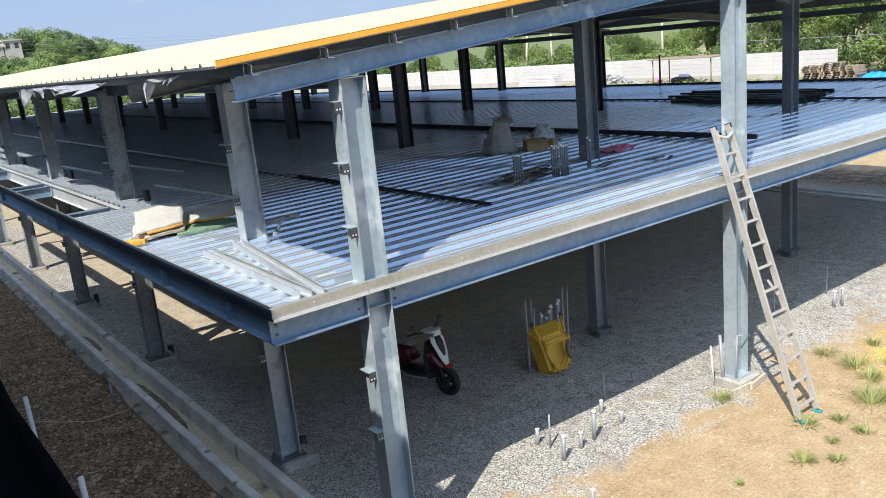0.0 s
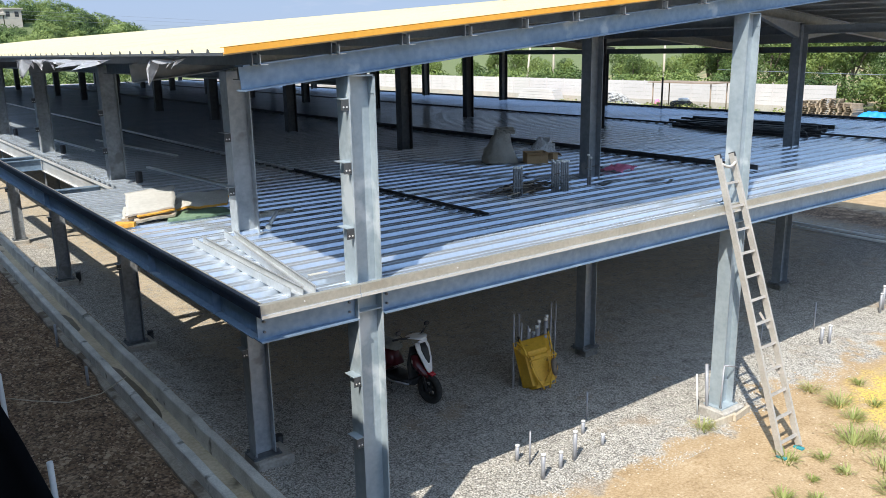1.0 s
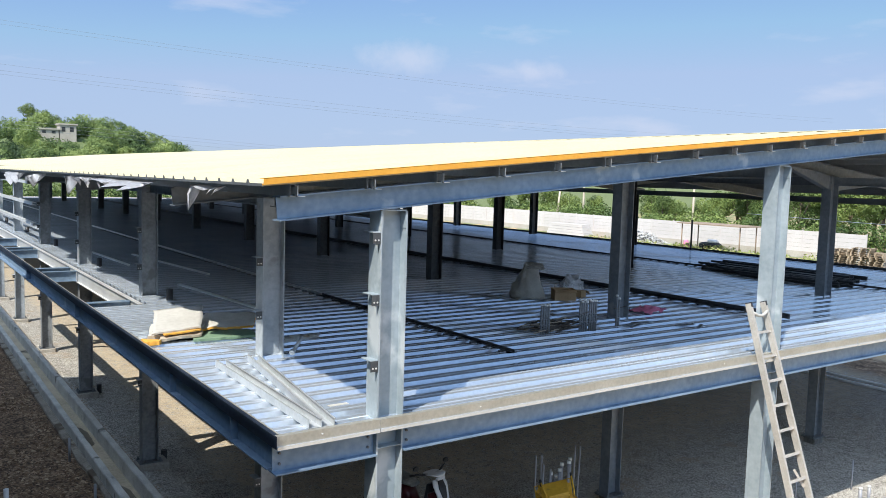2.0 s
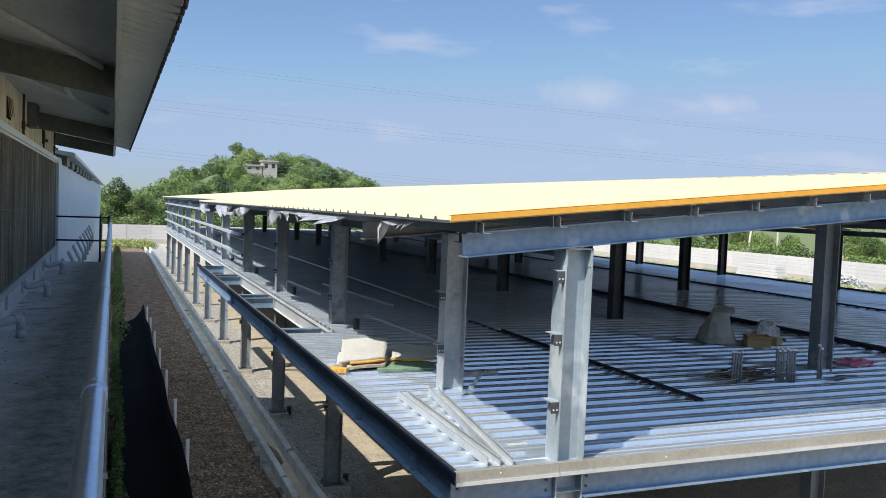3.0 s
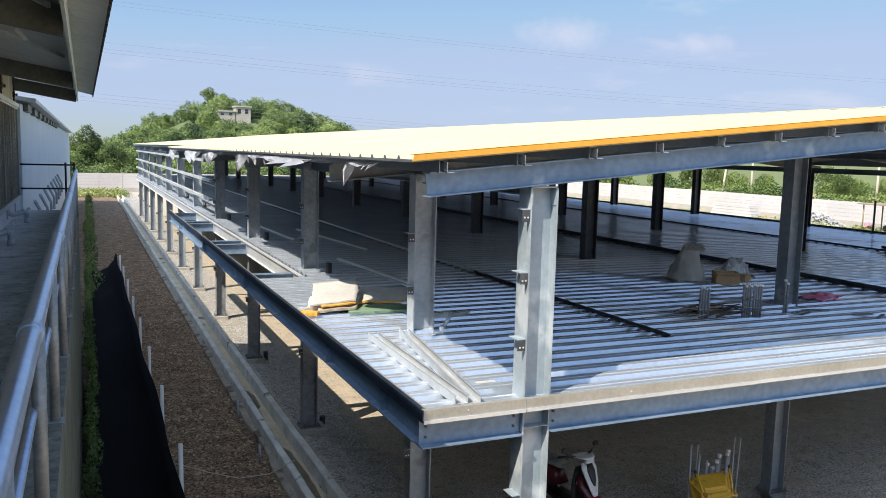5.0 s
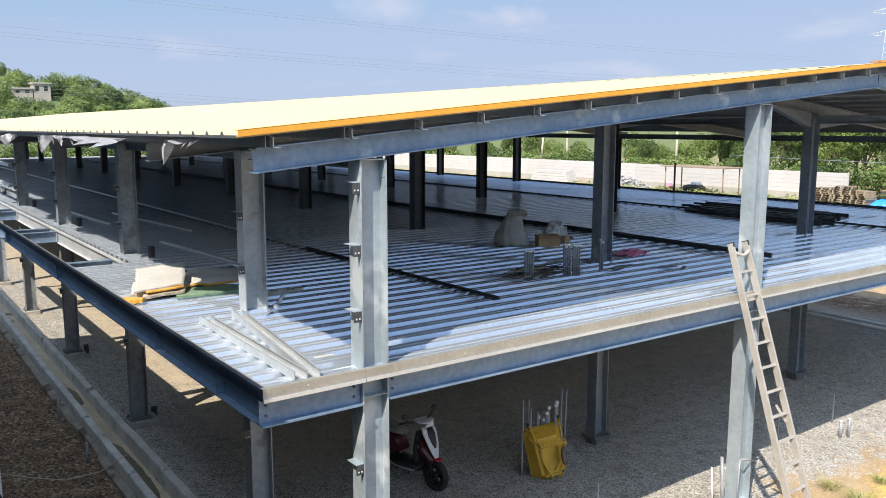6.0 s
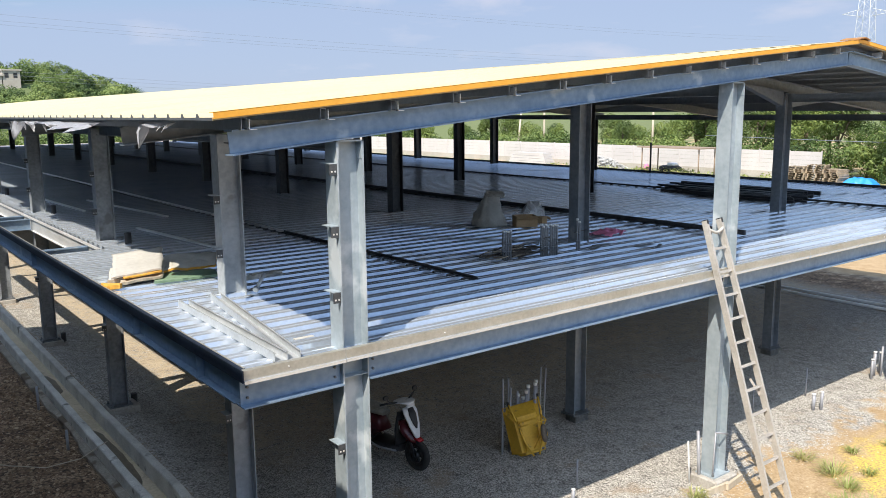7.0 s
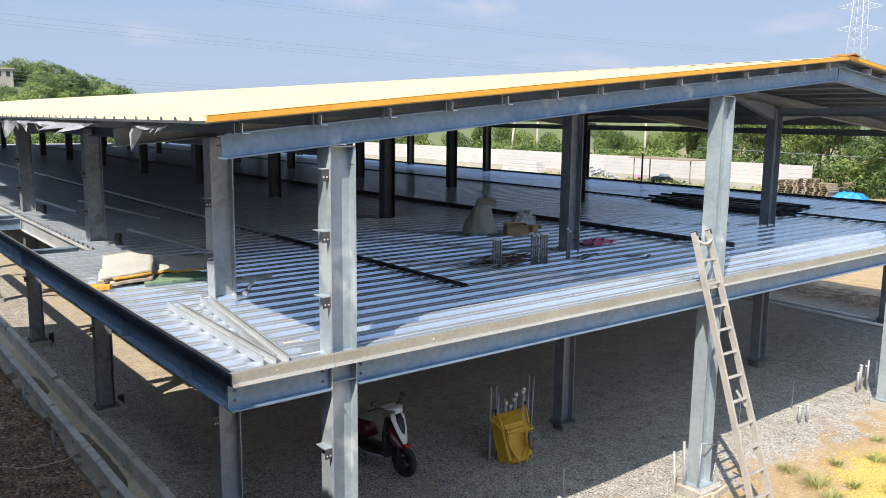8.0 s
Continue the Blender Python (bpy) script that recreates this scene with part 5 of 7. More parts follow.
for args in ((7.80, 7.98, ((0.4, 0.25, 0.05),), 1, 0.02), (7.10, 7.76, ((0.1, 0.12, 0.02), (0.55, 0.05, 0.3), (0.30, 0.17, 0.02)), 2, 0.05), (9.15, 11.1, ((0.25, 0.13, 0.55), (0.6, 0.10, 0.7)), 3, 0.22),
             (11.2, 12.9, ((0.12, 0.12, 0.16), (0.38, 0.16, 0.14), (0.62, 0.13, 0.12), (0.85, 0.17, 0.2)), 4, 0.08), (12.95, 13.75, ((0.7, 0.30, 0.25), (0.25, 0.15, 0.2)), 5, 0.12),
             (13.95, 14.6, ((0.5, 0.16, 0.2),), 6, 0.05), (16.4, 17.8, ((0.2, 0.2, 0.25), (0.6, 0.28, 0.3), (0.9, 0.18, 0.2)), 7, 0.1), (19.0, 21.0, ((0.15, 0.25, 0.3), (0.5, 0.3, 0.35), (0.8, 0.22, 0.3)), 8, 0.1),
             (23.5, 25.5, ((0.3, 0.3, 0.4), (0.75, 0.26, 0.4)), 9, 0.1), (28.5, 31.0, ((0.2, 0.3, 0.4), (0.6, 0.25, 0.5)), 10, 0.1)):
    torn_foil(*args)


# ---------------------------------------------------------------- things on the deck
def rounded_ring(bm, c, s, u, hw, hh, n=14, power=2.6):
    ring = []
    for k in range(n):
        a = 2 * math.pi * k / n
        ca, sa = math.cos(a), math.sin(a)
        p = Vector(c) + Vector(s) * (hw * math.copysign(abs(ca) ** (2 / power), ca)) + Vector(u) * (hh * math.copysign(abs(sa) ** (2 / power), sa))
        ring.append(bm.verts.new(p))
    return ring


def loft(bm, sections, n=14, power=2.6):
    """Skin over sections of (centre, side vector, up vector, half width, half height)."""
    rings = [rounded_ring(bm, c, s, u, hw, hh, n, power) for c, s, u, hw, hh in sections]
    for a, b in zip(rings, rings[1:]):
        for k in range(n):
            f = bm.faces.new((a[k], a[(k + 1) % n], b[(k + 1) % n], b[k]))
            f.smooth = True
    bm.faces.new(rings[0][::-1])
    bm.faces.new(rings[-1])
    return rings


def crumple(bm, amount, scale, seed):
    for v in bm.verts:
        d = noise.noise_vector((v.co.x * scale + seed, v.co.y * scale, v.co.z * scale))
        v.co += d * amount


def deck_things():
    top = DECK + 0.002
    # bulk sack
    sack = thing("sack", (9.72, 11.25, top), "large grey-white woven sack slumped on the deck", "sack", rz=-20)
    bm = BM()
    prof = [(0.0, 0.31, 0.26, 0.0), (0.05, 0.335, 0.28, 0.0), (0.14, 0.31, 0.26, -0.01), (0.25, 0.25, 0.21, -0.01), (0.36, 0.195, 0.16, 0.0), (0.46, 0.165, 0.125, 0.02), (0.56, 0.16, 0.10, 0.05), (0.64, 0.165, 0.075, 0.07)]
    loft(bm, [((dx, 0, z), (1, 0, 0), (0, 1, 0), a, b) for z, a, b, dx in prof], n=28, power=2.5)
    bmesh.ops.subdivide_edges(bm, edges=list(bm.edges), cuts=2)
    for v in bm.verts:
        fold = abs(noise.noise((math.atan2(v.co.y, v.co.x) * 2.2, v.co.z * 3.5, 2)))
        v.co += Vector((v.co.x, v.co.y, 0)).normalized() * (0.07 * fold - 0.03)
    crumple(bm, 0.035, 7, 4)
    crumple(bm, 0.02, 19, 7)
    for v in bm.verts:
        v.co.z = max(0.0, v.co.z)
    part("body", bm, MATS["sack_weave"], sack)
    bm = BM()
    for k in range(9):
        t = k / 8
        y = -0.02 - 0.11 * min(1.0, t * 1.6)
        z = 0.66 - 0.02 * t - 0.14 * max(0.0, t - 0.35)
        for w in range(7):
            bm.verts.new((-0.115 + 0.34 * w / 6 + 0.02 * t, y + 0.02 * noise.noise((w * 0.8, k * 0.5, 3)), z + 0.025 * noise.noise((w * 0.7, k * 0.6, 8)) - 0.02 * w / 6))
    bm.verts.ensure_lookup_table()
    for k in range(8):
        for w in range(6):
            bm.faces.new([bm.verts[i] for i in (k * 7 + w, k * 7 + w + 1, k * 7 + w + 8, k * 7 + w + 7)])
    bmesh.ops.solidify(bm, geom=list(bm.faces), thickness=0.02)
    part("folded_mouth", bm, MATS["sack_weave"], sack)
    # open cardboard box
    cb = thing("cardboard_box", (10.20, 10.82, top), "open brown cardboard box on the deck", "box", rz=-28)
    cb.matrix_basis = cb.matrix_basis @ Matrix.Diagonal((0.78, 0.85, 0.72, 1.0))
    for (x0, x1, y0, y1) in ((-0.25, 0.25, -0.18, -0.174), (-0.25, 0.25, 0.174, 0.18), (-0.25, -0.244, -0.174, 0.174), (0.244, 0.25, -0.174, 0.174)):
        bm = BM()
        box(bm, x0, x1, y0, y1, 0, 0.27)
        part("side_panel", bm, MATS["cardboard"], cb)
    for a, b, c in (((0, -0.18, 0.27), (0, -0.26, 0.22), 0.5), ((0, 0.18, 0.27), (0, 0.27, 0.25), 0.5)):
        bm = BM()
        bar(bm, a, b, 0.005, 0.5, up=(1, 0, 0))
        part("flap", bm, MATS["cardboard"], cb)
    bm = BM()
    box(bm, -0.243, 0.243, -0.173, 0.173, 0.004, 0.09)
    crumple(bm, 0.02, 5, 1)
    part("packing", bm, MATS["cardboard"], cb)
    # small box with plastic bags
    sb = thing("cardboard_box", (10.72, 10.93, top), "small torn cardboard box beside plastic bags", "box", rz=15)
    bm = BM()
    box(bm, -0.09, 0.09, -0.08, 0.08, 0, 0.12)
    part("carton", bm, MATS["cardboard"], sb)
    bm = BM()
    bar(bm, (0.09, -0.08, 0.12), (0.14, -0.1, 0.06), 0.12, 0.004)
    part("flap", bm, MATS["cardboard"], sb)
    for i, (x, y, s) in enumerate(((10.52, 11.08, 0.15), (10.72, 11.14, 0.19), (10.35, 11.10, 0.11))):
        bm = BM()
        bmesh.ops.create_icosphere(bm, subdivisions=3, radius=s)
        for v in bm.verts:
            v.co.z = v.co.z * (1.05 if v.co.z > 0 else 0.8)
        crumple(bm, 0.09, 9, i * 3.1)
        zmin = min(v.co.z for v in bm.verts)
        for v in bm.verts:
            v.co.z -= zmin
        ob = solid("plastic_bag", bm, MATS["plastic_bag"], "crumpled translucent white plastic bag on the deck", "bag", "plastic bags")
        ob.matrix_basis = pose(x, y, top)
    # pink cloth
    bm = BM()
    bmesh.ops.create_grid(bm, x_segments=22, y_segments=16, size=0.3)
    for v in bm.verts:
        r = math.hypot(v.co.x * 1.1, v.co.y * 1.5)
        v.co.z = 0.06 + 0.06 * noise.noise((v.co.x * 9, v.co.y * 9, 3)) - 0.12 * r + 0.03
        v.co.x += 0.05 * noise.noise((v.co.y * 7, 1, 2))
        v.co.z = max(v.co.z, 0.004)
    bmesh.ops.solidify(bm, geom=list(bm.faces), thickness=0.004)
    ob = solid("cloth", bm, MATS["pink_cloth"], "crumpled pink cloth lying on the deck ribs", "cloth", smooth=True)
    ob.matrix_basis = pose(10.56, 9.17, top, 0, 0, 15) @ Matrix.Diagonal((1.0, 0.7, 1.0, 1.0))
    # conduit stubs rising in clusters
    for gi, (cx, cy, n, hgt) in enumerate(((7.66, 8.52, 4, 0.41), (8.36, 8.36, 8, 0.44), (9.10, 8.46, 2, 0.44))):
        cl = thing("conduit_cluster", (cx, cy, top), "upright grey conduit stubs tied together on the deck", "pipes", "conduit clusters")
        for k in range(n):
            x, y = k * 0.030 - 0.05, -0.018 * k
            if gi == 1:
                x, y = k * 0.028 - 0.10 + (0.02 if k > 3 else 0), 0.06 - k * 0.014
            bm = BM()
            h = hgt * (1 + 0.05 * math.sin(k * 3 + gi))
            tube(bm, ((x, y, 0), (x, y, h)), 0.016, 10)
            for zz in (0.12, 0.24):
                tube(bm, ((x, y, h * zz * 2.2), (x, y, h * zz * 2.2 + 0.025)), 0.0195, 10)
            c = part("conduit", bm, MATS["conduit_dark"], cl)
            bm = BM()
            tube(bm, ((x, y, h - 0.015), (x, y, h + 0.012)), 0.022, 10)
            part("end_cap", bm, MATS["white_pvc"], c, "white plastic end cap")
        bm = BM()
        tube(bm, ((-0.14, -0.03, hgt * 0.62), (0.22, 0.06, hgt * 0.62)), 0.006, 6)
        part("tie_bar", bm, MATS["rebar_steel"], cl)
    # mesh and rod scraps between the clusters
    rnd = random.Random(3)
    for k in range(60):
        bm = BM()
        x, y, a = rnd.uniform(7.62, 8.35), rnd.uniform(8.45, 8.90), rnd.uniform(-0.6, 0.6)
        ln = rnd.uniform(0.2, 0.5)
        z = top + 0.008 + 0.011 * (k // 6)
        tube(bm, ((x - ln / 2 * math.cos(a), y - ln / 2 * math.sin(a), z), (x, y + rnd.uniform(-0.02, 0.02), z + rnd.uniform(0.0, 0.03)), (x + ln / 2 * math.cos(a), y + ln / 2 * math.sin(a), z + rnd.uniform(0, 0.03))), 0.0085, 5)
        solid("steel_rod", bm, MATS["rebar_steel" if k % 3 else "rod_tan"], "short rusty steel rod in a loose heap", "rod", "loose rods")
    for k, (x, y, a) in enumerate(((9.25, 8.42, 0.2), (9.45, 8.5, -0.1), (9.15, 8.25, 0.35), (9.9, 8.05, -0.2), (10.05, 7.75, 0.5))):
        bm = BM()
        bar(bm, (x, y, top + 0.01), (x + 0.34 * math.cos(a), y + 0.34 * math.sin(a), top + 0.01), 0.05, 0.012)
        solid("steel_offcut", bm, steel_dark, "dark flat steel offcut lying on the deck", "offcut", "steel offcuts")
    # dark bars in a long pile
    for k in range(38):
        x = 17.0 + 0.058 * k + rnd.uniform(-0.12, 0.12)
        y0, ln = rnd.uniform(9.2, 9.9) + 0.02 * k, rnd.uniform(2.2, 4.0)
        dx = rnd.uniform(-0.15, 0.35)
        z = top + 0.03 + 0.052 * (k % 2)
        bm = BM()
        bar(bm, (x + dx, y0, z), (x - dx * 0.4, y0 + ln, z), 0.05, 0.052)
        solid("steel_section", bm, MATS["black_steel"], "long dark steel section in a pile on the deck", "steel bar", "piled steel sections")
    # galvanised sections leaning flat on the corner of the deck
    for name_i, (a, b) in enumerate((((3.03, 6.22), (3.10, 8.72)), ((3.14, 6.20), (3.50, 8.80)))):
        d = Vector((b[0] - a[0], b[1] - a[1], 0))
        z = thing("steel_channel", (a[0], a[1], top), "new galvanised channel section lying on the deck corner", "channel", "loose channels", rz=math.degrees(math.atan2(-d.x, d.y)))
        bm = BM()
        box(bm, -0.055, 0.055, 0, d.length, 0.0, 0.004)
        part("web", bm, MATS["new_zinc"], z)
        for s in (-1, 1):
            bm = BM()
            box(bm, s * 0.055, s * 0.0595, 0, d.length, 0.0, 0.075)
            part("flange", bm, MATS["new_zinc"], z)
            bm = BM()
            box(bm, s * 0.0545, s * 0.042, 0, d.length, 0.071, 0.075)
            part("lip", bm, MATS["new_zinc"], z)
    bm = BM()
    box(bm, 3.42, 3.62, 6.72, 6.77, top, top + 0.006)
    solid("plastic_strip", bm, MATS["white_sheet"], "short white plastic strip on the deck", "offcut")
    # pipe stubs through the floor
    for y in (13.66, 18.9, 24.2, 29.4, 34.6):
        bm = BM()
        rings = tube(bm, ((3.98, y, DECK - 0.05), (3.98, y, DECK + 0.17)), 0.055, 14, caps=False)
        inner = tube(bm, ((3.98, y, DECK - 0.05), (3.98, y, DECK + 0.17)), 0.045, 14, caps=False)
        for k in range(14):
            bm.faces.new((rings[1][k], rings[1][(k + 1) % 14], inner[1][(k + 1) % 14], inner[1][k]))
        solid("pipe_stub", bm, MATS["black_plastic"], "short black pipe stub through the deck", "pipe", "pipe stubs")
    # welding offcut and cup by the column foot
    bm = BM()
    tube(bm, ((4.02, 8.86, top + 0.03), (4.16, 8.92, top + 0.20)), 0.022, 12)
    tube(bm, ((4.02, 8.86, top + 0.045), (4.0, 8.84, top + 0.03)), 0.035, 12)
    solid("pipe_offcut", bm, MATS["new_zinc"], "grey pipe offcut leaning by a column", "pipe")
    bm = BM()
    for k in range(5):
        box(bm, 4.1 + 0.13 * k, 4.24 + 0.13 * k, 9.55 + 0.03 * k, 9.66 + 0.03 * k, top, top + 0.03 + 0.012 * (k % 3))
    crumple(bm, 0.01, 9, 2)
    solid("cement_scrap", bm, MATS["sack_weave"], "flattened pale paper scraps on the deck", "scrap")
    # long loose strips on the inner deck
    for (xa, ya, xb, yb) in ((4.9, 11.9, 4.6, 15.2), (5.6, 16.5, 5.2, 21.0), (4.55, 18.7, 4.4, 22.6)):
        bm = BM()
        bar(bm, (xa, ya, top + 0.02), (xb, yb, top + 0.02), 0.06, 0.03)
        solid("steel_angle", bm, galv_bright, "long pale steel strip lying on the deck", "steel strip", "loose strips")


def warped_sheet(name, corners, th, mat, label, category, group="", wave=0.02, seed=1, edge=None):
    """A thick sheet over four corner points (a, b, c, d in order round it)."""
    bm = BM()
    a, b, c, d = [Vector(p) for p in corners]
    n = 12
    lay = []
    for s in (0, 1):
        g = []
        for i in range(n + 1):
            row = []
            for j in range(n + 1):
                u, v = i / n, j / n
                p = (a * (1 - u) + b * u) * (1 - v) + (d * (1 - u) + c * u) * v
                p = p + Vector((0, 0, wave * noise.noise((p.x * 5, p.y * 5, seed)) + s * th))
                ed = min(u, 1 - u, v, 1 - v)
                if ed < 0.01:
                    p += Vector((0.025 * noise.noise((p.x * 11, p.y * 11, seed)), 0.025 * noise.noise((p.y * 11, p.x * 11, seed + 4)), 0))
                row.append(bm.verts.new(p))
            g.append(row)
        lay.append(g)
    for i in range(n):
        for j in range(n):
            bm.faces.new((lay[1][i][j], lay[1][i + 1][j], lay[1][i + 1][j + 1], lay[1][i][j + 1])).smooth = True
            bm.faces.new((lay[0][i][j + 1], lay[0][i + 1][j + 1], lay[0][i + 1][j], lay[0][i][j]))
    for k in range(n):
        for (p, q) in (((k, 0), (k + 1, 0)), ((n, k), (n, k + 1)), ((k + 1, n), (k, n)), ((0, k + 1), (0, k))):
            f = bm.faces.new((lay[0][p[0]][p[1]], lay[0][q[0]][q[1]], lay[1][q[0]][q[1]], lay[1][p[0]][p[1]]))
            if edge:
                f.material_index = 1
    ob = solid(name, bm, mat, label, category, group)
    if edge:
        ob.data.materials.append(edge)
    return ob


deck_things()
TOP = DECK + 0.004
warped_sheet("insulation_board", ((2.72, 10.24, TOP), (3.36, 10.28, TOP + 0.02), (3.72, 10.95, TOP + 0.04), (2.95, 10.95, TOP + 0.02)), 0.09, MATS["sack_weave"], "stacked grey cut roof-panel offcut on the deck", "board", "panel offcuts", 0.01, 2)
warped_sheet("white_sheet", ((2.76, 10.20, TOP + 0.105), (3.40, 10.28, TOP + 0.13), (3.64, 10.95, TOP + 0.30), (3.02, 11.05, TOP + 0.25)), 0.022, MATS["white_sheet"], "bent white sheet lying over panel offcuts", "sheet", "", 0.014, 5)
warped_sheet("green_board", ((3.24, 10.12, TOP), (4.06, 10.02, TOP), (4.10, 10.42, TOP + 0.01), (3.40, 10.55, TOP + 0.01)), 0.03, MATS["green_board"], "flat green painted panel offcut beside a column", "board", "panel offcuts", 0.003, 7)
warped_sheet("panel_offcut", ((3.42, 10.52, TOP + 0.07), (4.14, 10.40, TOP + 0.05), (4.42, 10.98, TOP + 0.12), (3.80, 11.35, TOP + 0.12)), 0.03, MATS["sack_weave"], "grey crinkled panel offcut with orange edge", "board", "panel offcuts", 0.05, 9, MATS["foam_orange"])
warped_sheet("foam_scrap", ((2.68, 10.10, TOP), (2.82, 10.05, TOP), (2.86, 10.22, TOP), (2.66, 10.30, TOP)), 0.05, MATS["foam_orange"], "small orange foam scrap at the deck edge", "foam", "foam scraps", 0.02, 4)
warped_sheet("foam_scrap", ((2.90, 10.17, TOP + 0.095), (3.38, 10.22, TOP + 0.11), (3.40, 10.32, TOP + 0.115), (2.92, 10.30, TOP + 0.10)), 0.016, MATS["foam_orange"], "torn orange foam strip under a white sheet", "foam", "foam scraps", 0.01, 6)
warped_sheet("insulation_board", ((2.84, 10.14, TOP + 0.03), (3.38, 10.20, TOP + 0.045), (3.42, 10.28, TOP + 0.06), (2.86, 10.24, TOP + 0.05)), 0.03, MATS["panel_beige"], "beige torn panel layer under a white sheet", "board", "panel offcuts", 0.015, 3)


# ---------------------------------------------------------------- things on the ground
def ladder():
    lad = thing("extension_ladder", (9.17, 4.98, 0), "weathered aluminium extension ladder leaning on the deck edge", "ladder")
    lean = Vector((0.0, 0.335, 1.0)).normalized()
    nrm = Vector((0, -1.0, 0.335)).normalized()

    def section(l0, l1, w0, w1, off, first):
        for s in (-1, 1):
            bm = BM()
            a = lean * l0 + nrm * off + Vector((s * w0 / 2, 0, 0))
            b = lean * l1 + nrm * off + Vector((s * w1 / 2, 0, 0))
            bar(bm, a, b, 0.036, 0.08, up=nrm)
            part("side_rail", bm, MATS["aluminium"], lad)
            if first:
                bm = BM()
                bar(bm, b - lean * 0.05, b + lean * 0.012, 0.034, 0.082, up=nrm)
                part("end_cap", bm, MATS["black_plastic"], lad, "dark plastic end cap")
        t = l0 + 0.14
        while t < l1 - 0.08:
            w = w0 + (w1 - w0) * (t - l0) / (l1 - l0)
            bm = BM()
            c = lean * t + nrm * off
            bar(bm, c - Vector((w / 2, 0, 0)), c + Vector((w / 2, 0, 0)), 0.032, 0.036, up=nrm)
            part("rung", bm, MATS["aluminium"], lad)
            t += 0.305
    section(0.05, 3.92, 0.43, 0.31, 0.0, True)
    for s in (-1, 1):
        bm = BM()
        c = lean * 0.03 + Vector((s * 0.20, 0, 0))
        box(bm, c.x - 0.035, c.x + 0.035, c.y - 0.07, c.y + 0.06, 0.0, 0.035)
        part("rubber_foot", bm, MATS["teal_rubber"], lad, "teal rubber foot", bevel=0.008)
    bm = BM()
    tube(bm, [lean * (3.80 - 0.05 * math.sin(math.pi * k / 8)) + Vector((-0.15 + 0.3 * k / 8, 0, 0)) + nrm * 0.03 for k in range(9)], 0.02, 8)
    part("top_strap", bm, MATS["white_sheet"], lad, "pale strap across the top")
    for t, s in ((1.0, 1), (0.75, -1), (1.6, 1)):
        bm = BM()
        c = lean * t + Vector((s * 0.17, 0, 0)) - nrm * 0.03
        bar(bm, c, c + lean * 0.22 + Vector((-s * 0.08, 0.03, 0)), 0.02, 0.03)
        part("rung_lock", bm, MATS["aluminium"], lad)


ladder()


def wheel(parent, x, z, r, w, y=0.0, lean=0.0, tyre_mat="rubber", name="wheel"):
    wh = thing(name, (x, y, z), "", "")
    for k in ("label", "category"):
        if k in wh:
            del wh[k]
    wh.parent = parent
    bm = BM()
    n, m = 28, 10
    rings = []
    for i in range(n):
        a = 2 * math.pi * i / n
        ring = []
        for j in range(m):
            b = 2 * math.pi * j / m
            rr = r - w * 0.55 + w * 0.55 * math.cos(b)
            ring.append(bm.verts.new((rr * math.cos(a), w * 0.5 * math.sin(b), rr * math.sin(a))))
        rings.append(ring)
    for i in range(n):
        for j in range(m):
            f = bm.faces.new((rings[i][j], rings[(i + 1) % n][j], rings[(i + 1) % n][(j + 1) % m], rings[i][(j + 1) % m]))
            f.smooth = True
    part("tyre", bm, MATS[tyre_mat], wh)
    bm = BM()
    tube(bm, ((0, -w * 0.55, 0), (0, w * 0.55, 0)), r * 0.2, 12)
    for k in range(5):
        a = 2 * math.pi * k / 5
        bar(bm, (r * 0.12 * math.cos(a), 0, r * 0.12 * math.sin(a)), ((r - w * 0.9) * math.cos(a), 0, (r - w * 0.9) * math.sin(a)), 0.025, 0.03, up=(0, 1, 0))
    o = [[bm.verts.new(((r - w * q) * math.cos(2 * math.pi * k / 24), yy, (r - w * q) * math.sin(2 * math.pi * k / 24))) for k in range(24)] for q, yy in ((0.95, -w * 0.4), (0.95, w * 0.4), (1.25, w * 0.3), (1.25, -w * 0.3))]
    for k in range(24):
        for i in range(4):
            bm.faces.new((o[i][k], o[i][(k + 1) % 24], o[(i + 1) % 4][(k + 1) % 24], o[(i + 1) % 4][k]))
    part("rim", bm, MATS["black_plastic"] if name == "wheel" else MATS["grey_conduit"], wh)
    return wh


material("dark_red", (0.055, 0.008, 0.012), (0.10, 0.012, 0.018), 0.3, 0, 4, 30)


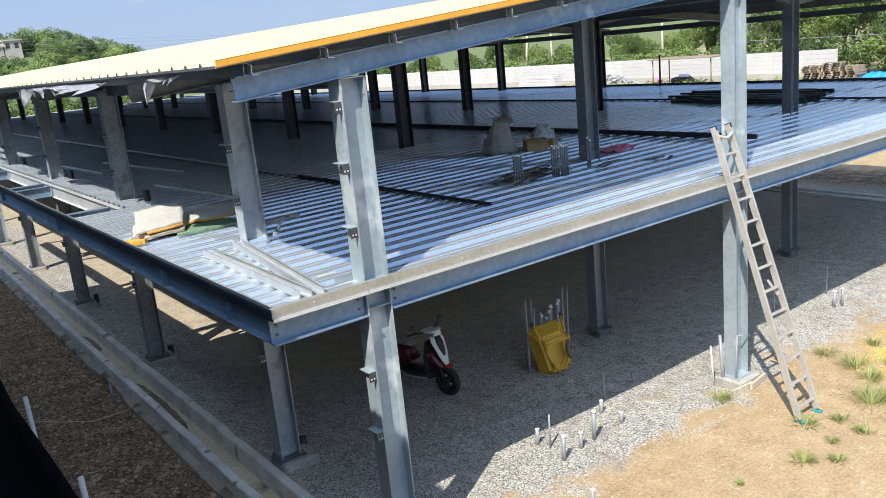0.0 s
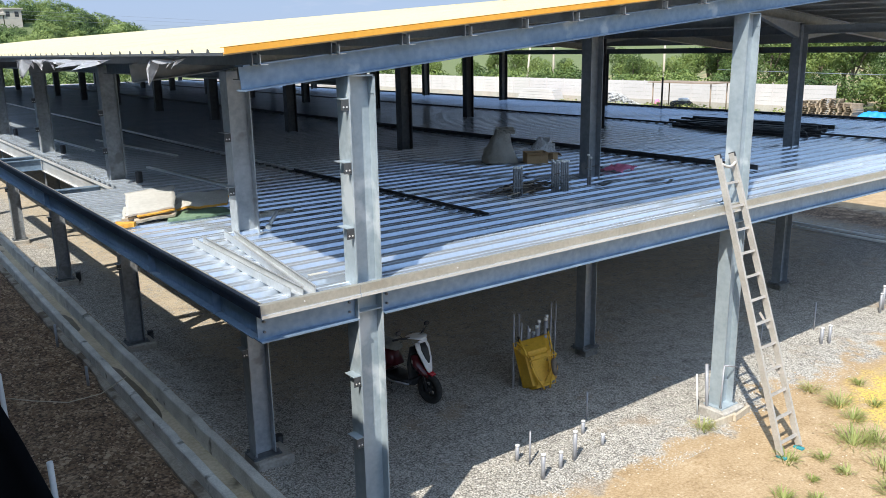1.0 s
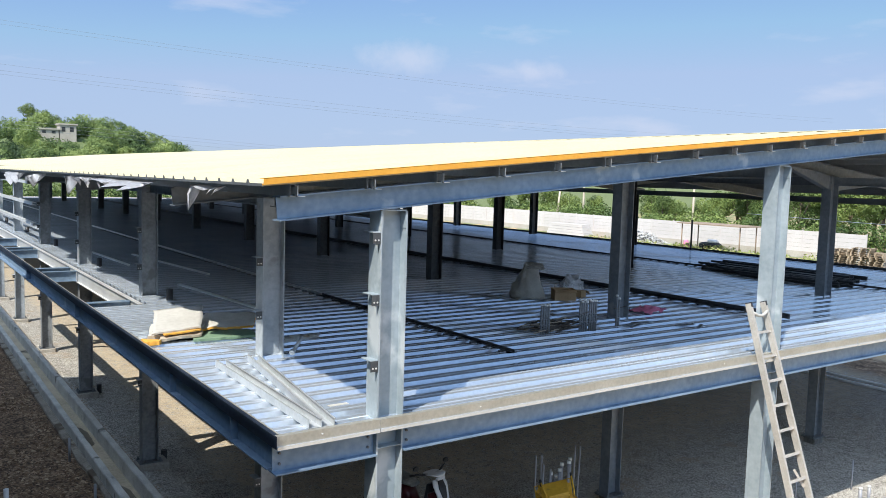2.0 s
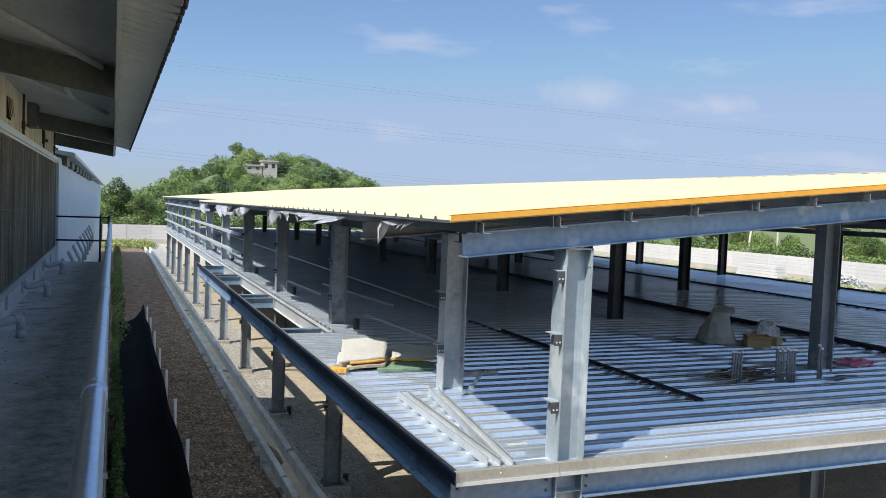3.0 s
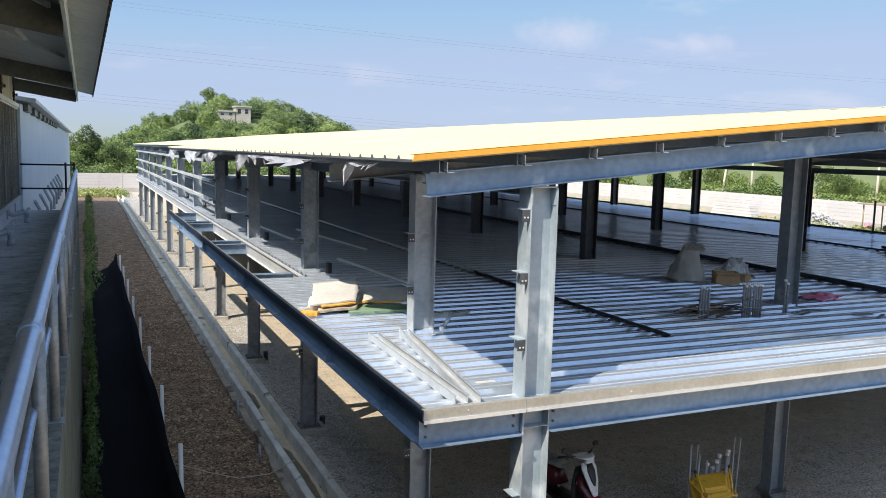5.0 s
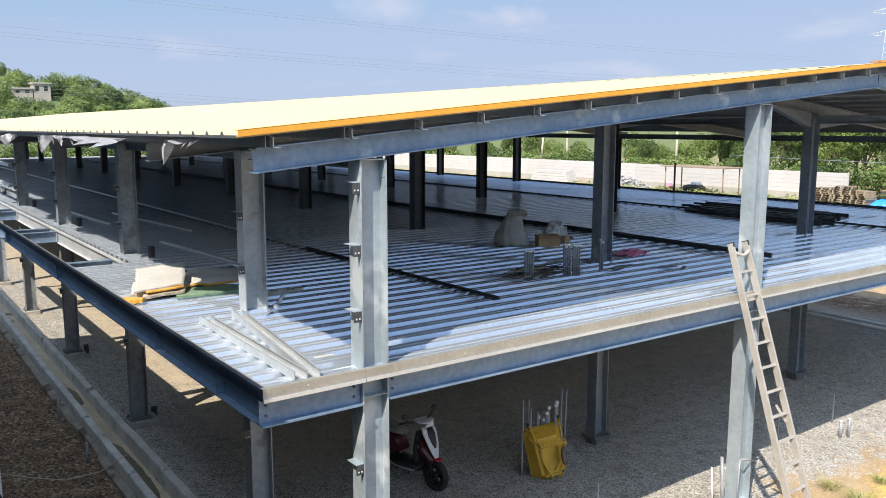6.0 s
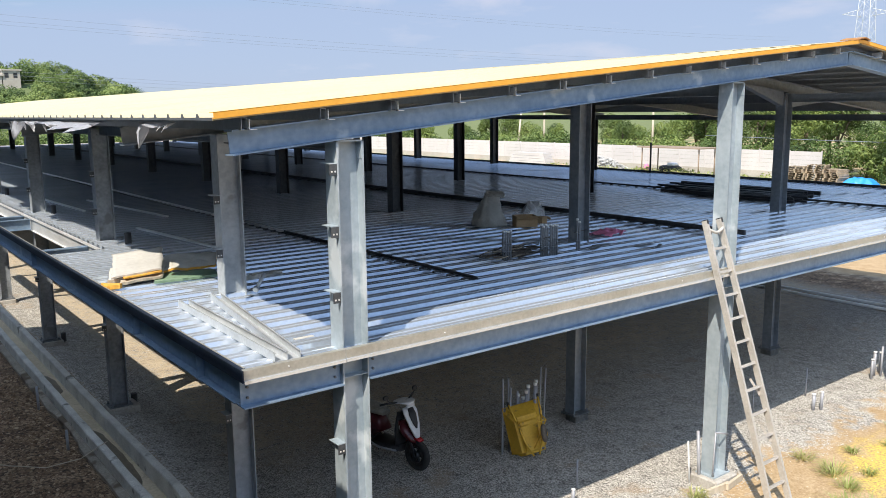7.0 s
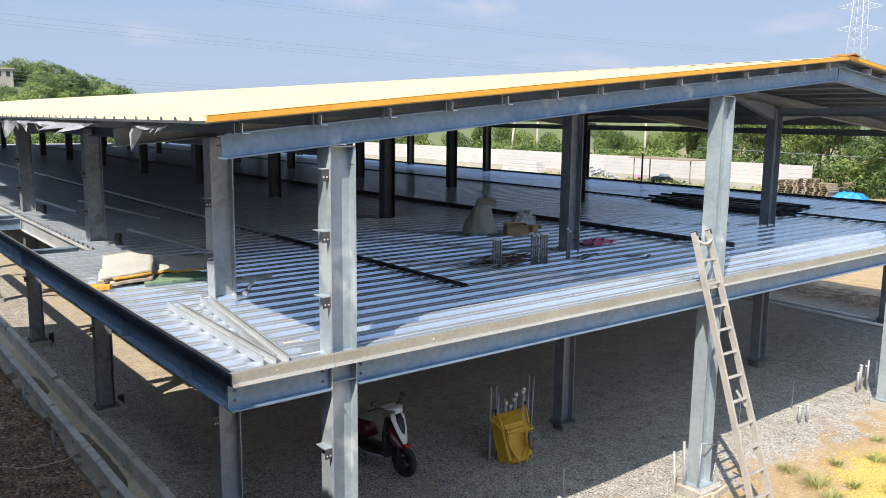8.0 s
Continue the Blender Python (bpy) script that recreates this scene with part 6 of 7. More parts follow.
def scooter():
    s = thing("motor_scooter", (6.38, 9.74, 0), "parked red, white and black motor scooter on its stand", "scooter", rz=-79)
    Y, Z = Vector((0, 1, 0)), Vector((0, 0, 1))
    wheel(s, 0.63, 0.235, 0.235, 0.10)
    wheel(s, -0.60, 0.225, 0.225, 0.10)

    def skin(name, secs, mat, label="", power=2.6):
        bm = BM()
        loft(bm, [(Vector((x, 0, z)), Y, Vector((ux, 0, uz)).normalized(), hw, hh) for x, z, ux, uz, hw, hh in secs], n=16, power=power)
        return part(name, bm, MATS[mat], s, label)
    # front fender hugging the wheel
    skin("front_fender", [(0.72, 0.47, 0.3, 0.9, 0.045, 0.015), (0.64, 0.49, 0.1, 1, 0.06, 0.02), (0.55, 0.48, -0.2, 1, 0.065, 0.02), (0.46, 0.42, -0.8, 0.8, 0.06, 0.02)], "red_paint", "red front fender")
    for yy in (-0.075, 0.075):
        bm = BM()
        tube(bm, ((0.63, yy, 0.225), (0.50, yy * 0.8, 0.66)), 0.02, 8)
        part("fork", bm, MATS["black_plastic"], s)
    # leg shield: pointed white plate on a red cowl
    skin("front_shield", [(0.66, 0.47, 1, 0.25, 0.02, 0.012), (0.63, 0.54, 1, 0.3, 0.06, 0.02), (0.58, 0.68, 1, 0.35, 0.105, 0.025), (0.50, 0.86, 1, 0.4, 0.14, 0.025), (0.46, 0.93, 1, 0.4, 0.12, 0.02)], "white_paint", "white pointed front shield")
    skin("shield_inset", [(0.625, 0.64, 1, 0.35, 0.012, 0.012), (0.60, 0.71, 1, 0.35, 0.045, 0.018), (0.545, 0.83, 1, 0.4, 0.07, 0.02), (0.50, 0.92, 1, 0.4, 0.05, 0.016)], "black_plastic", "dark shield inset")
    skin("lower_cowl", [(0.62, 0.40, 1, 0.2, 0.05, 0.04), (0.56, 0.48, 1, 0.2, 0.13, 0.07), (0.48, 0.60, 1, 0.25, 0.18, 0.07), (0.42, 0.74, 1, 0.3, 0.16, 0.05)], "dark_red", "dark red lower cowl")
    skin("inner_shield", [(0.36, 0.36, 1, 0.3, 0.17, 0.04), (0.36, 0.60, 1, 0.3, 0.18, 0.05), (0.34, 0.84, 1, 0.3, 0.10, 0.04)], "black_plastic")
    skin("floorboard", [(0.40, 0.30, 0, 1, 0.17, 0.05), (0.15, 0.27, 0, 1, 0.18, 0.05), (-0.12, 0.29, 0, 1, 0.17, 0.06)], "black_plastic")
    skin("rear_body", [(-0.02, 0.46, 1, 0.15, 0.12, 0.05), (-0.16, 0.50, 0.3, 1, 0.15, 0.19), (-0.42, 0.56, 0.1, 1, 0.16, 0.17), (-0.70, 0.64, -0.1, 1, 0.13, 0.11), (-0.90, 0.70, -0.1, 1, 0.07, 0.05)], "dark_red", "dark red rear body")
    skin("engine_cover", [(-0.22, 0.26, 0, 1, 0.12, 0.09), (-0.45, 0.26, 0, 1, 0.14, 0.09), (-0.66, 0.26, 0, 1, 0.11, 0.07)], "black_plastic")
    skin("seat", [(0.0, 0.72, 0.1, 1, 0.09, 0.035), (-0.16, 0.74, 0, 1, 0.145, 0.05), (-0.42, 0.755, 0, 1, 0.15, 0.055), (-0.58, 0.79, -0.05, 1, 0.14, 0.06), (-0.82, 0.81, 0, 1, 0.10, 0.045)], "seat_vinyl", "worn grey-black seat")
    skin("head_cowl", [(0.50, 0.98, 1, 0.1, 0.06, 0.04), (0.45, 1.00, 1, 0.2, 0.14, 0.065), (0.36, 1.00, 1, 0.1, 0.17, 0.06), (0.28, 0.99, 1, 0, 0.12, 0.04)], "white_paint", "white handlebar cowl")
    bm = BM()
    loft(bm, [(Vector((0.505, 0, 0.955)), Y, Z, 0.10, 0.03), (Vector((0.525, 0, 0.955)), Y, Z, 0.07, 0.02)], n=12)
    part("headlight", bm, MATS["plastic_bag"], s, "clear headlight lens")
    for q in (-1, 1):
        bm = BM()
        tube(bm, ((0.36, q * 0.12, 0.99), (0.30, q * 0.24, 1.0), (0.22, q * 0.34, 0.98)), 0.017, 8)
        part("handlebar", bm, MATS["black_plastic"], s)
        bm = BM()
        tube(bm, ((0.31, q * 0.22, 1.01), (0.32, q * 0.27, 1.05), (0.31, q * 0.29, 1.08)), 0.006, 6)
        m = part("mirror", bm, MATS["black_plastic"], s)
        bm = BM()
        loft(bm, [(Vector((0.325, q * 0.30, 1.10)), Y, Z, 0.045, 0.03), (Vector((0.30, q * 0.30, 1.10)), Y, Z, 0.05, 0.035)], n=12)
        part("mirror_head", bm, MATS["black_plastic"], m)
        bm = BM()
        tube(bm, ((-0.60, q * 0.13, 0.24), (-0.72, q * 0.13, 0.60)), 0.022, 8)
        part("shock_absorber", bm, MATS["grey_conduit"], s)
        bm = BM()
        loft(bm, [(Vector((0.50, q * 0.13, 0.60)), Y, Z, 0.02, 0.03), (Vector((0.44, q * 0.165, 0.66)), Y, Z, 0.015, 0.03)], n=8)
        part("indicator", bm, MATS["plastic_bag"], s, "clear turn indicator")
        bm = BM()
        tube(bm, ((0.38, q * 0.19, 0.29), (0.0, q * 0.19, 0.25), (-0.4, q * 0.17, 0.34), (-0.7, q * 0.15, 0.48)), 0.014, 6)
        part("side_trim", bm, MATS["grey_conduit"], s)
    bm = BM()
    tube(bm, ((-0.45, -0.17, 0.20), (-0.90, -0.18, 0.30)), 0.05, 10)
    part("exhaust", bm, MATS["black_plastic"], s)
    bm = BM()
    for q in (-0.12, 0.12):
        tube(bm, ((-0.25, q, 0.2), (-0.33, q * 1.2, 0.0)), 0.012, 6)
    part("stand", bm, MATS["black_plastic"], s)
    bm = BM()
    tube(bm, ((-0.62, 0.1, 0.80), (-0.92, 0.09, 0.84), (-0.92, -0.09, 0.84), (-0.62, -0.1, 0.80)), 0.013, 8)
    part("grab_rail", bm, MATS["grey_conduit"], s)


scooter()


material("tyre_dusty", (0.10, 0.085, 0.07), (0.20, 0.17, 0.14), 0.9, 0, 6, 40, 0.1)


def wheelbarrow():
    # stands on its nose, underside turned to the open side
    wb = thing("wheelbarrow", (8.02, 8.32, 0), "worn yellow wheelbarrow stood on end against pipes", "wheelbarrow", rz=0)
    wb.matrix_basis = pose(8.08, 8.32, 0.01, 0, 0, -20) @ pose(0, 0, 0, -9, -9, 0) @ Matrix.Scale(0.88, 4)
    bm = BM()
    # tray: rim behind (+y), bottom in front (-y)
    rim = [(-0.30, 0.22, 0.03), (0.30, 0.22, 0.03), (0.32, 0.22, 0.92), (-0.32, 0.22, 0.92)]
    bot = [(-0.18, -0.08, 0.12), (0.18, -0.08, 0.12), (0.22, -0.06, 0.74), (-0.22, -0.06, 0.74)]
    R, B = [bm.verts.new(c) for c in rim], [bm.verts.new(c) for c in bot]
    for k in range(4):
        bm.faces.new((R[k], R[(k + 1) % 4], B[(k + 1) % 4], B[k]))
    bm.faces.new(B)
    bmesh.ops.bevel(bm, geom=[e for e in bm.edges if not e.is_boundary], offset=0.06, segments=3, affect="EDGES")
    bmesh.ops.solidify(bm, geom=list(bm.faces), thickness=0.006)
    part("tray", bm, MATS["yellow_paint"], wb, smooth=False)
    bm = BM()
    tube(bm, [(-0.30, 0.22, 0.03), (0.30, 0.22, 0.03), (0.32, 0.22, 0.92), (-0.32, 0.22, 0.92), (-0.30, 0.22, 0.03)], 0.012, 8)
    part("rim", bm, MATS["yellow_paint"], wb)
    for q in (-1, 1):
        bm = BM()
        tube(bm, ((0.0 + q * 0.05, -0.14, 0.10), (q * 0.16, -0.14, 0.36), (q * 0.24, -0.10, 0.80), (q * 0.27, 0.0, 1.02)), 0.016, 8)
        h = part("handle", bm, MATS["yellow_paint"], wb)
        bm = BM()
        tube(bm, ((q * 0.27, 0.0, 0.96), (q * 0.272, 0.01, 1.07)), 0.021, 8)
        part("grip", bm, MATS["black_plastic"], h)
        bm = BM()
        tube(bm, ((q * 0.22, -0.10, 0.74), (q * 0.24, -0.26, 0.68), (q * 0.20, -0.12, 0.52)), 0.013, 8)
        part("leg", bm, MATS["yellow_paint"], wb)
        bm = BM()
        tube(bm, ((0.10 + q * 0.10, -0.11, 0.22), (0.17 + q * 0.055, -0.24, 0.46)), 0.012, 6)
        part("axle_strut", bm, MATS["yellow_paint"], wb)
    w = wheel(wb, 0.17, 0.46, 0.15, 0.08, -0.24, tyre_mat="tyre_dusty")
    w.matrix_basis = pose(0.17, -0.24, 0.46, 0, 0, 62)
    bm = BM()
    tube(bm, ((-0.24, -0.26, 0.68), (0.24, -0.26, 0.68)), 0.012, 8)
    part("brace", bm, MATS["yellow_paint"], wb)


wheelbarrow()


def standing_pipe(x, y, h, r, mat, label, group, lean=(0, 0), cap=False):
    p = thing("standing_pipe", (x, y, ground_height(x, y) - 0.02), label, "pipe", group)
    bm = BM()
    tube(bm, ((0, 0, 0), (lean[0], lean[1], h)), r, 10)
    part("pipe", bm, MATS[mat], p)
    if cap:
        bm = BM()
        tube(bm, ((lean[0] * 0.96, lean[1] * 0.96, h * 0.96), (lean[0], lean[1], h + 0.01)), r * 1.12, 10)
        part("end_cap", bm, MATS["white_pvc"], p, "white end cap")


def ground_pipes():
    rnd = random.Random(9)
    for k in range(11):
        standing_pipe(7.78 + 0.045 * k, 8.72 + 0.04 * (k % 3), (0.5, 1.18, 0.78, 1.02, 1.16, 0.66, 0.95, 0.72, 0.88, 0.6, 0.8)[k], 0.015, "grey_conduit", "thin grey conduit standing in a cluster behind a wheelbarrow", "pipes by the wheelbarrow", (rnd.uniform(-0.02, 0.05), 0))
    for k in range(9):
        standing_pipe(8.16 + 0.065 * k, 8.80 - 0.02 * (k % 3), (0.86, 0.80, 0.90, 0.96, 0.62, 1.0, 1.02, 1.22, 1.2)[k], 0.026 if k < 7 else 0.013, "grey_conduit", "grey plastic pipe standing in a cluster behind a wheelbarrow", "pipes by the wheelbarrow", (rnd.uniform(0.0, 0.05), 0), k < 7)
    for x, y, h, r in ((7.92, 7.33, 0.44, 0.014), (6.37, 6.84, 0.46, 0.012), (6.30, 7.0, 0.22, 0.026), (6.92, 6.60, 0.40, 0.027), (6.63, 6.56, 0.24, 0.026), (6.27, 6.50, 0.34, 0.027), (7.53, 6.68, 0.16, 0.026),
                       (7.58, 7.08, 0.20, 0.026), (13.74, 7.2, 0.55, 0.014), (13.22, 6.78, 0.30, 0.03), (13.34, 6.70, 0.34, 0.026), (15.82, 6.96, 0.50, 0.03), (15.94, 6.88, 0.62, 0.02), (16.12, 6.98, 0.44, 0.03),
                       (16.23, 6.86, 0.56, 0.02), (15.60, 6.90, 0.40, 0.026), (12.2, 7.3, 0.60, 0.012), (5.75, 5.55, 0.25, 0.026)):
        standing_pipe(x, y, h, r, "grey_conduit", "grey conduit stub standing in the ground", "ground conduit stubs", (0.01, 0.0), r > 0.02)
    standing_pipe(9.30, 6.32, 0.75, 0.024, "grey_conduit", "grey pipe standing beside a column foot", "pipes at the column foot", (0.07, 0.10))
    standing_pipe(9.22, 6.42, 0.62, 0.012, "white_pvc", "thin pale rod standing beside a column foot", "pipes at the column foot", (0.0, 0.05))
    # long pipes on the ground under the far side
    for k in range(2):
        bm = BM()
        tube(bm, ((21.2 + 0.45 * k, 7.2 + 0.2 * k, 0.06), (21.3 + 0.45 * k, 15.5, 0.06)), 0.04, 10)
        solid("ground_pipe", bm, MATS["white_pvc"], "long pale pipe lying on gravel", "pipe", "pipes on the gravel")
    # short posts by the drain and the net
    for x, y, h in ((2.72, 15.4, 0.45), (2.70, 13.2, 0.35)):
        standing_pipe(x, y, h, 0.022, "grey_conduit", "short grey post at the drain kerb", "drain posts")
    for y in (9.35, 14.6, 19.8):
        bm = BM()
        tube(bm, ((4.12, y - 0.1, 0.0), (4.12, y - 0.1, 0.2)), 0.055, 12)
        solid("pipe_stub", bm, MATS["black_plastic"], "short black pipe stub beside a footing", "pipe", "pipe stubs")
    # formwork boards at the footing
    for k, (x, y, a) in enumerate(((9.62, 5.98, 8), (9.30, 6.02, -4), (9.80, 6.22, 80))):
        bm = BM()
        box(bm, -0.22, 0.22, -0.02, 0.02, 0, 0.09)
        ob = solid("board", bm, MATS["wood_pole"], "short pale timber board at a column footing", "board", "footing boards")
        ob.matrix_basis = pose(x, y, ground_height(x, y), 0, 0, a)
    bm = BM()
    tube(bm, ((9.38, 6.15, 0.78), (9.66, 6.13, 0.70)), 0.012, 6)
    tube(bm, ((9.38, 6.15, 0.78), (9.37, 6.17, 0.02)), 0.012, 6)
    solid("grounding_rod", bm, MATS["grey_conduit"], "thin bent conduit tied to a column foot", "conduit")


ground_pipes()


def net_fence():
    f = thing("net_fence", (0, 0, 0), "black shade-net fence on white pipe stakes", "fence")
    bm = BM()
    ys = [0.5 + 0.5 * i for i in range(60)]
    rows = []
    for y in ys:
        w = 0.05 * math.sin(y * 1.1) + 0.03 * noise.noise((y, 0, 0))
        z = 1.46 + 0.03 * math.sin(y * 1.57)
        # sheet runs back to the wall; its black stands for the shaded gap there
        rows.append([bm.verts.new(c) for c in ((0.14, y, 0.9), (0.45, y, 0.75 + w), (0.8, y, 0.9 + w), (0.98 + w * 0.3, y, 1.2), (1.05 + w * 0.4, y, z), (1.07 + w * 0.4, y, z - 0.06), (1.10 + w * 0.3, y, 0.6), (1.12, y, 0.0))])
    for a, b in zip(rows, rows[1:]):
        for i in range(7):
            bm.faces.new((a[i], a[i + 1], b[i + 1], b[i]))
    part("net", bm, MATS["black_net"], f, smooth=True)
    y = 2.3
    while y < 30:
        bm = BM()
        r = tube(bm, ((1.16, y, -0.1), (1.15, y + 0.03, 1.55)), 0.028, 10)
        part("stake", bm, MATS["white_pvc"], f, "white plastic pipe stake")
        y += 2.62


net_fence()


def drain_litter():
    # wet mud lying in the channel
    for y0, y1, seed in ((11.3, 14.0, 1), (6.9, 7.5, 2), (16.2, 17.6, 3)):
        bm = BM()
        n = 16
        rows = []
        for i in range(n + 1):
            y = y0 + (y1 - y0) * i / n
            t = math.sin(math.pi * i / n) ** 0.4
            lo, hi = 3.24 - 0.10 * t + 0.04 * noise.noise((y * 4, seed, 0)), 3.24 + 0.12 * t + 0.04 * noise.noise((y * 4, seed, 5))
            rows.append([bm.verts.new((lo + (hi - lo) * k / 4, y, -0.097 + 0.018 * math.sin(math.pi * k / 4) * t)) for k in range(5)])
        for a, b in zip(rows, rows[1:]):
            for k in range(4):
                bm.faces.new((a[k], a[k + 1], b[k + 1], b[k]))
        solid("mud", bm, MATS["wet_mud"], "dark wet mud settled in the drain channel", "mud", "channel mud", smooth=True)
    bm = BM()
    tube(bm, ((1.35, 13.5, 0.05), (1.84, 12.84, 0.07), (2.24, 12.47, 0.06), (2.71, 12.44, 0.08), (3.14, 12.59, 0.19)), 0.007, 6)
    solid("cord", bm, MATS["wood_pole"], "thin tan cord lying across the soil strip", "cord")


material("wet_mud", (0.12, 0.095, 0.06), (0.24, 0.19, 0.125), 0.45, 0, 3, 30, 0.3, 40)
drain_litter()


# ---------------------------------------------------------------- plants
def leaf_cloud(lobes, count, size, seed):
    """Leaf quads spread over ellipsoid lobes (x, y, z, rx, ry, rz), denser toward their skins."""
    rng = np.random.default_rng(seed)
    L = np.array(lobes)
    share = np.prod(L[:, 3:], axis=1) ** 0.667
    per = np.maximum(1, (count * share / share.sum()).astype(int))
    idx = np.repeat(np.arange(len(L)), per)
    n = len(idx)
    unit = lambda v: v / np.linalg.norm(v, axis=1, keepdims=True)
    d = unit(rng.normal(0, 1, (n, 3)))
    ph = rng.uniform(0, 6.28, (len(L), 3))[idx]
    bumps = np.sin(d[:, 0] * 4.3 + ph[:, 0]) * np.sin(d[:, 1] * 4.7 + ph[:, 1]) + 0.6 * np.sin(d[:, 2] * 8 + d[:, 0] * 6 + ph[:, 2])
    r = rng.uniform(0.55, 1.0, n) ** 0.6 * (1 + 0.16 * bumps)
    p = L[idx, :3] + d * L[idx, 3:] * r[:, None]
    nrm = unit(d + rng.normal(0, 0.6, (n, 3)) + np.array((0, 0, 0.25)))
    s = unit(np.cross(nrm, unit(rng.normal(0, 1, (n, 3)))) + 1e-6)
    u = np.cross(nrm, s)
    w, h = size * rng.uniform(0.5, 1.1, (n, 1)), size * rng.uniform(0.3, 0.6, (n, 1))
    v = np.stack((p - s * w, p + u * h, p + s * w + nrm * (w * 0.3), p - u * h), axis=1)
    return v.reshape(-1, 3).tolist(), np.arange(4 * n).reshape(-1, 4).tolist()


def leaf_mesh(name, lobes, count, size, seed, mat):
    v, f = leaf_cloud(lobes, count, size, seed)
    me = bpy.data.meshes.new(name)
    me.from_pydata(v, [], f)
    me.materials.append(mat)
    return me


def make_tree(seed, h, spread, count, size, mat, label, group):
    rnd = random.Random(seed)
    t = thing("tree", (0, 0, 0), label, "tree", group)
    bm = BM()
    pts = [(0, 0, -0.3)] + [(0.15 * math.sin(k * 1.3 + seed), 0.12 * math.cos(k * 1.7 + seed), h * 0.16 * k) for k in range(1, 5)]
    tube(bm, pts, h * 0.028, 8, h * 0.010)
    part("trunk", bm, MATS["bark"], t)
    lobes = [(0, 0, h * 0.80, spread * 0.45, spread * 0.45, h * 0.20)]
    for k in range(7):
        a = k * 0.9 + rnd.uniform(-0.3, 0.3)
        r = spread * rnd.uniform(0.35, 0.7)
        z = h * rnd.uniform(0.35, 0.78)
        e = (r * math.cos(a), r * math.sin(a), z)
        bm = BM()
        tube(bm, (pts[2 + k % 3], (e[0] * 0.5, e[1] * 0.5, (z + h * 0.4) * 0.5), e), h * 0.011, 6, h * 0.004)
        part("limb", bm, MATS["bark"], t)
        lobes.append((*e, spread * rnd.uniform(0.28, 0.48), spread * rnd.uniform(0.28, 0.48), h * rnd.uniform(0.10, 0.20)))
    c = new("crown", leaf_mesh("crown", lobes, count, size, seed, mat))
    c.parent = t
    return t


def distance():
    far, near = MATS["leaf_far"], MATS["leaf_near"]
    kinds = [make_tree(21 + k, (8.5, 7.2, 10.0, 6.2, 9.0)[k], (3.4, 3.0, 3.8, 3.2, 2.6)[k], 5200, 0.17, near if k % 2 else far, "leafy green broadleaf tree behind the site wall", "site trees") for k in range(5)]
    rnd = random.Random(77)
    spots = []
    for k in range(34):
        y = 8 + 2.6 * k + rnd.uniform(-1, 1)
        if 55 < y < 61:
            continue
        spots.append((62 + rnd.uniform(-1.5, 4), y, rnd.uniform(0.6, 0.85) * (1 if y < 50 else 0.7)))
    for k in range(16):
        spots.append((72 + rnd.uniform(-2, 6), 2 + 4.2 * k + rnd.uniform(-1, 1), rnd.uniform(0.7, 0.92) * (1 if k < 11 else 0.6)))
    for k in range(9):
        spots.append((57.5 + rnd.uniform(-1, 3), 6 + 2.3 * k, rnd.uniform(0.5, 0.85)))
    for k, x in enumerate((-6, -2.5, 0.5, 3.5, 7, 11, 16, 22, 28, 35, 42)):
        spots.append((x, 100 + rnd.uniform(-2, 5), rnd.uniform(0.42, 0.62) * (1.4 if x < 5 else 1)))
    for k, (x, y, sc) in enumerate(spots):
        src = kinds[k % 5]
        m = pose(x, y, 0, 0, 0, rnd.uniform(0, 360)) @ Matrix.Scale(sc, 4)
        if k < 5:
            src.matrix_basis = m
        else:
            c = copy_thing(src, pose(0, 0, 0))
            c.matrix_basis = m
    # low hedge of shrubs behind the wall and around its end
    lobes = []
    for k in range(70):
        y = 5 + k * 1.25
        lobes.append((59.0 + rnd.uniform(-0.6, 2.5), y, rnd.uniform(0.6, 1.8), 1.5, 1.3, rnd.uniform(0.8, 1.6)))
    me = leaf_mesh("shrub_belt", lobes, 45000, 0.16, 5, near)
    tagged(new("shrub_belt", me), "dense belt of bright green shrubs behind the wall", "shrubs", kind="stuff")
    lobes = [(-7 + 0.9 * k, 97 + rnd.uniform(-0.5, 3), rnd.uniform(0.8, 2.6), 1.6, 1.5, rnd.uniform(1.0, 1.8)) for k in range(40)]
    me = leaf_mesh("shrub_belt", lobes, 26000, 0.17, 15, near)
    tagged(new("shrub_belt", me), "bright green shrubs behind the end wall", "shrubs", kind="stuff")
    lobes = [(rnd.uniform(46, 55), rnd.uniform(30, 52), 0.15, 1.2, 1.6, 0.45) for k in range(40)]
    me = leaf_mesh("weeds", lobes, 7000, 0.14, 6, MATS["grass_blade"])
    tagged(new("weeds", me), "low weeds and grass before the site wall", "weeds", kind="stuff")
    lobes = [(0.32 + rnd.uniform(-0.15, 0.22), 24 + 1.0 * k, rnd.uniform(0.2, 0.9), rnd.uniform(0.1, 0.24), rnd.uniform(0.3, 0.7), rnd.uniform(0.15, 0.6)) for k in range(50)]
    me = leaf_mesh("wall_weeds", lobes, 9000, 0.05, 8, near)
    tagged(new("wall_weeds", me), "green creepers growing beside the walkway wall", "weeds", kind="stuff")
    lobes = [(0.15 + rnd.uniform(-0.04, 0.10), 7 + 0.45 * k, rnd.uniform(1.0, 1.45), rnd.uniform(0.05, 0.11), rnd.uniform(0.2, 0.4), rnd.uniform(0.1, 0.3)) for k in range(48)]
    me = leaf_mesh("wall_weeds", lobes, 9000, 0.03, 18, near)
    tagged(new("wall_weeds", me), "green creepers growing over the net beside the walkway", "weeds", kind="stuff")
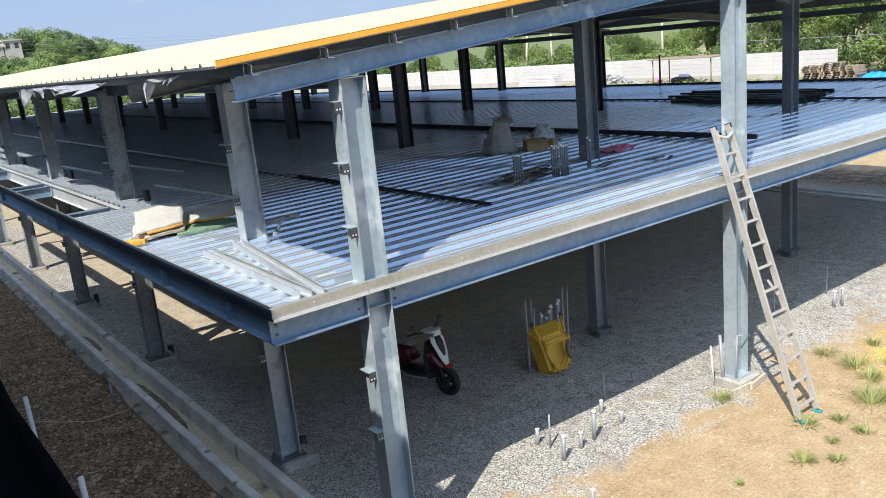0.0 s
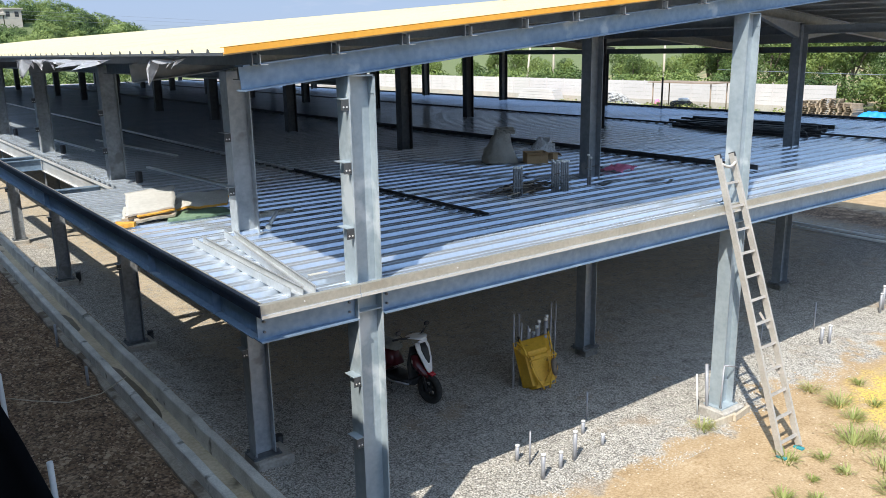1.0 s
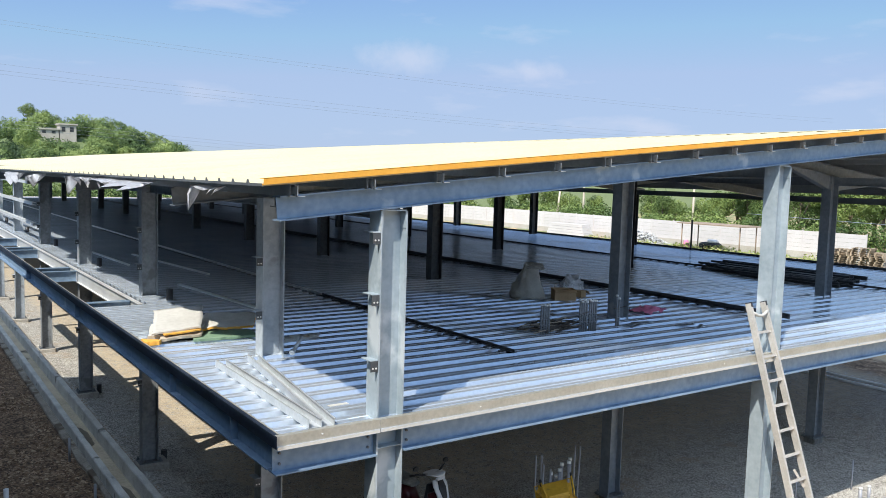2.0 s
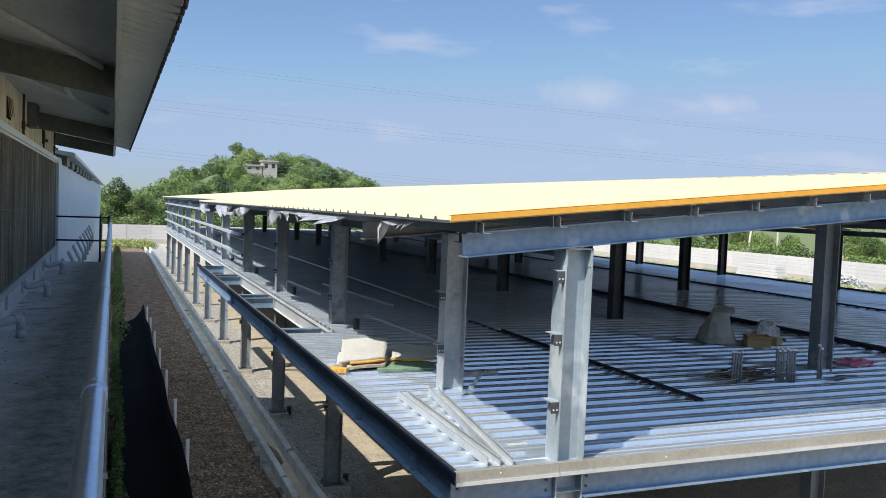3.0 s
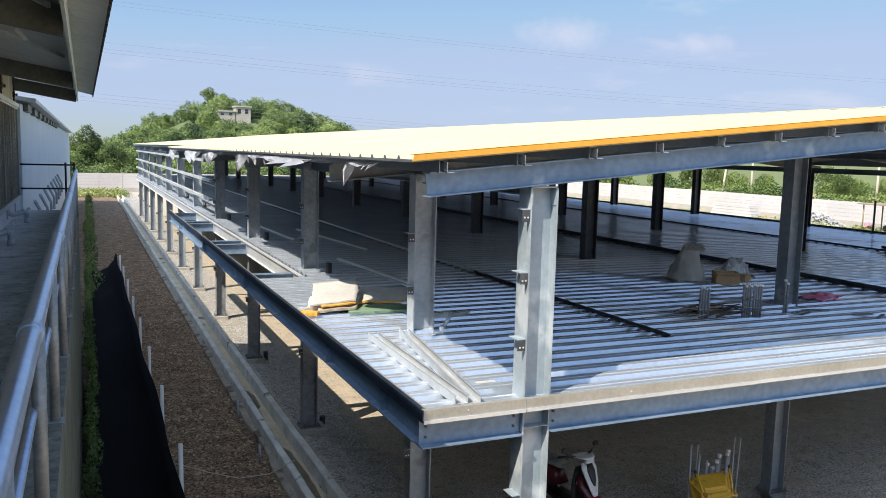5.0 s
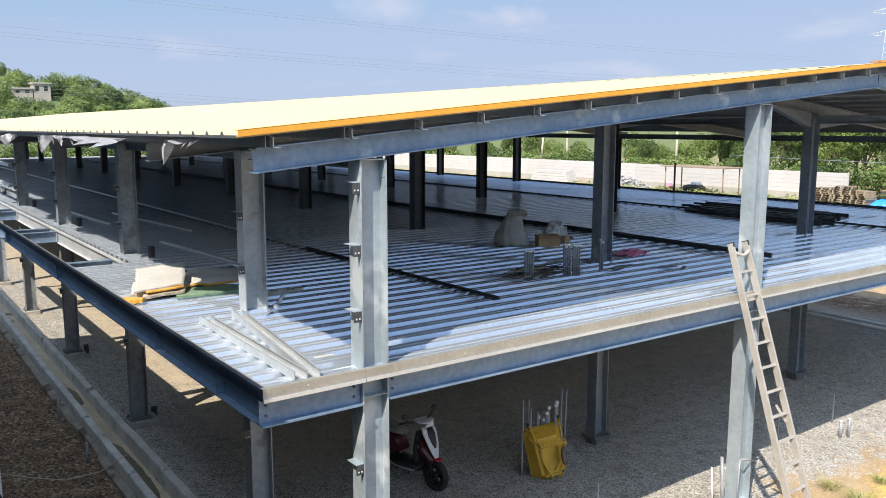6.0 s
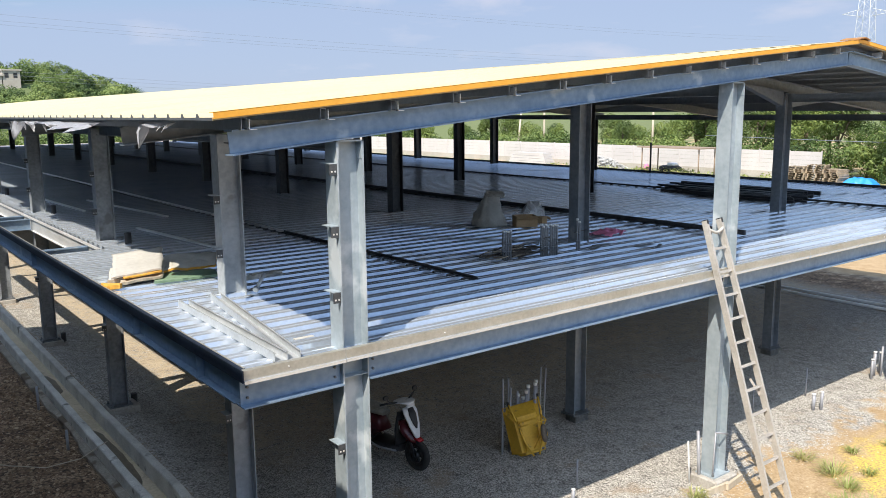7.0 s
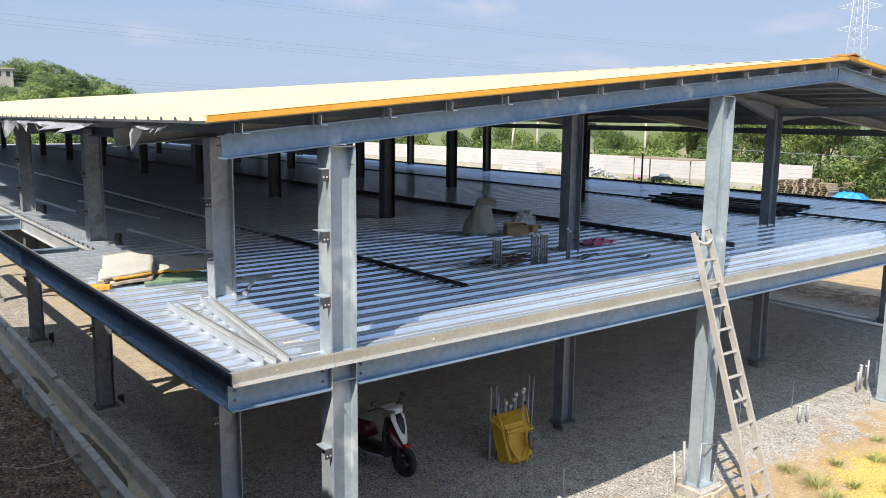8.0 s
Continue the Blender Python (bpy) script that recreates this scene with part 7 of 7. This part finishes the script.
    lobes = [(rnd.uniform(-1, 4), rnd.uniform(85, 92), 0.2, 0.9, 1.2, 0.5) for k in range(14)]
    me = leaf_mesh("weeds", lobes, 3000, 0.14, 9, MATS["grass_blade"])
    tagged(new("weeds", me), "weeds at the end of the soil strip", "weeds", kind="stuff")

    # wooded hill
    def hill_z(x, y):
        d = math.exp(-((y - 285) / 55.0) ** 2)
        k = 0.0
        for cx, w, hh in ((35, 19, 10.0), (48, 24, 6.0), (64, 17, 8.0), (75, 11, 3.2), (20, 9, 1.0), (110, 60, 2.0)):
            k += hh * math.exp(-((x - cx) / w) ** 2)
        return k * d
    bm = BM()
    grid = []
    for j in range(24):
        grid.append([bm.verts.new((-120 + 12 * i, 190 + 8.5 * j, hill_z(-120 + 12 * i, 190 + 8.5 * j) - 0.4)) for i in range(34)])
    for a, b in zip(grid, grid[1:]):
        for i in range(33):
            bm.faces.new((a[i], a[i + 1], b[i + 1], b[i]))
    solid("hill", bm, MATS["hill_soil"], "low wooded hill beyond the site", "hill", kind="structure", smooth=True)
    lobes = []
    for k in range(420):
        x, y = rnd.uniform(-25, 110), rnd.uniform(205, 300)
        if x > 82 and rnd.random() < 0.7 or any(abs(x - hx) < 3.5 and 240 < y < 266 for hx in (41, 46, 84)):
            continue
        z = hill_z(x, y)
        if z < 1.2 and rnd.random() < 0.5:
            continue
        s = rnd.uniform(1.6, 4.4)
        lobes.append((x, y, z + s * 0.5, s, s, s * rnd.uniform(0.7, 1.1)))
    me = leaf_mesh("hill_woods", lobes, 300000, 0.36, 12, MATS["leaf_hill"])
    tagged(new("hill_woods", me), "dense green woods covering the hill", "woods", kind="stuff")
    for k, (x, y, sc) in enumerate(((39, 283, 0.95), (44, 286, 0.85), (47, 284, 0.5), (64, 286, 0.6), (25, 280, 0.42))):
        c = copy_thing(kinds[k % 5], pose(0, 0, 0))
        c.matrix_basis = pose(x, y, hill_z(x, y) + 0.6, 0, 0, 50 * k) @ Matrix.Scale(sc, 4)
        c["label"] = "tall leafy tree standing out on the hilltop"
        c["group"] = "hilltop trees"
    # small buildings on the hill
    for x, y, w, h, lift, lab in ((46, 262, 4.5, 3.0, 0.8, "small grey house among trees on the hill"), (41, 262, 5.0, 1.6, 0.6, "low white structure among trees on the hill"), (84, 262, 6.5, 3.2, 1.6, "white flat-roofed house beyond the hill")):
        z = hill_z(x, y) + lift
        hs = thing("house", (x, y, z), lab, "house")
        bm = BM()
        box(bm, -w / 2, w / 2, -2.5, 2.5, -3, h)
        part("wall", bm, MATS["pale_plinth"], hs)
        bm = BM()
        box(bm, -w / 2 - 0.4, w / 2 + 0.4, -2.9, 2.9, h, h + 0.4)
        part("roof", bm, MATS["pale_plinth"] if lift != 1.6 else MATS["white_sheet"], hs)
        for q in (-0.28, 0.22):
            bm = BM()
            box(bm, w * q - 0.5, w * q + 0.5, -2.56, -2.49, h * 0.35, h * 0.8)
            part("window", bm, MATS["black_plastic"], hs)


material("hill_soil", (0.07, 0.10, 0.03), (0.14, 0.17, 0.06), 0.95, 0, 0.2, 3)
material("fence_white", (0.50, 0.46, 0.435), (0.57, 0.53, 0.505), 0.6, 0, 0.6, 8, vary=0.04)
material("pale_plinth", (0.36, 0.32, 0.27), (0.46, 0.42, 0.36), 0.9, 0, 0.8, 10, 0.1)
distance()


# ---------------------------------------------------------------- site wall and yard
def site_wall():
    w = thing("site_wall", (0, 0, 0), "long white panelled metal fence round the site", "fence", kind="structure")
    pan = BM()
    for k in range(5):
        box(pan, -0.02, 0.02, 0.03, 2.37, 0.5 + 0.31 * k, 0.5 + 0.31 * k + 0.3)
    me_a = mesh_of("panel", pan, MATS["fence_white"])
    base = BM()
    box(base, -0.06, 0.06, 0.0, 2.4, -0.2, 0.5)
    me_b = mesh_of("plinth", base, MATS["pale_plinth"])
    post = BM()
    box(post, -0.05, 0.05, -0.03, 0.03, 0, 2.1)
    me_p = mesh_of("post", post, MATS["fence_white"])
    for k in range(27):
        m = pose(56.6, 29.4 + 2.4 * k, 0)
        for me in (me_a, me_b, me_p):
            piece(me, w, m)
    for k in range(24):
        m = pose(56.6 - 2.4 * k, 94.2, 0, 0, 0, 90)
        for me in (me_a, me_b, me_p):
            piece(me, w, m)


site_wall()


def yard():
    # stacked timber pallets
    for k, (x, y, n, rz) in enumerate(((54.0, 29.6, 8, 5), (54.4, 28.45, 9, 12), (54.9, 27.5, 7, -6))):
        for j in range(n):
            p = thing("pallet", (x + 0.05 * math.sin(j * 2 + k), y + 0.06 * math.sin(j * 1.3), 0.145 * j), "weathered timber pallet in a yard stack", "pallet", "stacked pallets", rz=rz + 2 * math.sin(j))
            for q in range(5):
                bm = BM()
                box(bm, -0.6, 0.6, -0.6 + 0.265 * q, -0.6 + 0.265 * q + 0.14, 0.11, 0.135)
                part("slat", bm, MATS["pallet_wood"], p)
            for q in (-0.55, 0, 0.55):
                bm = BM()
                box(bm, -0.6, 0.6, q - 0.045, q + 0.045, 0.0, 0.109)
                part("bearer", bm, MATS["pallet_wood"], p)
    # blue tarpaulin heap
    bm = BM()
    bmesh.ops.create_grid(bm, x_segments=30, y_segments=20, size=1.0)
    for v in bm.verts:
        r = max(abs(v.co.x), abs(v.co.y))
        v.co.z = max(0.02, 0.62 * (1 - r ** 3) + 0.25 * noise.noise((v.co.x * 3, v.co.y * 3, 1)) * (1 - r * 0.5))
    bmesh.ops.solidify(bm, geom=list(bm.faces), thickness=0.01)
    ob = solid("tarpaulin", bm, MATS["tarp_blue"], "bright blue tarpaulin draped over a heap", "tarpaulin", smooth=True)
    ob.matrix_basis = pose(55.2, 25.9, 0, 0, 0, 10) @ Matrix.Diagonal((0.8, 1.05, 0.8, 1.0))
    # rubble heap before the wall
    rnd = random.Random(4)
    st = []
    for _ in range(900):
        y, x = rnd.gauss(46.8, 1.9), rnd.gauss(53.2, 0.9)
        z = 1.15 * math.exp(-((y - 46.8) / 2.3) ** 2 - ((x - 53.2) / 1.2) ** 2)
        st.append((x, y, z * rnd.uniform(0.5, 1.05), rnd.uniform(0.06, 0.2)))
    scatter("rubble", st, stone_material("rubble_stone", (0.20, 0.195, 0.18), (0.34, 0.33, 0.31), (0.50, 0.49, 0.46)), "heap of pale broken concrete rubble", "rubble", 3)
    # stack of white panels
    st = thing("panel_stack", (54.6, 57.0, 0), "stack of pale insulated wall panels on timbers", "panels")
    for k in range(4):
        bm = BM()
        box(bm, -0.6 + 0.04 * k, 0.6, -2.6 + 0.15 * k, 2.5 - 0.1 * k, 0.12 + 0.26 * k, 0.12 + 0.26 * k + 0.24)
        part("panel", bm, MATS["fence_white"], st)
    for q in (-1.8, 0, 1.8):
        bm = BM()
        box(bm, -0.6, 0.6, q - 0.06, q + 0.06, 0, 0.119)
        part("bearer", bm, MATS["wood_pole"], st)
    ds = thing("steel_bundle", (52.6, 52.2, 0), "low dark bundle of steel sections in the yard", "steel bundle")
    for k in range(6):
        bm = BM()
        box(bm, -0.4 + 0.14 * k, -0.28 + 0.14 * k, -0.95 + 0.06 * (k % 3), 0.95 - 0.08 * (k % 2), 0.0 + 0.13 * (k % 2), 0.125 + 0.13 * (k % 2))
        part("section", bm, MATS["black_steel"], ds)
    # open canopy frame
    cf = thing("canopy_frame", (52.5, 38.6, 0), "thin rusty steel canopy frame in the yard", "canopy")
    for y in (-2.6, 2.6):
        for x in (-1, 1):
            bm = BM()
            tube(bm, ((x, y, 0), (x, y, 2.2)), 0.05, 8)
            part("post", bm, MATS["rust_brown"], cf)
    bm = BM()
    box(bm, -1.3, 1.3, -2.9, 2.9, 2.2, 2.28)
    part("roof_sheet", bm, MATS["rust_brown"], cf)
    # small parked machine and red cover
    tk = thing("utility_vehicle", (54.6, 40.8, 0), "small dark utility vehicle parked by the wall", "vehicle")
    tk.matrix_basis = tk.matrix_basis @ Matrix.Scale(0.85, 4)
    bm = BM()
    loft(bm, [(Vector((0, -0.95, 0.45)), Vector((1, 0, 0)), Vector((0, 0, 1)), 0.5, 0.2), (Vector((0, -0.6, 0.52)), Vector((1, 0, 0)), Vector((0, 0, 1)), 0.55, 0.28),
              (Vector((0, 0.6, 0.52)), Vector((1, 0, 0)), Vector((0, 0, 1)), 0.55, 0.28), (Vector((0, 0.95, 0.5)), Vector((1, 0, 0)), Vector((0, 0, 1)), 0.5, 0.2)], n=14, power=4)
    part("body", bm, MATS["black_plastic"], tk)
    bm = BM()
    loft(bm, [(Vector((0, -0.3, 0.78)), Vector((1, 0, 0)), Vector((0, 1, 0)), 0.5, 0.45), (Vector((0, -0.2, 1.05)), Vector((1, 0, 0)), Vector((0, 1, 0)), 0.42, 0.34)], n=14, power=4)
    part("cab", bm, MATS["white_paint"], tk)
    for yy in (-0.6, 0.6):
        for xx in (-0.5, 0.5):
            wh = wheel(tk, xx, 0.25, 0.25, 0.16, yy)
            wh.matrix_basis = pose(xx, yy, 0.25, 0, 0, 90)
    bm = BM()
    loft(bm, [(Vector((0, 0, z)), Vector((1, 0, 0)), Vector((0, 1, 0)), 0.55 - 0.4 * z, 0.4 - 0.25 * z) for z in (0, 0.3, 0.7, 1.0)], n=16)
    crumple(bm, 0.06, 4, 2)
    zm = min(v.co.z for v in bm.verts)
    for v in bm.verts:
        v.co.z -= zm
    ob = solid("cloth_cover", bm, MATS["pink_cloth"], "pinkish red cloth cover on the deck", "cover")
    ob.matrix_basis = pose(53.6, 42.4, 0) @ Matrix.Scale(0.75, 4)
    # poles behind the wall
    for x, y, h, ln in ((60.5, 61.2, 7.5, 0.0), (60.5, 65.4, 5.0, 0.7), (64.0, 50.0, 6.5, 0.0)):
        bm = BM()
        tube(bm, ((x, y, -0.2), (x, y - ln, h)), 0.13, 8, 0.09)
        solid("utility_pole", bm, MATS["wood_pole"], "plain pale utility pole behind the wall", "pole", "utility poles")
    # dark tilted pole on the far deck edge
    bm = BM()
    tube(bm, ((21.9, 17.2, DECK), (21.9, 17.2, DECK + 1.0)), 0.03, 8)
    box(bm, 21.82, 21.98, 17.12, 17.28, DECK + 0.002, DECK + 0.02)
    solid("deck_post", bm, MATS["black_steel"], "thin dark post at the deck edge", "post")


material("rust_brown", (0.22, 0.16, 0.11), (0.34, 0.26, 0.19), 0.8, 0, 2, 20)
yard()


def pylon():
    p = thing("power_pylon", (271, 129, 0), "grey steel lattice power pylon in the distance", "pylon")
    hgt = 62

    def half(z):
        return 2.6 * (1 - z / hgt) + 0.8
    for sx, sy in ((-1, -1), (1, -1), (1, 1), (-1, 1)):
        bm = BM()
        tube(bm, ((sx * half(0), sy * half(0), 0), (sx * half(hgt), sy * half(hgt), hgt)), 0.11, 5)
        part("leg", bm, MATS["pylon_zinc"], p)
    z = 4.0
    while z < hgt - 3:
        z2 = z + 3.2
        bm = BM()
        cs, ct = [(-1, -1), (1, -1), (1, 1), (-1, 1)], None
        for k in range(4):
            a, b = cs[k], cs[(k + 1) % 4]
            tube(bm, ((a[0] * half(z), a[1] * half(z), z), (b[0] * half(z2), b[1] * half(z2), z2)), 0.05, 4)
            tube(bm, ((b[0] * half(z), b[1] * half(z), z), (a[0] * half(z2), a[1] * half(z2), z2)), 0.05, 4)
        part("lattice", bm, MATS["pylon_zinc"], p)
        z = z2
    for za in (34.5, 41.5, 48.5):
        for q in (-1, 1):
            bm = BM()
            d = Vector((0.43, -0.90, 0)) * q
            e = d * 7.0 + Vector((0, 0, za + 0.4))
            tube(bm, ((d.x * 1.5, d.y * 1.5, za - 0.6), e), 0.1, 4)
            tube(bm, ((d.x * 1.5, d.y * 1.5, za + 1.8), e), 0.1, 4)
            for k in range(3):
                f = (k + 1) / 4
                tube(bm, (Vector((d.x * 1.5, d.y * 1.5, za - 0.6)).lerp(e, f), Vector((d.x * 1.5, d.y * 1.5, za + 1.8)).lerp(e, f * 0.8)), 0.06, 4)
            part("cross_arm", bm, MATS["pylon_zinc"], p)


material("pylon_zinc", (0.50, 0.52, 0.55), (0.60, 0.62, 0.65), 0.6, 0.2, 1, 5)
pylon()


def wires():
    dist = 200.0
    for el in ((8.94, 7.80, 6.04), (8.70, 7.58, 5.84), (5.95, 4.92, 3.62), (5.72, 4.72, 3.45), (6.35, 5.25, 3.90), (3.05, 1.95, 0.9), (2.80, 1.75, 0.75), (2.55, 1.5, 0.55)):
        az = (3.0, 22.0, 42.0)
        fit = np.polyfit(np.tan(np.radians(az)), [math.tan(radians(e)) / math.cos(radians(a)) for e, a in zip(el, az)], 2)
        pts = []
        for k in range(41):
            t = -0.45 + 0.055 * k
            pts.append((dist * t, dist, 5.15 + dist * float(np.polyval(fit, t))))
        bm = BM()
        tube(bm, pts, 0.02, 4)
        solid("power_line", bm, MATS["wire_grey"], "thin overhead power line across the sky", "cable", "overhead lines")
    bm = BM()
    tube(bm, [(58.0, 4 + 3 * k, 3.0 - 0.25 * math.sin(k / 12 * math.pi)) for k in range(13)], 0.02, 5)
    solid("cable", bm, MATS["wire_grey"], "thin slack cable before the trees", "cable")


material("wire_grey", (0.22, 0.24, 0.27), (0.28, 0.30, 0.33), 0.6, 0.2, 1, 5)
wires()


# ---------------------------------------------------------------- details of the neighbouring eaves
def kscale(ob):
    """Puts a thing into the neighbouring building's own size."""
    ob.matrix_basis = KM @ ob.matrix_basis
    return ob


def walkway_litter():
    """Grit and leaf crumbs swept against the kerb of the walkway."""
    rnd = random.Random(31)
    z = K_EYE.z + 0.8 * (WALK_Z - K_EYE.z) + 0.001
    dark, pale = [], []
    for _ in range(2600):
        y = 1.0 + 16 * rnd.random() ** 1.6
        x = -1.0 + min(0.95, abs(rnd.gauss(0, 0.22)))
        dark.append((x, y, z, rnd.uniform(0.002, 0.007) * (2.0 if rnd.random() < 0.04 else 1)))
    for _ in range(380):
        pale.append((rnd.uniform(-0.98, 0.0), 1.0 + 14 * rnd.random() ** 1.5, z, rnd.uniform(0.002, 0.005)))
    scatter("grit", dark, stone_material("grit_dark", (0.02, 0.02, 0.016), (0.05, 0.048, 0.035), (0.13, 0.12, 0.09)), "dark grit and leaf crumbs on the walkway", "grit", 41, 0.5)
    scatter("grit", pale, stone_material("grit_pale", (0.45, 0.46, 0.45), (0.60, 0.61, 0.60), (0.75, 0.75, 0.73)), "small pale chips on the walkway", "grit", 42, 0.5)


walkway_litter()


def eave_details():
    for y, red in ((7.35, True), (10.73, False), (14.53, True), (18.5, False), (21.7, False)):
        p = thing("downpipe", (WALL_X + 0.03, y, 6.08), "dark water pipe with valve on the cladding", "pipe", "wall pipes")
        kscale(p)
        bm = BM()
        tube(bm, ((0, 0, 0), (0, 0, 0.72)), 0.019, 10)
        part("pipe", bm, MATS["rust_dark"], p)
        bm = BM()
        tube(bm, ((0, 0, 0.10), (0, 0, 0.22)), 0.029, 10)
        part("collar", bm, MATS["rust_dark"], p)
        bm = BM()
        tube(bm, ((0.02, 0, 0.16), (0.06, 0.03, 0.16)), 0.012, 8)
        tube(bm, ((0.06, 0.03, 0.13), (0.06, 0.03, 0.19)), 0.02, 8)
        part("valve", bm, MATS["valve_red"] if red else MATS["rust_dark"], p)
    for y, w in ((4.6, 0.55), (11.0, 0.5), (12.85, 0.5), (18.8, 0.5)):
        v = thing("wall_vent", (WALL_X - 0.03, y, 6.20), "rusty torn vent opening in the cladding", "vent", "cladding vents")
        kscale(v)
        bm = BM()
        box(bm, 0.0, 0.012, 0, w, 0, 0.30)
        part("opening", bm, MATS["black_net"], v)
        for k in range(4):
            bm = BM()
            bar(bm, (0.02, w * k / 3, 0.30), (0.05, w * k / 3 + 0.02, 0.02 * k), 0.05, 0.006)
            part("torn_strip", bm, MATS["rust_brown"], v)
    d = kscale(thing("wall_duct", (WALL_X - 0.04, 15.75, 6.30), "dark boxed vent duct under the eave", "duct"))
    bm = BM()
    box(bm, 0.0, 0.16, 0, 0.42, 0, 0.42)
    part("body", bm, MATS["dark_green_steel"], d, bevel=0.01)
    bm = BM()
    box(bm, 0.161, 0.17, 0.04, 0.38, 0.04, 0.38)
    part("cover", bm, MATS["rust_dark"], d)
    bm = BM()
    tube(bm, ((-0.55, 12.0, 6.56), (-0.48, 13.2, 6.54)), 0.028, 10)
    kscale(solid("tube_lamp", bm, MATS["lamp_white"], "unlit white tube lamp under the eave", "lamp"))
    for y in (7.6, 12.4, 19.0):
        bm = BM()
        bar(bm, (WALL_X + 0.0, y - 1.3, 6.66), (-0.05, y + 1.4, 6.44), 0.03, 0.05)
        kscale(solid("eave_brace", bm, MATS["soffit_grey"], "thin grey diagonal eave brace", "brace", "eave braces"))
    # seam across the pads
    for k in range(14):
        bm = BM()
        y = 2.0 + 1.5 * k
        tube(bm, ((WALL_X + 0.008, y, 4.93 + 0.02 * math.sin(k * 2.0)), (WALL_X + 0.008, y + 0.75, 4.93 + 0.03 * math.sin(k * 1.3)), (WALL_X + 0.008, y + 1.5, 4.93 + 0.02 * math.sin(k * 2.0 + 2))), 0.0018, 5)
        kscale(solid("pad_cord", bm, MATS["rod_tan"], "thin sagging cord across the cooling pads", "cord", "pad cords"))
    # step flashings of the far block
    for k in range(9):
        bm = BM()
        y = 24.2 + 3.2 * k
        box(bm, -1.24, -1.12, y, y + 1.6, 5.95 + 0.0 * k, 6.14)
        kscale(solid("eave_bracket", bm, MATS["dark_green_steel"], "small dark eave bracket on the blue wall", "bracket", "far brackets"))
        bm = BM()
        tube(bm, ((-1.2, y, 3.4), (-1.0, y + 0.5, 2.9), (-1.0, y + 0.5, 2.4)), 0.05, 8)
        kscale(solid("drain_elbow", bm, MATS["grey_plastic"], "grey drain pipe on the blue wall", "pipe", "far drain pipes"))


material("rust_dark", (0.035, 0.028, 0.025), (0.09, 0.065, 0.05), 0.7, 0.2, 5, 30)
material("valve_red", (0.06, 0.03, 0.025), (0.12, 0.055, 0.04), 0.6, 0, 5, 30)
material("lamp_white", (0.78, 0.78, 0.76), (0.85, 0.85, 0.83), 0.4, 0, 5, 30)
eave_details()
